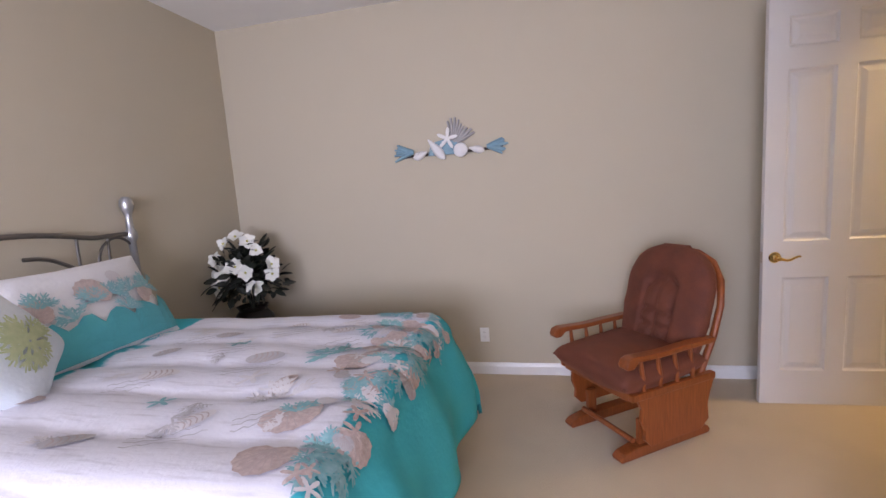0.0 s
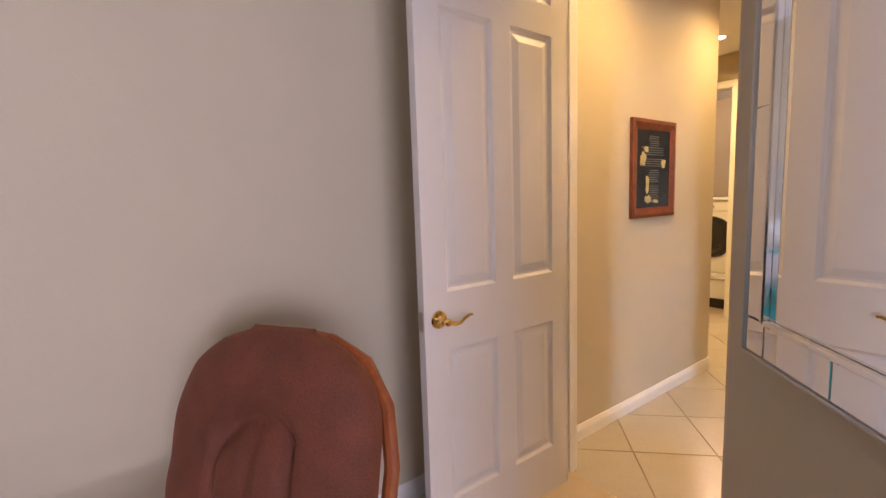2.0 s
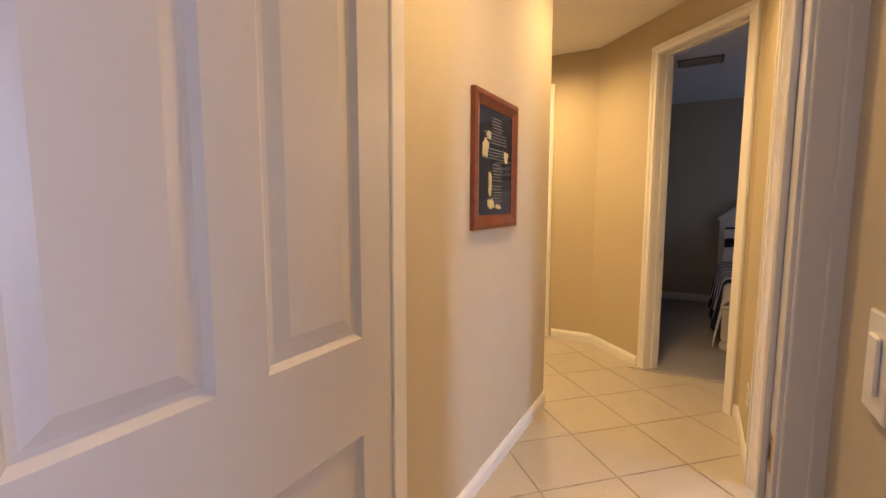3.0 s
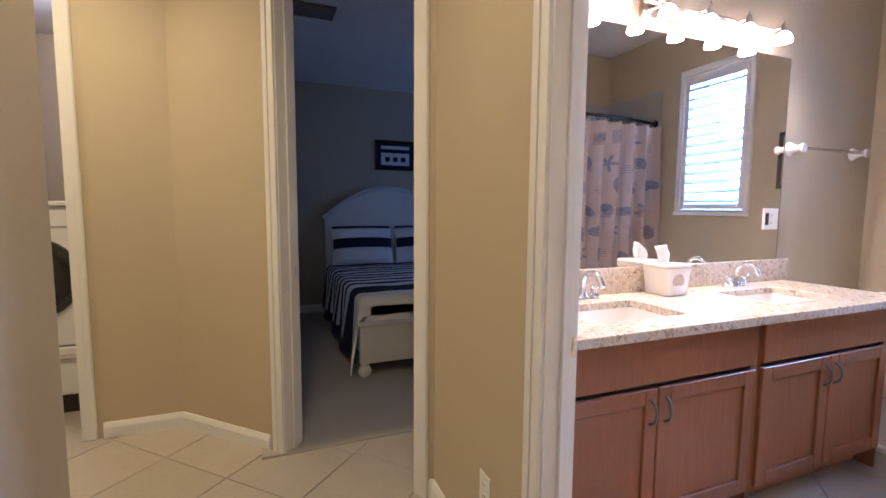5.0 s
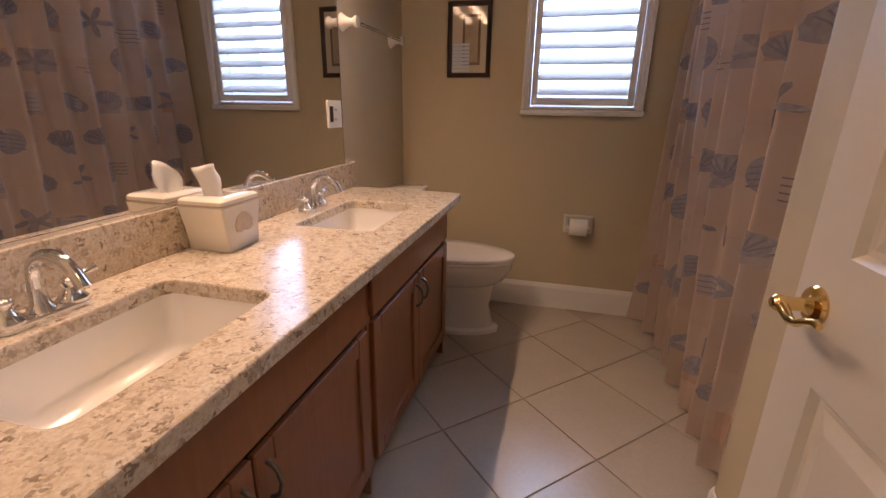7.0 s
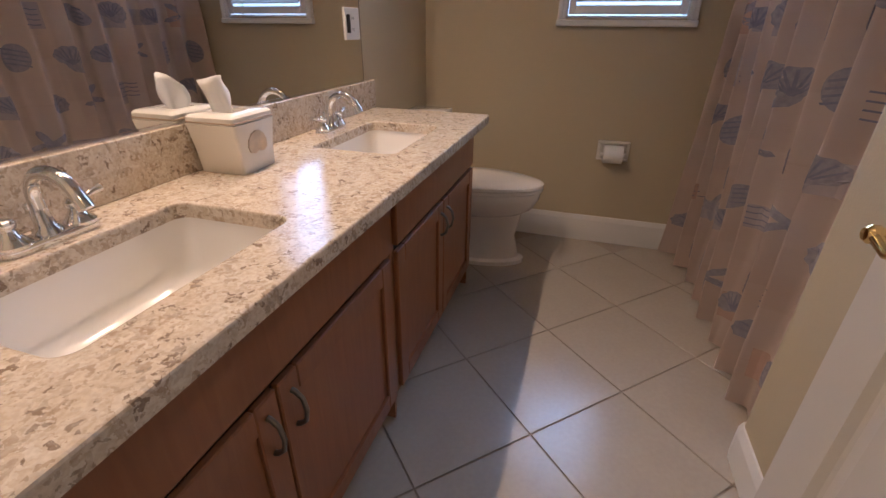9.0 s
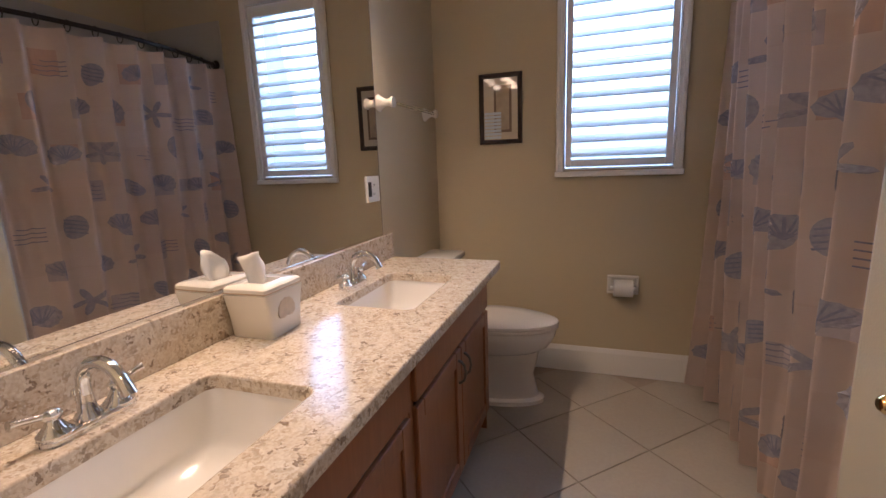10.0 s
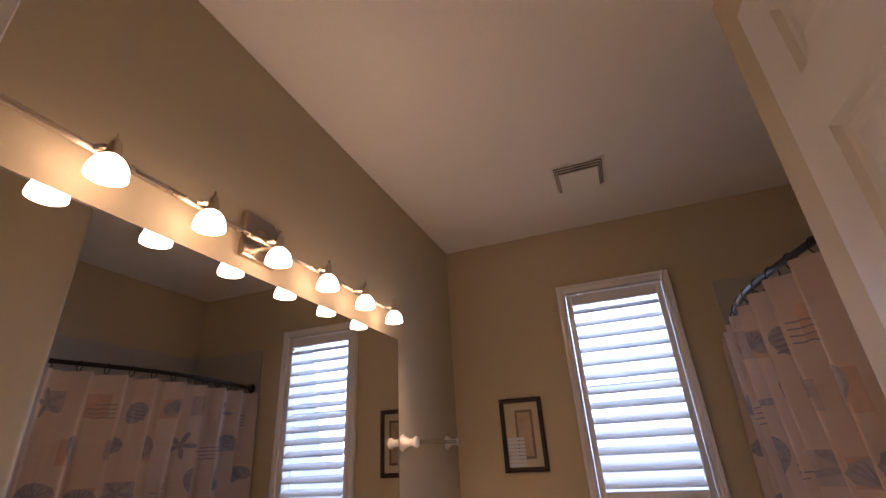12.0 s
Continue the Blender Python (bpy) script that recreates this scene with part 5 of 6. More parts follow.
def build_guest_bed():
    x0, x1, y0, y1 = 6.94, 9.04, 1.20, 2.71
    bed = thing("guest_bed", pose(8.0, 1.955, 0.012), "white painted bed with an arched headboard and bun feet", "bed")
    cx, cy = 8.0, 1.955
    pts = []
    for i in range(21):
        q = i / 20 * 2 - 1
        pts.append((q * 0.74, 1.15 + 0.34 * (1 - q * q)))
    outline = [(-0.76, 0.05), (0.76, 0.05), (0.76, 1.13), *pts[::-1], (-0.76, 1.13)]
    part("headboard", prism_mesh(outline, -0.025, 0.025, 0.006, Matrix(((0, 0, 1, 9.13 - cx), (1, 0, 0, 0), (0, 1, 0, -0.012), (0, 0, 0, 1)))), BED_WHITE, bed)
    rim = [(9.105 - cx, q, z - 0.012 + 0.012) for q, z in [(-0.78, 1.12), (-0.75, 1.15)] + pts + [(0.75, 1.15), (0.78, 1.12)]]
    soften(part("headboard_rim", tube_mesh(rim, 0.022, 8), BED_WHITE, bed))
    for y in (y0 + 0.01, y1 - 0.01):
        part("side_rail", box_mesh(x0 - cx + 0.04, 9.10 - cx, y - cy - 0.015, y - cy + 0.015, 0.14, 0.36, 0.004), BED_WHITE, bed)
        soften(part("bun_foot", lathe_mesh([(0, 0), (0.03, 0), (0.045, 0.02), (0.05, 0.045), (0.04, 0.07), (0.028, 0.08), (0.035, 0.10), (0, 0.10)], 18, Matrix.Translation((x0 + 0.03 - cx, y - cy, 0))), BED_WHITE, bed))
    part("footboard", box_mesh(x0 - cx, x0 - cx + 0.05, y0 - cy - 0.03, y1 - cy + 0.03, 0.10, 0.38, 0.008, 2), BED_WHITE, bed)
    part("footboard_cap", box_mesh(x0 - cx - 0.015, x0 - cx + 0.065, y0 - cy - 0.045, y1 - cy + 0.045, 0.38, 0.405, 0.008, 2), BED_WHITE, bed)
    soften(part("mattress", box_mesh(x0 - cx + 0.07, 9.08 - cx, y0 - cy + 0.02, y1 - cy - 0.02, 0.30, 0.565, 0.05, 3), COTTON, bed))

    def surf(u, v):
        """Quilt over the mattress: u along the bed, v across and down the side."""
        s = v - (y1 - 0.04)
        z = 0.60 + 0.012 * noise.noise(Vector((u * 4, v * 4, 5)))
        y = v
        if s > 0:
            r = 0.06
            if s < r * 1.57:
                y, z = y1 - 0.04 + r * math.sin(s / r), z - r * (1 - math.cos(s / r))
            else:
                e = s - r * 1.57
                y, z = y1 - 0.04 + r + e * 0.12 + 0.02 * math.sin(u * 12) * min(1, e * 3), z - r - e
        x = u
        if u < 7.04:
            x = 7.04 - min(0.03, 7.04 - u)
            z -= (7.04 - u) * 0.9
        return Vector((x - cx, y - cy, z))
    quilt = thing("striped_quilt", pose(cx, cy, 0.0), "navy and white striped quilt spread over the white bed", "quilt")
    bands = [(6.88, 7.20, 1), (7.20, 7.42, 0), (7.42, 7.56, 1), (7.56, 7.64, 0)]
    u = 7.64
    while u < 8.86:
        bands.append((u, u + 0.085, 1))
        bands.append((u + 0.085, u + 0.16, 0))
        u += 0.16
    for a, b, white in bands:
        bm = bmesh.new()
        vs = [y0 - 0.02 + 0.04 * j for j in range(int((y1 + 0.50 - y0) / 0.04) + 1)]
        nu = max(1, round((b - a) / 0.05))
        rows = [[bm.verts.new(surf(a + (b - a) * i / nu, v)) for v in vs] for i in range(nu + 1)]
        for p, q in zip(rows, rows[1:]):
            for j in range(len(vs) - 1):
                bm.faces.new((p[j], q[j], q[j + 1], p[j + 1]))
        part("stripe", bm, COTTON if white else NAVY, quilt, smooth=True)
    bm = bmesh.new()
    rows = [[bm.verts.new(surf(7.06 + 0.06 * i, y1 + 0.40 + 0.035 * j) + Vector((0, 0.005, 0))) for j in range(4)] for i in range(30)]
    for p, q in zip(rows, rows[1:]):
        for j in range(3):
            bm.faces.new((p[j], q[j], q[j + 1], p[j + 1]))
    part("navy_hem", bm, NAVY, quilt, "navy hem", smooth=True)
    for yy in (2.33, 1.60):
        pil = thing("guest_pillow", pose(8.86, yy, 0.83, 0, 0, -90) @ pose(0, 0, 0, -22, 0, 0), "white bed pillow with navy stripes on the guest bed", "pillow", group="guest bed pillows")
        soften(part("cushion", pillow_mesh(0.70, 0.46, 0.18, seed=yy), COTTON, pil))
        place = pillow_place(0.70, 0.46, 0.18, 0.55)
        for z0, z1 in ((-0.055, 0.06), (0.188, 0.218)):
            bm = bmesh.new()
            rows = [[bm.verts.new(place(-0.335 + 0.67 * i / 16, z0 + (z1 - z0) * j / 3, 0.003)) for j in range(4)] for i in range(17)]
            for p, q in zip(rows, rows[1:]):
                for j in range(3):
                    bm.faces.new((p[j], q[j], q[j + 1], p[j + 1]))
            part("navy_band", bm, NAVY, pil)


def build_guest_picture():
    root = thing("framed_picture", pose(9.20, 1.845, 1.90, 0, 0, -90), "small black-framed print above the guest bed", "picture")
    picture_frame(root, 0.50, 0.36, 0.035, 0.02, BRONZE)
    part("mat_board", box_mesh(-0.216, 0.216, -0.008, -0.001, -0.146, 0.146), NAVY, root)
    for z0, z1 in ((0.075, 0.115), (-0.12, 0.03)):
        part("printed_panel", box_mesh(-0.18, 0.18, -0.0095, -0.0085, z0, z1), COTTON, root)
    for x in (-0.1, 0.0, 0.1):
        part("printed_mark", box_mesh(x - 0.03, x + 0.03, -0.0108, -0.0098, -0.075, -0.02), NAVY, root)


build_guest_bed()
build_guest_picture()
vent = thing("ceiling_vent", pose(7.26, 3.03, 2.68), "dark louvred air vent in the guest room ceiling", "vent")
part("vent_frame", box_mesh(-0.12, 0.12, -0.19, 0.19, -0.012, 0, 0.004), PEWTER, vent)
for k in range(7):
    part("slat", box_mesh(-0.10 + 0.03 * k, -0.085 + 0.03 * k, -0.165, 0.165, -0.020, -0.012, 0.001), SILVER, vent)
closet = thing("closet_door", pose(7.4, 3.40, 0.012), "white sliding closet door in the guest room", "closet door")
for x0, y in ((-0.80, -0.03), (-0.02, -0.065)):
    part("panel", box_mesh(x0, x0 + 0.82, y, y + 0.03, 0.01, 2.02, 0.004), DOOR_WHITE, closet)
part("track", box_mesh(-0.84, 0.86, -0.075, 0, 2.02, 2.07, 0.003), TRIM, closet)
for x in (-0.86, 0.82):
    part("casing", box_mesh(x, x + 0.06, -0.085, 0, 0, 2.12, 0.004), TRIM, closet)

# ---- laundry ----
def build_washer():
    root = thing("washing_machine", pose(7.35, 4.62, -0.004), "white front-loading washing machine on a drawer pedestal", "washer")
    gloss = material("appliance_white", (0.75, 0.75, 0.75), 0.25, vary=0.01)
    black = material("appliance_black", (0.012, 0.012, 0.014), 0.12, vary=0.1, coat=0.5)
    part("plinth", box_mesh(-0.28, 0.28, -0.31, 0.31, 0, 0.12), black, root)
    part("pedestal", box_mesh(-0.32, 0.32, -0.34, 0.34, 0.12, 0.42, 0.012, 2), gloss, root)
    part("drawer_handle", box_mesh(-0.335, -0.32, -0.22, 0.22, 0.35, 0.375, 0.004), CHROME, root)
    part("body", box_mesh(-0.32, 0.32, -0.34, 0.34, 0.424, 1.26, 0.015, 2), gloss, root)
    door = part("door", lathe_mesh([(0, 0.03), (0.12, 0.03), (0.16, 0.022), (0.20, 0.03), (0.235, 0.016), (0.24, 0), (0, 0)], 32, pose(-0.32, 0, 0.84, 0, -90, 0)), black, root, "dark round glass door")
    part("control_panel", box_mesh(-0.328, -0.32, -0.32, 0.32, 1.14, 1.24, 0.003), gloss, root)
    part("dial", lathe_mesh([(0, 0.02), (0.03, 0.018), (0.034, 0)], 20, pose(-0.328, 0.0, 1.19, 0, -90, 0)), CHROME, root)
    part("top_shelf", box_mesh(-0.34, 0.34, -0.36, 0.36, 1.262, 1.29, 0.004), gloss, root)


build_washer()
point_lamp("laundry_light", (7.3, 4.6, 2.5), 14, (1.0, 0.86, 0.7), 0.1)
globe = thing("ceiling_light", pose(7.3, 4.6, 2.6), "round flush ceiling light in the laundry", "ceiling light")
part("globe", lathe_mesh([(0.12, 0), (0.13, -0.02), (0.11, -0.05), (0.06, -0.07), (0, -0.075)], 24), LENS_LIT, globe)

# ---- vanity ----
CTOP, CF, CB, CY0, CY1 = 0.865, 4.86, 5.42, 0.588, 2.603
SINKS = (1.122, 2.080)
SX0, SX1, SW = 4.992, 5.276, 0.222


def rounded_rect(x0, x1, y0, y1, r, n=5):
    return (arc(x1 - r, y1 - r, r, 0, 90, n) + arc(x0 + r, y1 - r, r, 90, 180, n) + arc(x0 + r, y0 + r, r, 180, 270, n) + arc(x1 - r, y0 + r, r, 270, 360, n))


def build_counter():
    root = thing("countertop", pose(5.1, 1.62, 0), "speckled beige quartz double vanity top with a backsplash", "countertop")
    bm = bmesh.new()
    loops = [[(CF, CY0 + 0.02), (CF + 0.006, CY0 + 0.006), (CF + 0.02, CY0), (CB - 0.0, CY0), (CB, CY1), (CF, CY1)]] + [rounded_rect(SX0, SX1, y - SW, y + SW, 0.03) for y in SINKS]
    edges = []
    for loop in loops:
        vs = [bm.verts.new((x - 5.1, y - 1.62, CTOP)) for x, y in loop]
        edges += [bm.edges.new((vs[i], vs[(i + 1) % len(vs)])) for i in range(len(vs))]
    bmesh.ops.triangle_fill(bm, use_beauty=True, use_dissolve=False, edges=edges)
    r = bmesh.ops.extrude_face_region(bm, geom=list(bm.faces))
    bmesh.ops.translate(bm, vec=(0, 0, -0.034), verts=[v for v in r["geom"] if isinstance(v, bmesh.types.BMVert)])
    bmesh.ops.recalc_face_normals(bm, faces=bm.faces)
    rim = [e for e in bm.edges if len(e.link_faces) == 2 and e.calc_face_angle(0) > 1.0 and all(v.co.z > CTOP - 0.01 for v in e.verts)]
    bmesh.ops.bevel(bm, geom=rim, offset=0.005, segments=2, affect="EDGES", profile=0.5)
    part("slab", bm, QUARTZ, root)
    part("backsplash", box_mesh(CB - 5.1 - 0.019, CB - 5.1 - 0.001, CY0 - 1.62, CY1 - 1.62, CTOP + 0.0005, CTOP + 0.122, 0.003, 2), QUARTZ, root)
    part("side_splash", box_mesh(CF - 5.1 + 0.02, CB - 5.1 - 0.022, CY1 - 1.62 - 0.020, CY1 - 1.62, CTOP + 0.0005, CTOP + 0.122, 0.003, 2), QUARTZ, root)


def build_sink(y):
    root = thing("sink", pose((SX0 + SX1) / 2, y, CTOP - 0.034), "white rectangular undermount porcelain sink", "sink", group="vanity sinks")
    hx, hy = (SX1 - SX0) / 2 + 0.006, SW + 0.006
    bm = bmesh.new()
    rings = []
    for q, z in ((1.06, 0.0), (1.0, 0.0), (0.992, -0.012), (0.972, -0.06), (0.950, -0.098), (0.915, -0.118), (0.86, -0.130), (0.45, -0.137), (0.12, -0.140)):
        loop = rounded_rect(-hx * q, hx * q, -hy * q, hy * q, 0.035 * max(q, 0.3), 5)
        rings.append([bm.verts.new((a, b, z)) for a, b in loop])
    for a, b in zip(rings, rings[1:]):
        n = len(a)
        for i in range(n):
            bm.faces.new((a[i], a[(i + 1) % n], b[(i + 1) % n], b[i]))
    bm.faces.new(rings[-1])
    bmesh.ops.recalc_face_normals(bm, faces=bm.faces)
    bmesh.ops.reverse_faces(bm, faces=bm.faces)
    basin = soften(part("basin", bm, PORCELAIN, root), 50)
    soften(part("drain", lathe_mesh([(0, -0.131), (0.014, -0.131), (0.020, -0.136), (0.027, -0.134), (0.029, -0.139), (0, -0.1395)], 20), CHROME, root, "chrome drain"))


def build_faucet(y):
    root = thing("faucet", pose(5.328, y, CTOP), "chrome two-handle gooseneck faucet standing on the countertop", "faucet", group="vanity faucets")
    bm = prism_mesh(rounded_rect(-0.024, 0.024, -0.083, 0.083, 0.0235, 6), 0, 0.016, 0.004)
    soften(part("base_plate", bm, CHROME, root))
    pts = [(0, 0, 0.014), (0, 0, 0.055)] + [(-0.055 + 0.055 * math.cos(radians(a)), 0, 0.078 + 0.05 * math.sin(radians(a))) for a in range(0, 151, 15)] + [(-0.118, 0, 0.074)]
    bm = bmesh.new()
    add_lathe(bm, [(0, 0.012), (0.023, 0.012), (0.022, 0.022), (0.016, 0.030), (0.013, 0.048), (0.012, 0.060), (0, 0.060)], 20)
    add_tube(bm, pts, [0.012, 0.012] + [0.0115] * 11 + [0.013], 14)
    bmesh.ops.recalc_face_normals(bm, faces=bm.faces)
    soften(part("spout", bm, CHROME, root), 45)
    soften(part("lift_rod", lathe_mesh([(0, 0), (0.003, 0), (0.003, 0.04), (0.007, 0.044), (0.007, 0.052), (0, 0.056)], 12, Matrix.Translation((0.026, 0, 0.012))), CHROME, root))
    for s in (-1, 1):
        h = soften(part("handle", lathe_mesh([(0, 0.012), (0.026, 0.012), (0.027, 0.018), (0.020, 0.026), (0.013, 0.036), (0.011, 0.042), (0.015, 0.047), (0.016, 0.053), (0.010, 0.060), (0, 0.062)], 20, Matrix.Translation((0, s * 0.055, 0))), CHROME, root), 45)
        soften(part("lever", tube_mesh([(0, s * 0.055, 0.051), (0.003, s * 0.075, 0.054), (0.004, s * 0.096, 0.059), (0.004, s * 0.112, 0.062)], [0.007, 0.0058, 0.006, 0.0085], 10), CHROME, h), 45)


VX = 4.944


def cabinet(y0, y1, label):
    """A vanity unit: face frame, false drawer front, two shaker doors with arched pulls."""
    root = thing("vanity_cabinet", pose(VX, (y0 + y1) / 2, 0), label, "cabinet", group="vanity cabinets")
    w = (y1 - y0) / 2
    part("body", box_mesh(0.004, 0.470, -w + 0.001, w - 0.001, 0.10, 0.655), SHADOW_GAP, root)
    part("apron", box_mesh(0.004, 0.015, -w + 0.011, w - 0.001, 0.661, CTOP - 0.036), SHADOW_GAP, root)
    part("toe_kick", box_mesh(0.075, 0.10, -w, w, 0, 0.10), VANITY_WOOD, root)
    part("end_panel", box_mesh(-0.004, 0.470, -w - 0.003, -w + 0.010, 0.0, CTOP - 0.036, 0.001), VANITY_WOOD, root)
    z1 = CTOP - 0.036
    for a, b, c, d in ((-w + 0.010, -w + 0.030, 0.10, z1), (w - 0.030, w, 0.10, z1), (-w + 0.030, w - 0.030, z1 - 0.022, z1), (-w + 0.030, w - 0.030, 0.10, 0.135)):
        part("face_frame", box_mesh(-0.006, 0.0035, a, b, c, d, 0.001), VANITY_WOOD, root)
    part("drawer_front", box_mesh(-0.022, -0.004, -w + 0.022, w - 0.022, 0.646, z1 - 0.012, 0.005, 2), VANITY_WOOD, root)
    for s in (-1, 1):
        a, b = sorted((s * 0.003, s * (w - 0.022)))
        z0, zt, st = 0.118, 0.628, 0.058
        door = part("door", box_mesh(-0.012, -0.005, a + 0.01, b - 0.01, z0 + 0.01, zt - 0.01), VANITY_WOOD, root)
        for p, q, c, d in ((a, a + st, z0, zt), (b - st, b, z0, zt), (a + st, b - st, z0, z0 + st), (a + st, b - st, zt - st, zt)):
            part("stile", box_mesh(-0.022, -0.005, p, q, c, d, 0.003, 1), VANITY_WOOD, door)
        y = s * 0.036
        pull = [(-0.022, y, 0.501), (-0.030, y, 0.503), (-0.044, y, 0.516), (-0.050, y, 0.545), (-0.044, y, 0.574), (-0.030, y, 0.587), (-0.022, y, 0.589)]
        soften(part("pull", tube_mesh(pull, [0.006, 0.0055, 0.005, 0.0048, 0.005, 0.0055, 0.006], 10), PEWTER, door, "arched pewter pull"))


build_counter()
for y in SINKS:
    build_sink(y)
    build_faucet(y)
cabinet(0.592, 1.527, "stained maple vanity cabinet with two doors beside the toilet")
cabinet(1.530, 2.600, "stained maple vanity cabinet with two doors near the doorway")

mir = thing("vanity_mirror", pose(5.42, 1.66, 0.991), "large frameless bathroom mirror on the wall above the vanity", "mirror")
part("mirror_plate", box_mesh(-0.007, -0.001, -0.983, 0.915, 0.0, 1.09, 0.001), MIRROR, mir)
part("dark_edge", box_mesh(-0.007, -0.001, -0.9865, -0.9832, 0.0, 1.09), SHADOW_GAP, mir, "dark mirror edge")
part("edge_channel", box_mesh(-0.010, -0.001, -0.983, 0.915, -0.003, 0.004), CHROME, mir)


def build_light_bar():
    root = thing("vanity_light", pose(5.42, 1.655, 2.175), "brushed nickel six-lamp vanity light with frosted glass shades", "wall lamp")
    part("wall_plate", box_mesh(-0.022, 0, -0.055, 0.098, -0.048, 0.102, 0.004, 2), NICKEL, root)
    soften(part("bar", tube_mesh([(-0.06, -0.76, 0), (-0.06, 0.82, 0)], 0.009, 10), NICKEL, root))
    part("stem", tube_mesh([(-0.02, 0.02, 0), (-0.06, 0.02, 0)], 0.012), NICKEL, root)
    for k in range(6):
        y = 2.206 - 0.2612 * k - 1.655
        x = -0.100
        soften(part("arm", tube_mesh([(-0.06, y + 0.02, 0), (-0.085, y + 0.012, 0.002), (x, y, 0.0)], 0.007, 8), NICKEL, root))
        cup = soften(part("socket", lathe_mesh([(0, 0.040), (0.003, 0.038), (0.003, 0.026), (0.008, 0.022), (0.011, 0.014), (0.014, -0.004), (0.017, -0.022), (0, -0.022)], 18, Matrix.Translation((x, y, 0))), NICKEL, root))
        soften(part("shade", lathe_mesh([(0.016, -0.022), (0.025, -0.029), (0.033, -0.041), (0.038, -0.058), (0.039, -0.072), (0.036, -0.072), (0.035, -0.058), (0.030, -0.043), (0.014, -0.030)], 28, Matrix.Translation((x, y, 0))), FROSTED, root, "glowing frosted glass shade"))
        point_lamp("vanity_bulb", (5.42 + x, 1.655 + y, 2.175 - 0.041), 34.0, VANITY, 0.014)


build_light_bar()


def build_tissue_box():
    root = thing("tissue_box", pose(5.328, 1.600, CTOP, 0, 0, 1.5), "cream ceramic tissue box cover with a scallop emblem", "tissue box")
    bm = bmesh.new()
    rings = []
    for z, q, w in ((0, 0.062, 0.062), (0.004, 0.065, 0.065), (0.06, 0.067, 0.070), (0.112, 0.070, 0.079), (0.124, 0.071, 0.081), (0.126, 0.068, 0.078), (0.132, 0.069, 0.079), (0.140, 0.069, 0.079),
                    (0.146, 0.063, 0.073), (0.147, 0.034, 0.036), (0.133, 0.032, 0.034)):
        rings.append([bm.verts.new((x, y, z)) for x, y in rounded_rect(-q, q, -w, w, 0.008, 3)])
    for a, b in zip(rings, rings[1:]):
        n = len(a)
        for i in range(n):
            bm.faces.new((a[i], a[(i + 1) % n], b[(i + 1) % n], b[i]))
    bm.faces.new(rings[0][::-1])
    bm.faces.new(rings[-1])
    bmesh.ops.recalc_face_normals(bm, faces=bm.faces)
    soften(part("cover", bm, CERAMIC, root), 40)
    band = material("rope_band_tan", (0.42, 0.33, 0.24), 0.5, vary=0.25, scale=120)
    part("rope_band", tube_mesh([(x, y, 0.129) for x, y in rounded_rect(-0.0695, 0.0695, -0.0795, 0.0795, 0.008, 3)], 0.0022, 6, True), band, root)
    shell = material("emblem_tan", (0.60, 0.50, 0.38), 0.5, vary=0.2, scale=60)
    out = [(0.036 * a, 0.036 * b) for a, b in scallop_outline(39)]
    part("emblem", prism_mesh(out, 0.0, 0.004, 0.001, Matrix.Translation((-0.0665, 0, 0.066)) @ Matrix(((0, 0, -1, 0), (1, 0, 0, 0), (0, 1, 0, 0), (0, 0, 0, 1)))), shell, root, "tan scallop emblem")
    paper = material("tissue_paper", (0.85, 0.84, 0.82), 0.9, vary=0.02)
    bm = bmesh.new()
    rows = []
    for k in range(8):
        q = k / 7
        half = 0.030 + 0.014 * math.sin(2.2 * q)
        rows.append([bm.verts.new((0.026 * abs(i / 4 - 1) * (0.4 + q) - 0.012 * q + 0.006 * math.sin(5 * q + i), half * (i / 4 - 1) + 0.016 * q, 0.134 + 0.086 * q + q * q * (0.014 * (i / 4 - 1) + 0.012 * math.cos(2.6 * (i / 4 - 1))))) for i in range(9)])
    for a, b in zip(rows, rows[1:]):
        for i in range(8):
            bm.faces.new((a[i], a[i + 1], b[i + 1], b[i]))
    t = part("tissue", bm, paper, root, "white paper tissue", smooth=True)
    mod = t.modifiers.new("thickness", "SOLIDIFY")
    mod.thickness = 0.0012


build_tissue_box()


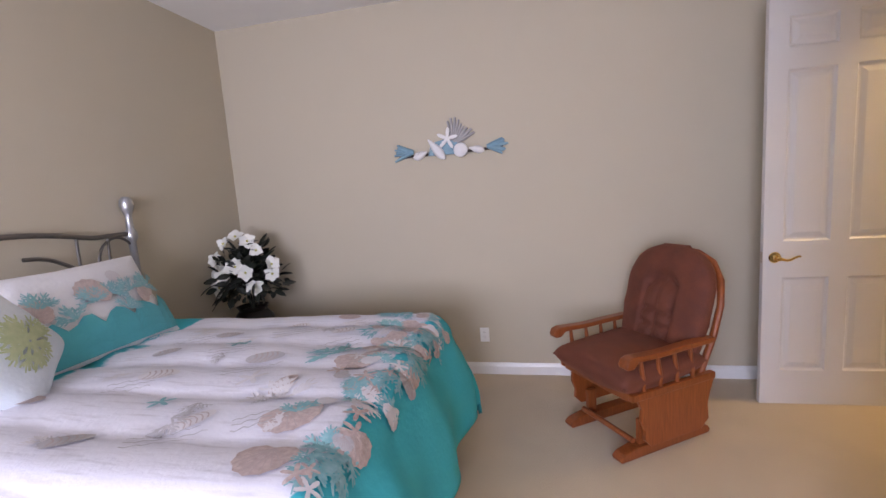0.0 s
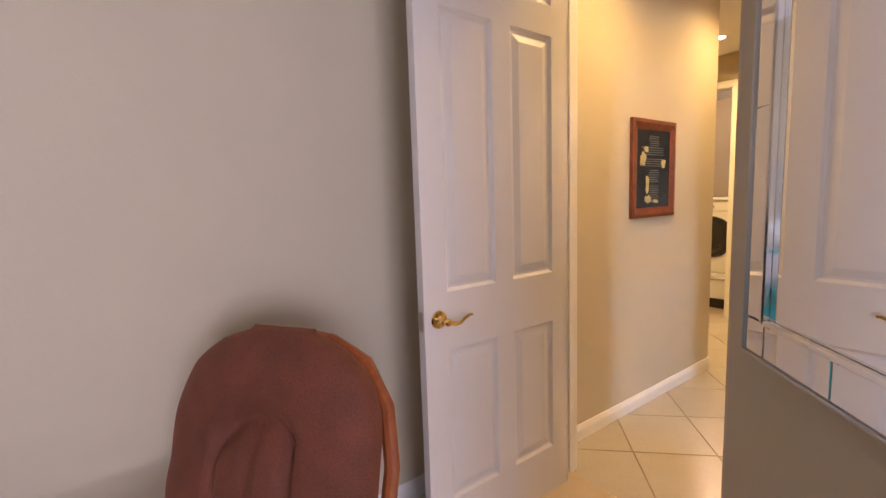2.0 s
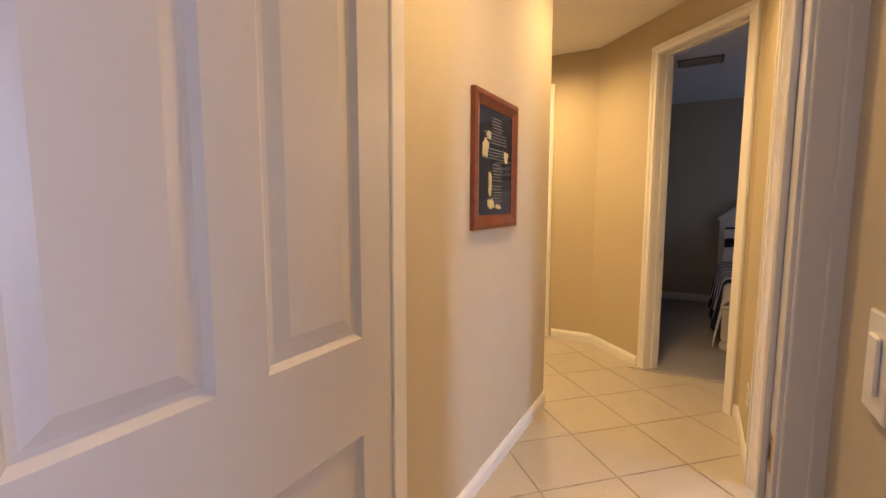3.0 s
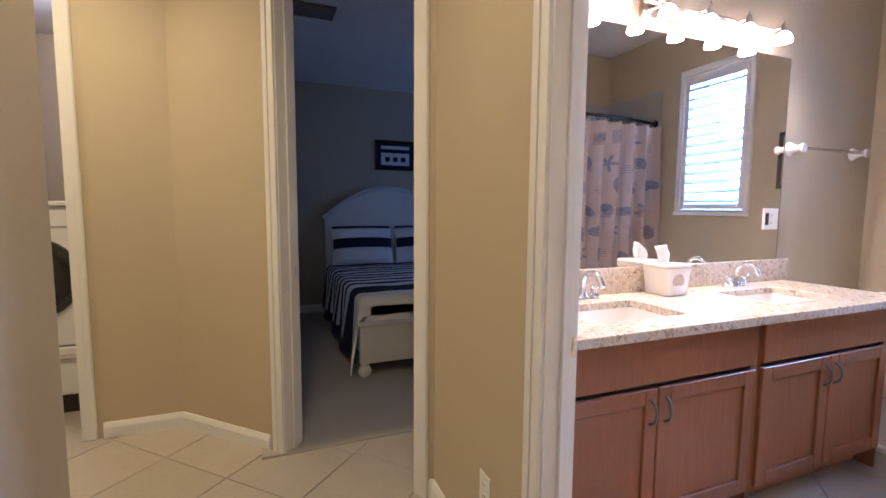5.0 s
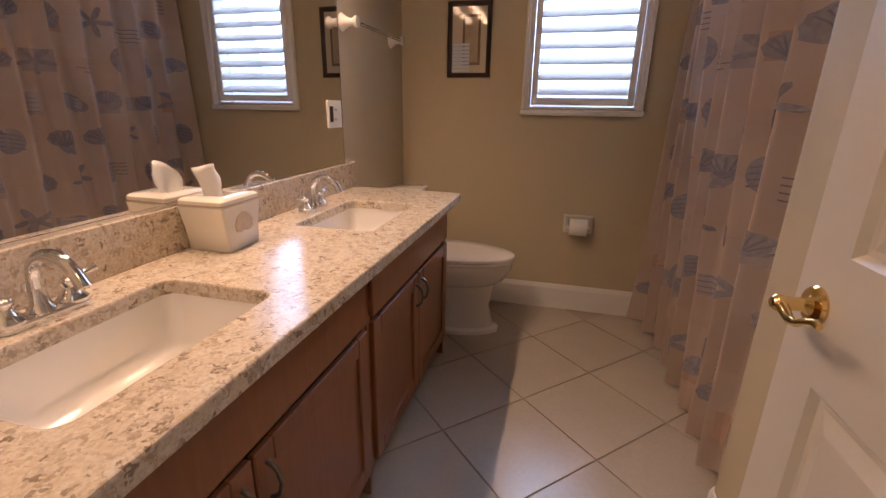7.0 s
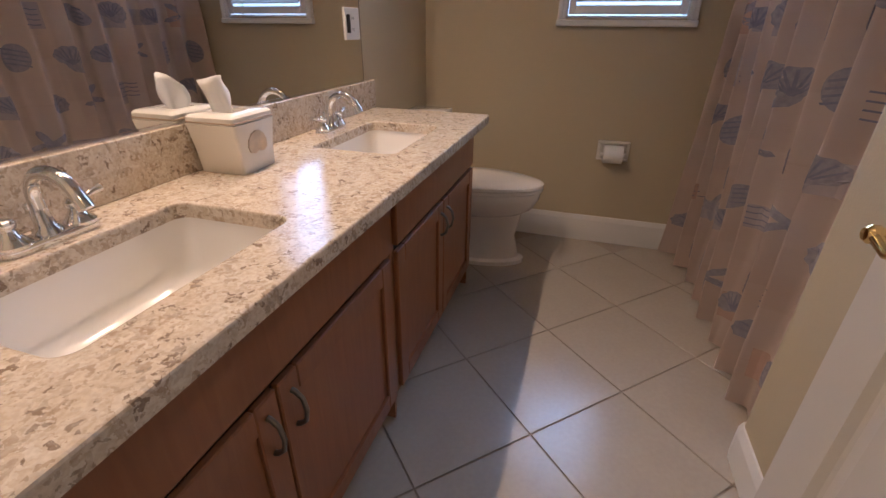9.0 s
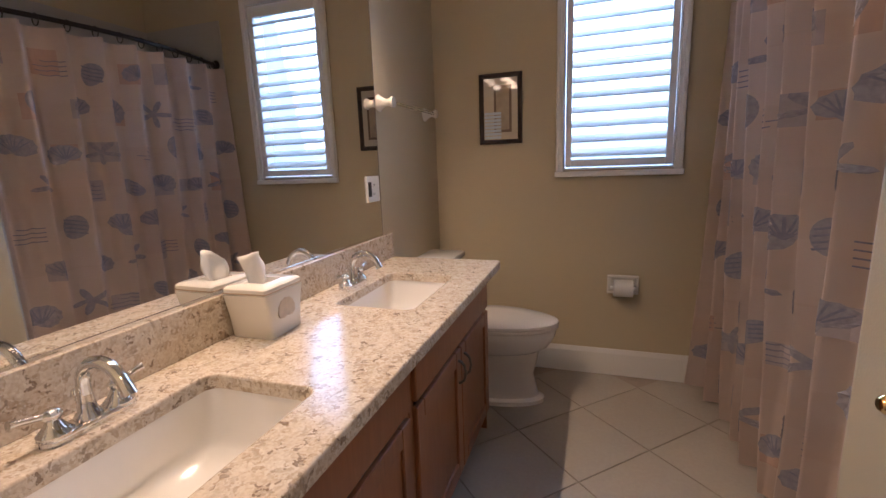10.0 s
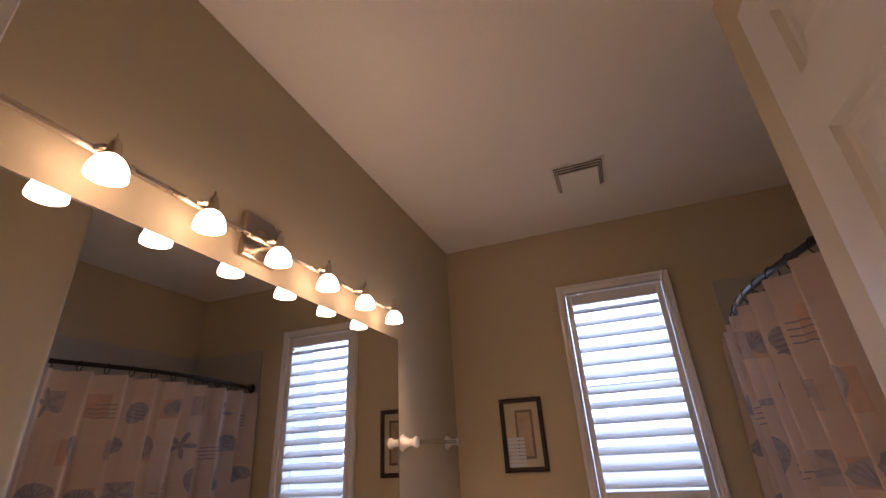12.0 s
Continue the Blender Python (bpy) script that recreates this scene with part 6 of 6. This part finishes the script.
# ---- window with plantation shutter ----
def build_window():
    win = thing("window_1", pose(4.343, BW, 1.836) @ Matrix.Diagonal((1.045, 1, 1.03, 1)), "white plantation shutter window with open tilted louvres", "window", kind="structure")
    L = 0.285
    for x0, x1, z0, z1 in ((-0.32, -L + 0.006, -0.575, 0.628), (L - 0.006, 0.32, -0.575, 0.628), (-L + 0.006, L - 0.006, 0.575, 0.628)):
        part("window_frame", box_mesh(x0, x1, 0, 0.022, z0, z1, 0.004, 2), TRIM, win)
    for x0, x1, z0, z1 in ((-0.318, -0.296, -0.575, 0.626), (0.296, 0.318, -0.575, 0.626), (-0.296, 0.296, 0.604, 0.626)):
        part("frame_bead", box_mesh(x0, x1, 0.022, 0.030, z0, z1, 0.003, 1), TRIM, win)
    part("window_sill", box_mesh(-0.325, 0.325, 0, 0.036, -0.606, -0.576, 0.006, 2), TRIM, win)
    for x0, x1, z0, z1 in ((-L - 0.0, -L + 0.012, -0.57, 0.58), (L - 0.012, L, -0.57, 0.58), (-L + 0.012, L - 0.012, 0.568, 0.58), (-L + 0.012, L - 0.012, -0.57, -0.558)):
        part("reveal", box_mesh(x0, x1, -0.139, 0.0, z0, z1), TRIM, win)
    sx = 0.237
    for x0, x1, z0, z1 in ((-L + 0.015, -sx, -0.552, 0.564), (sx, L - 0.016, -0.552, 0.564), (-sx, sx, 0.498, 0.564), (-sx, sx, -0.552, -0.511)):
        part("shutter_rail", box_mesh(x0, x1, -0.018, 0.010, z0, z1, 0.003, 1), TRIM, win)
    prof = []
    for i in range(12):
        a = 2 * math.pi * i / 12
        prof.append((0.044 * math.cos(a), 0.0055 * math.sin(a)))
    n, step = 13, 0.0777
    bm = bmesh.new()
    m = Matrix(((0, 0, 1, 0), (1, 0, 0, 0), (0, 1, 0, 0), (0, 0, 0, 1)))
    add_prism(bm, prof, -sx + 0.001, sx - 0.001)
    bmesh.ops.recalc_face_normals(bm, faces=bm.faces)
    bmesh.ops.transform(bm, matrix=pose(0, 0, 0, -33, 0, 0) @ m, verts=bm.verts)
    first = part("louvre", bm, TRIM, win)
    first.location = (0, -0.004, -0.474)
    for k in range(1, n):
        o = new("louvre", first.data)
        o.parent = win
        o.location = (0, -0.004, -0.474 + step * k)
    part("pane", box_mesh(-L + 0.012, L - 0.012, -0.118, -0.114, -0.558, 0.568), GLASS, win).visible_shadow = False
    part("meeting_rail", box_mesh(-L + 0.012, L - 0.012, -0.125, -0.10, 0.0, 0.035, 0.003), TRIM, win)


build_window()
back = material("bright_overcast_backdrop", (0.52, 0.76, 1.0), 1.0, vary=0.0, emission=4.5)
structure("backdrop", boxes_mesh((2.6, 6.1, -1.80, -1.78, -0.2, 4.2)), back, "bright hazy daylight beyond the bathroom window", "backdrop")
for name, x0, x1, z0, z1, y in (("window_2", -0.85, 1.45, 0.85, 2.25, -2.47), ("window_3", 7.1, 8.1, 0.9, 2.1, -0.06)):
    w2 = thing(name, pose((x0 + x1) / 2, y, (z0 + z1) / 2), "plain white framed window letting daylight in", "window", kind="structure")
    a, b = (x1 - x0) / 2, (z1 - z0) / 2
    for p, q, c, d in ((-a, -a + 0.05, -b, b), (a - 0.05, a, -b, b), (-a + 0.05, a - 0.05, b - 0.05, b), (-a + 0.05, a - 0.05, -b, -b + 0.05), (-0.02, 0.02, -b + 0.05, b - 0.05)):
        part("window_frame", box_mesh(p, q, -0.03, 0.03, c, d, 0.003), TRIM, w2)
    part("pane", box_mesh(-a + 0.05, a - 0.05, -0.044, -0.040, -b + 0.05, b - 0.05), GLASS, w2).visible_shadow = False


# ---- shower curtain ----
def curtain_point(s, z, lift=0.0):
    """s: metres of cloth along the rod, z: height."""
    q = s / 1.62
    y = BW + 0.03 + 1.45 * q
    drop = 1 - z / 2.03
    amp = 0.046 - 0.008 * drop
    ph = 2 * math.pi * q * 8.5
    end = min(1.0, (1.0 - q) * 6)
    amp *= 0.35 + 0.65 * end
    x = 3.79 + 0.06 * (1 - drop) * math.sin(math.pi * q) + 0.13 * drop * math.exp(-q / 0.09) + amp * (math.sin(ph + 0.5 * math.sin(3 * q + 1)) - 0.22 * math.cos(2 * ph + math.sin(3 * q + 1))) + 0.012 * math.sin(2.3 * ph + 4 * drop) * (0.3 + drop)
    y = min(1.327, y + 0.018 * q + 0.014 * math.cos(ph * 1.0) * (0.5 + drop))
    x += 0.006 * noise.noise(Vector((s * 3, z * 3, 2.0)))
    return Vector((x + lift - 3.85, y - 0.66, z))


def curtain_material():
    m = material("curtain_patchwork", (0.55, 0.42, 0.35), 0.8, vary=0.05)
    nodes, links = m.node_tree.nodes, m.node_tree.links
    bsdf = nodes["Principled BSDF"]
    coord = nodes.new("ShaderNodeTexCoord")
    sep = nodes.new("ShaderNodeSeparateXYZ")
    links.new(coord.outputs["Object"], sep.inputs["Vector"])
    comb = nodes.new("ShaderNodeCombineXYZ")
    links.new(sep.outputs["Y"], comb.inputs["X"])
    links.new(sep.outputs["Z"], comb.inputs["Y"])
    brick = nodes.new("ShaderNodeTexBrick")
    brick.offset, brick.squash, brick.squash_frequency = 0.37, 1.6, 3
    for k, v in (("Scale", 1.0), ("Mortar Size", 0.004), ("Mortar Smooth", 0.3), ("Bias", 0.0), ("Brick Width", 0.27), ("Row Height", 0.21)):
        brick.inputs[k].default_value = v
    brick.inputs["Color1"].default_value = (0.66, 0.53, 0.46, 1)
    brick.inputs["Color2"].default_value = (0.57, 0.43, 0.35, 1)
    brick.inputs["Mortar"].default_value = (0.60, 0.46, 0.38, 1)
    links.new(comb.outputs["Vector"], brick.inputs["Vector"])
    tex = nodes.new("ShaderNodeTexNoise")
    tex.inputs["Scale"].default_value, tex.inputs["Detail"].default_value = 7, 7
    links.new(comb.outputs["Vector"], tex.inputs["Vector"])
    mix = nodes.new("ShaderNodeMix")
    mix.data_type = "RGBA"
    mix.inputs["B"].default_value = (0.66, 0.56, 0.51, 1)
    links.new(tex.outputs["Fac"], mix.inputs["Factor"])
    links.new(brick.outputs["Color"], mix.inputs["A"])
    links.new(mix.outputs["Result"], bsdf.inputs["Base Color"])
    trans = nodes.new("ShaderNodeBsdfTranslucent")
    links.new(mix.outputs["Result"], trans.inputs["Color"])
    blend = nodes.new("ShaderNodeMixShader")
    blend.inputs["Fac"].default_value = 0.38
    links.new(bsdf.outputs["BSDF"], blend.inputs[1])
    links.new(trans.outputs["BSDF"], blend.inputs[2])
    links.new(blend.outputs["Shader"], nodes["Material Output"].inputs["Surface"])
    return m


BLUE_INK = material("curtain_ink_blue", (0.27, 0.28, 0.38), 0.85, vary=0.4, scale=55, tint=(0.47, 0.44, 0.49))
BLUE_PATCH = material("curtain_patch_blue", (0.43, 0.38, 0.41), 0.8, vary=0.2, scale=30)
INK = material("curtain_ink_dark", (0.22, 0.22, 0.30), 0.85, vary=0.4, scale=60)
ROSE = material("curtain_patch_rose", (0.54, 0.37, 0.30), 0.8, vary=0.12, scale=25)


def build_curtain():
    bm = bmesh.new()
    ns, nz = 190, 44
    rows = [[bm.verts.new(curtain_point(1.62 * i / ns, 0.02 + 2.01 * j / nz)) for j in range(nz + 1)] for i in range(ns + 1)]
    for a, b in zip(rows, rows[1:]):
        for j in range(nz):
            bm.faces.new((a[j], b[j], b[j + 1], a[j + 1]))
    root = part("shower_curtain", bm, curtain_material(), smooth=True)
    root.location = (3.85, 0.66, 0)
    tagged(root, "beige shower curtain printed with blue seashells and starfish", "curtain")
    rng = random.Random(12)
    lift = 0.004

    def rect(s, z, w, h, mat, name="printed_patch"):
        bm = bmesh.new()
        n, k = max(2, int(w / 0.012)), 3
        g = [[bm.verts.new(curtain_point(min(1.618, max(0.002, s - w / 2 + w * i / n)), z - h / 2 + h * j / k, lift - 0.0015)) for j in range(k + 1)] for i in range(n + 1)]
        for a, b in zip(g, g[1:]):
            for j in range(k):
                bm.faces.new((a[j], b[j], b[j + 1], a[j + 1]))
        part(name, bm, mat, root)
    spots = []
    for r in range(9):
        for c in range(7):
            s = 0.12 + 0.23 * c + (0.11 if r % 2 else 0) + rng.uniform(-0.03, 0.03)
            z = 0.22 + 0.205 * r + rng.uniform(-0.03, 0.03)
            if 0.08 < s < 1.54 and z < 1.95:
                spots.append((s, z))
    for i, (s, z) in enumerate(spots):
        if rng.random() < 0.55:
            rect(s + rng.uniform(-0.03, 0.05), z + rng.uniform(-0.03, 0.03), rng.uniform(0.07, 0.11), rng.uniform(0.08, 0.13), rng.choice((BLUE_PATCH, BLUE_PATCH, ROSE)))
        kind, size = i * 7 % 5, rng.uniform(0.052, 0.070)
        if kind in (0, 3):
            bm = bmesh.new()
            add_patch(bm, scallop_outline(), curtain_point, s, z, size, rng.uniform(-50, 50), lift, 4)
            sh = part("printed_shell", bm, BLUE_INK, root)
            bm = bmesh.new()
            for k in range(-3, 4):
                a = math.pi / 2 + k * 0.33
                add_stroke(bm, [(s + q * size * math.cos(a), z - 0.3 * size * (1 - q) + q * size * math.sin(a)) for q in (0, 0.3, 0.6, 0.9)], curtain_point, size * 0.09, lift + 0.0015, 0.8)
            part("printed_ribs", bm, INK, sh)
        elif kind == 1:
            bm = bmesh.new()
            add_patch(bm, star_outline(), curtain_point, s, z, size * 1.25, rng.uniform(0, 70), lift, 4)
            part("printed_starfish", bm, BLUE_INK, root)
        elif kind == 2:
            bm = bmesh.new()
            add_patch(bm, oval_outline(0.6), curtain_point, s, z, size, rng.uniform(40, 110), lift, 4)
            sh = part("printed_conch", bm, BLUE_INK, root)
            bm = bmesh.new()
            for k in range(4):
                zz = z - size * 0.5 + size * 0.33 * k
                add_stroke(bm, [(s - size * 0.5, zz - 0.008), (s, zz + 0.004), (s + size * 0.5, zz + 0.012)], curtain_point, 0.007, lift + 0.0015, 0.9)
            part("printed_stripes", bm, INK, sh)
        else:
            bm = bmesh.new()
            for k in range(4):
                w = rng.uniform(0.07, 0.12)
                add_stroke(bm, [(min(1.6, s - 0.05 + w * q), z + 0.03 - 0.022 * k + 0.003 * math.sin(q * 20)) for q in (0, 0.2, 0.4, 0.6, 0.8, 1.0)], curtain_point, 0.005, lift, 0.8)
            part("printed_script", bm, INK, root)
    rod = thing("shower_rod", pose(3.85, 0.66, 2.075), "curved oil-rubbed bronze shower curtain rod", "curtain rod")
    pts = [(-0.115 + 0.13 * math.sin(math.pi * q), -0.82 + 1.485 * q, 0) for q in [k / 24 for k in range(25)]]
    soften(part("rod", tube_mesh(pts, 0.0125, 12), BRONZE, rod))
    for y, s in ((-0.824, 1), (0.669, -1)):
        soften(part("flange", lathe_mesh([(0, 0), (0.036, 0), (0.038, 0.008), (0.030, 0.018), (0.018, 0.026), (0.016, 0.04), (0, 0.04)], 22, pose(-0.115, y, 0, -90 * s, 0, 0)), BRONZE, rod))
    for k in range(12):
        q = (k + 0.5) / 12
        c = Vector((-0.115 + 0.13 * math.sin(math.pi * q), -0.82 + 1.485 * q, -0.014))
        ring = [c + Vector((0.022 * math.cos(2 * math.pi * i / 14), 0, 0.028 * math.sin(2 * math.pi * i / 14))) for i in range(14)]
        part("ring", tube_mesh(ring, 0.0028, 6, True), BRONZE, rod)


build_curtain()

# ---- bathtub behind the curtain ----
tub = thing("bathtub", pose(3.42, 0.584, 0.0), "white bathtub in the alcove behind the curtain", "bathtub")
bm = bmesh.new()
rings = []
for q, z in ((1.0, 0.0), (1.0, 0.43), (0.99, 0.44), (0.86, 0.44), (0.83, 0.42), (0.74, 0.12), (0.60, 0.08), (0.1, 0.075)):
    k = 0.31 * q if q > 0.9 else 0.31 * q - 0.01
    rings.append([bm.verts.new((x, y, z)) for x, y in rounded_rect(-k, k, -0.730 * q, 0.730 * q, 0.012 if q > 0.9 else 0.10 * q, 5)])
for a, b in zip(rings, rings[1:]):
    n = len(a)
    for i in range(n):
        bm.faces.new((a[i], a[(i + 1) % n], b[(i + 1) % n], b[i]))
bm.faces.new(rings[-1])
bmesh.ops.recalc_face_normals(bm, faces=bm.faces)
soften(part("shell", bm, PORCELAIN, tub), 40)


# ---- toilet ----
def ring_loft(rings_spec, steps=28):
    """Stacked egg-shaped rings: (z, centre x, half length front, half length back, half width)."""
    bm = bmesh.new()
    rings = []
    for z, cx, f, b, w in rings_spec:
        ring = []
        for i in range(steps):
            a = 2 * math.pi * i / steps
            c = math.cos(a)
            ring.append(bm.verts.new((cx + (f if c < 0 else b) * c, w * math.sin(a) * (1 - 0.10 * max(0, -c)), z * 0.985)))
        rings.append(ring)
    for a, b in zip(rings, rings[1:]):
        for i in range(steps):
            bm.faces.new((a[i], a[(i + 1) % steps], b[(i + 1) % steps], b[i]))
    bm.faces.new(rings[0][::-1])
    bm.faces.new(rings[-1])
    bmesh.ops.recalc_face_normals(bm, faces=bm.faces)
    return bm


def build_toilet():
    root = thing("toilet", pose(5.002, 0.255, 0), "white two-piece toilet with a closed lid beside the vanity", "toilet")
    soften(part("base", ring_loft([(0.0, -0.01, 0.30, 0.25, 0.135), (0.022, -0.01, 0.30, 0.25, 0.135), (0.034, -0.01, 0.27, 0.24, 0.115), (0.16, -0.01, 0.24, 0.23, 0.10), (0.24, -0.01, 0.26, 0.24, 0.115), (0.30, -0.01, 0.27, 0.26, 0.135)]), PORCELAIN, root), 50)
    soften(part("bowl", ring_loft([(0.28, 0.0, 0.25, 0.24, 0.12), (0.33, -0.02, 0.31, 0.25, 0.165), (0.39, -0.03, 0.335, 0.24, 0.185), (0.425, -0.03, 0.34, 0.24, 0.19), (0.435, -0.03, 0.33, 0.24, 0.185)]), PORCELAIN, root), 50)
    soften(part("seat", ring_loft([(0.436, -0.03, 0.345, 0.22, 0.190), (0.440, -0.03, 0.352, 0.225, 0.194), (0.452, -0.03, 0.352, 0.225, 0.194), (0.456, -0.03, 0.345, 0.22, 0.19)]), PORCELAIN, root), 50)
    soften(part("lid", ring_loft([(0.458, -0.03, 0.345, 0.22, 0.190), (0.462, -0.03, 0.354, 0.226, 0.195), (0.476, -0.03, 0.352, 0.225, 0.193), (0.484, -0.03, 0.33, 0.215, 0.175), (0.488, -0.03, 0.2, 0.15, 0.1)]), PORCELAIN, root), 50)
    for y in (-0.075, 0.075):
        part("hinge", box_mesh(0.185, 0.215, y - 0.02, y + 0.02, 0.46, 0.505, 0.006, 2), PORCELAIN, root)
    soften(part("tank", box_mesh(0.205, 0.410, -0.215, 0.215, 0.40, 0.755, 0.02, 3), PORCELAIN, root))
    soften(part("tank_lid", box_mesh(0.190, 0.416, -0.228, 0.228, 0.757, 0.795, 0.010, 3), PORCELAIN, root))
    part("flush_lever", tube_mesh([(0.20, -0.16, 0.70), (0.185, -0.16, 0.70), (0.183, -0.11, 0.695), (0.183, -0.09, 0.692)], 0.006, 8), CHROME, root, "chrome flush lever")
    for y in (-0.10, 0.10):
        soften(part("bolt_cap", lathe_mesh([(0, 0.022), (0.012, 0.016), (0.015, 0)], 12, Matrix.Translation((0.05, y * 1.12, 0.02))), PORCELAIN, root))


build_toilet()


# ---- small fittings ----
def build_fittings():
    holder = thing("paper_holder", pose(4.286, BW, 0.577), "cream ceramic toilet paper holder with a white roll", "paper holder")
    for x0, x1, z0, z1 in ((-0.087, 0.087, 0.04, 0.056), (-0.087, 0.087, -0.056, -0.042), (-0.087, -0.068, -0.042, 0.04), (0.068, 0.087, -0.042, 0.04)):
        part("rim", box_mesh(x0, x1, 0, 0.022, z0, z1, 0.004, 2), CERAMIC, holder)
    part("niche", box_mesh(-0.0685, 0.0685, 0.0005, 0.004, -0.0425, 0.0405), CERAMIC, holder)
    paper = material("paper_roll", (0.82, 0.81, 0.78), 0.9, vary=0.03, scale=30)
    soften(part("paper_roll", lathe_mesh([(0.020, -0.052), (0.048, -0.052), (0.050, -0.050), (0.050, 0.050), (0.048, 0.052), (0.020, 0.052), (0.020, -0.052)], 28, pose(0, 0.052, -0.012, 0, 90, 0)), paper, holder, "white paper roll"))
    soften(part("spindle", tube_mesh([(-0.069, 0.052, -0.012), (0.069, 0.052, -0.012)], 0.010, 10), PLASTIC, holder))
    bar = thing("towel_bar", pose(5.42, 0.33, 1.60), "clear towel bar on two cream ceramic posts", "towel bar")
    for y in (-0.30, 0.295):
        soften(part("post", lathe_mesh([(0, 0), (0.038, 0), (0.040, 0.006), (0.030, 0.016), (0.019, 0.035), (0.016, 0.05), (0.020, 0.062), (0.026, 0.070), (0.024, 0.080), (0, 0.084)], 4 * 6, pose(0, y, 0, 0, -90, 0)), CERAMIC, bar, "flared ceramic post"), 30)
    part("bar", tube_mesh([(-0.068, -0.30, 0), (-0.068, 0.295, 0)], 0.008, 10), GLASS, bar, "clear acrylic bar")
    wall_plate("outlet", pose(5.4125, 0.752, 1.212, 0, 0, -90) @ pose(0, 0, 0, 0, 180, 0), "white double wall plate set in the edge of the vanity mirror", "outlet", 2)
    art = thing("framed_picture", pose(5.0015, BW, 1.622, 0, 0, 180), "small espresso-framed print behind glass on the bathroom wall", "picture")
    picture_frame(art, 0.257, 0.407, 0.027, 0.018, DARK_WOOD)
    matb = material("mat_board_cream", (0.50, 0.44, 0.34), 0.6, vary=0.03, coat=1.0)
    part("mat_board", box_mesh(-0.107, 0.107, -0.009, -0.001, -0.182, 0.182), matb, art)
    inner = material("print_umber", (0.12, 0.075, 0.045), 0.5, vary=0.35, scale=25, coat=1.0)
    part("inner_mat", box_mesh(-0.040, 0.066, -0.0102, -0.0092, -0.135, 0.135), inner, art)
    part("print", box_mesh(-0.026, 0.052, -0.0114, -0.0104, -0.120, 0.120), material("print_sand", (0.36, 0.29, 0.20), 0.5, vary=0.5, scale=18, coat=1.0), art)
    # shuttered window's reflection in the glass, painted as pale stripes over the print
    pale = material("reflection_pale_blue", (0.50, 0.60, 0.72), 0.5, vary=0.1, scale=20, coat=1.0)
    for k in range(8):
        part("reflection_stripe", box_mesh(-0.098, 0.004, -0.0126, -0.0116, -0.172 + 0.020 * k, -0.157 + 0.020 * k), pale, art, "pale blue stripe painted as a shutter reflection in the glass")
    fan = thing("exhaust_fan", pose(4.40, 0.49, 2.885), "square white ceiling exhaust fan cover", "fan cover")
    grey = material("fan_slot_grey", (0.16, 0.13, 0.11), 0.7, vary=0.2)
    bm = bmesh.new()
    rings = [[bm.verts.new((sx * a, sy * a, z)) for sx, sy in ((-1, -1), (1, -1), (1, 1), (-1, 1))] for a, z in ((0.124, 0.0), (0.124, -0.006), (0.098, -0.034))]
    for lo, hi in zip(rings, rings[1:]):
        for k in range(4):
            bm.faces.new((lo[k], lo[(k + 1) % 4], hi[(k + 1) % 4], hi[k]))
    bm.faces.new(rings[0])
    bm.faces.new(rings[2][::-1])
    bmesh.ops.recalc_face_normals(bm, faces=bm.faces)
    part("grille_skirt", bm, grey, fan, "dark slotted sloping skirt")
    for k in range(4):
        for i in range(2):
            a = 0.117 - 0.009 * i
            z = -0.0135 - 0.0097 * i
            part("grille_slat", box_mesh(-a, a, -a - 0.003, -a + 0.004, z - 0.0012, z + 0.0012, m=Matrix.Rotation(math.pi / 2 * k, 4, "Z")), PLASTIC, fan)
    for x0, x1, y0, y1 in ((-0.14, 0.14, -0.14, -0.12), (-0.14, 0.14, 0.12, 0.14), (-0.14, -0.12, -0.12, 0.12), (0.12, 0.14, -0.12, 0.12)):
        part("flange", box_mesh(x0, x1, y0, y1, -0.006, 0, 0.002), PLASTIC, fan)
    part("cover", box_mesh(-0.102, 0.102, -0.102, 0.102, -0.040, -0.033, 0.003, 2), PLASTIC, fan)


build_fittings()

# ---- floor tiles, laid on the diagonal ----
H = 0.298
bm = bmesh.new()
s = H - 0.0035
low = [bm.verts.new((x, y, -0.004)) for x, y in ((s, 0), (0, s), (-s, 0), (0, -s))]
mid = [bm.verts.new((x, y, -0.0016)) for x, y in ((s, 0), (0, s), (-s, 0), (0, -s))]
q = s - 0.0025
high = [bm.verts.new((x, y, 0.0)) for x, y in ((q, 0), (0, q), (-q, 0), (0, -q))]
bm.faces.new(high)
for a, b in ((low, mid), (mid, high)):
    for i in range(4):
        bm.faces.new((a[i], a[(i + 1) % 4], b[(i + 1) % 4], b[i]))
tile_data = bpy.data.meshes.new("tile")
bm.to_mesh(tile_data)
bm.free()
tile_data.materials.append(TILE)
floor_ob = bpy.data.objects["floor"]
for i in range(-12, 14):
    for j in range(-5, 20):
        if (i + j) % 2 == 0:
            continue
        x, y = 4.489 + i * H, 0.872 + j * H
        bath = 3.5 < x < 5.7 and -0.25 < y < 2.85
        hall = 3.0 < x < 6.35 and 2.45 < y < 4.1 and y > x - 3.45
        branch = 4.95 < x < 6.85 and 3.7 < y < 6.3
        if bath or hall or branch:
            t = new("tile", tile_data)
            t.parent = floor_ob
            t.location = (x, y, 0)
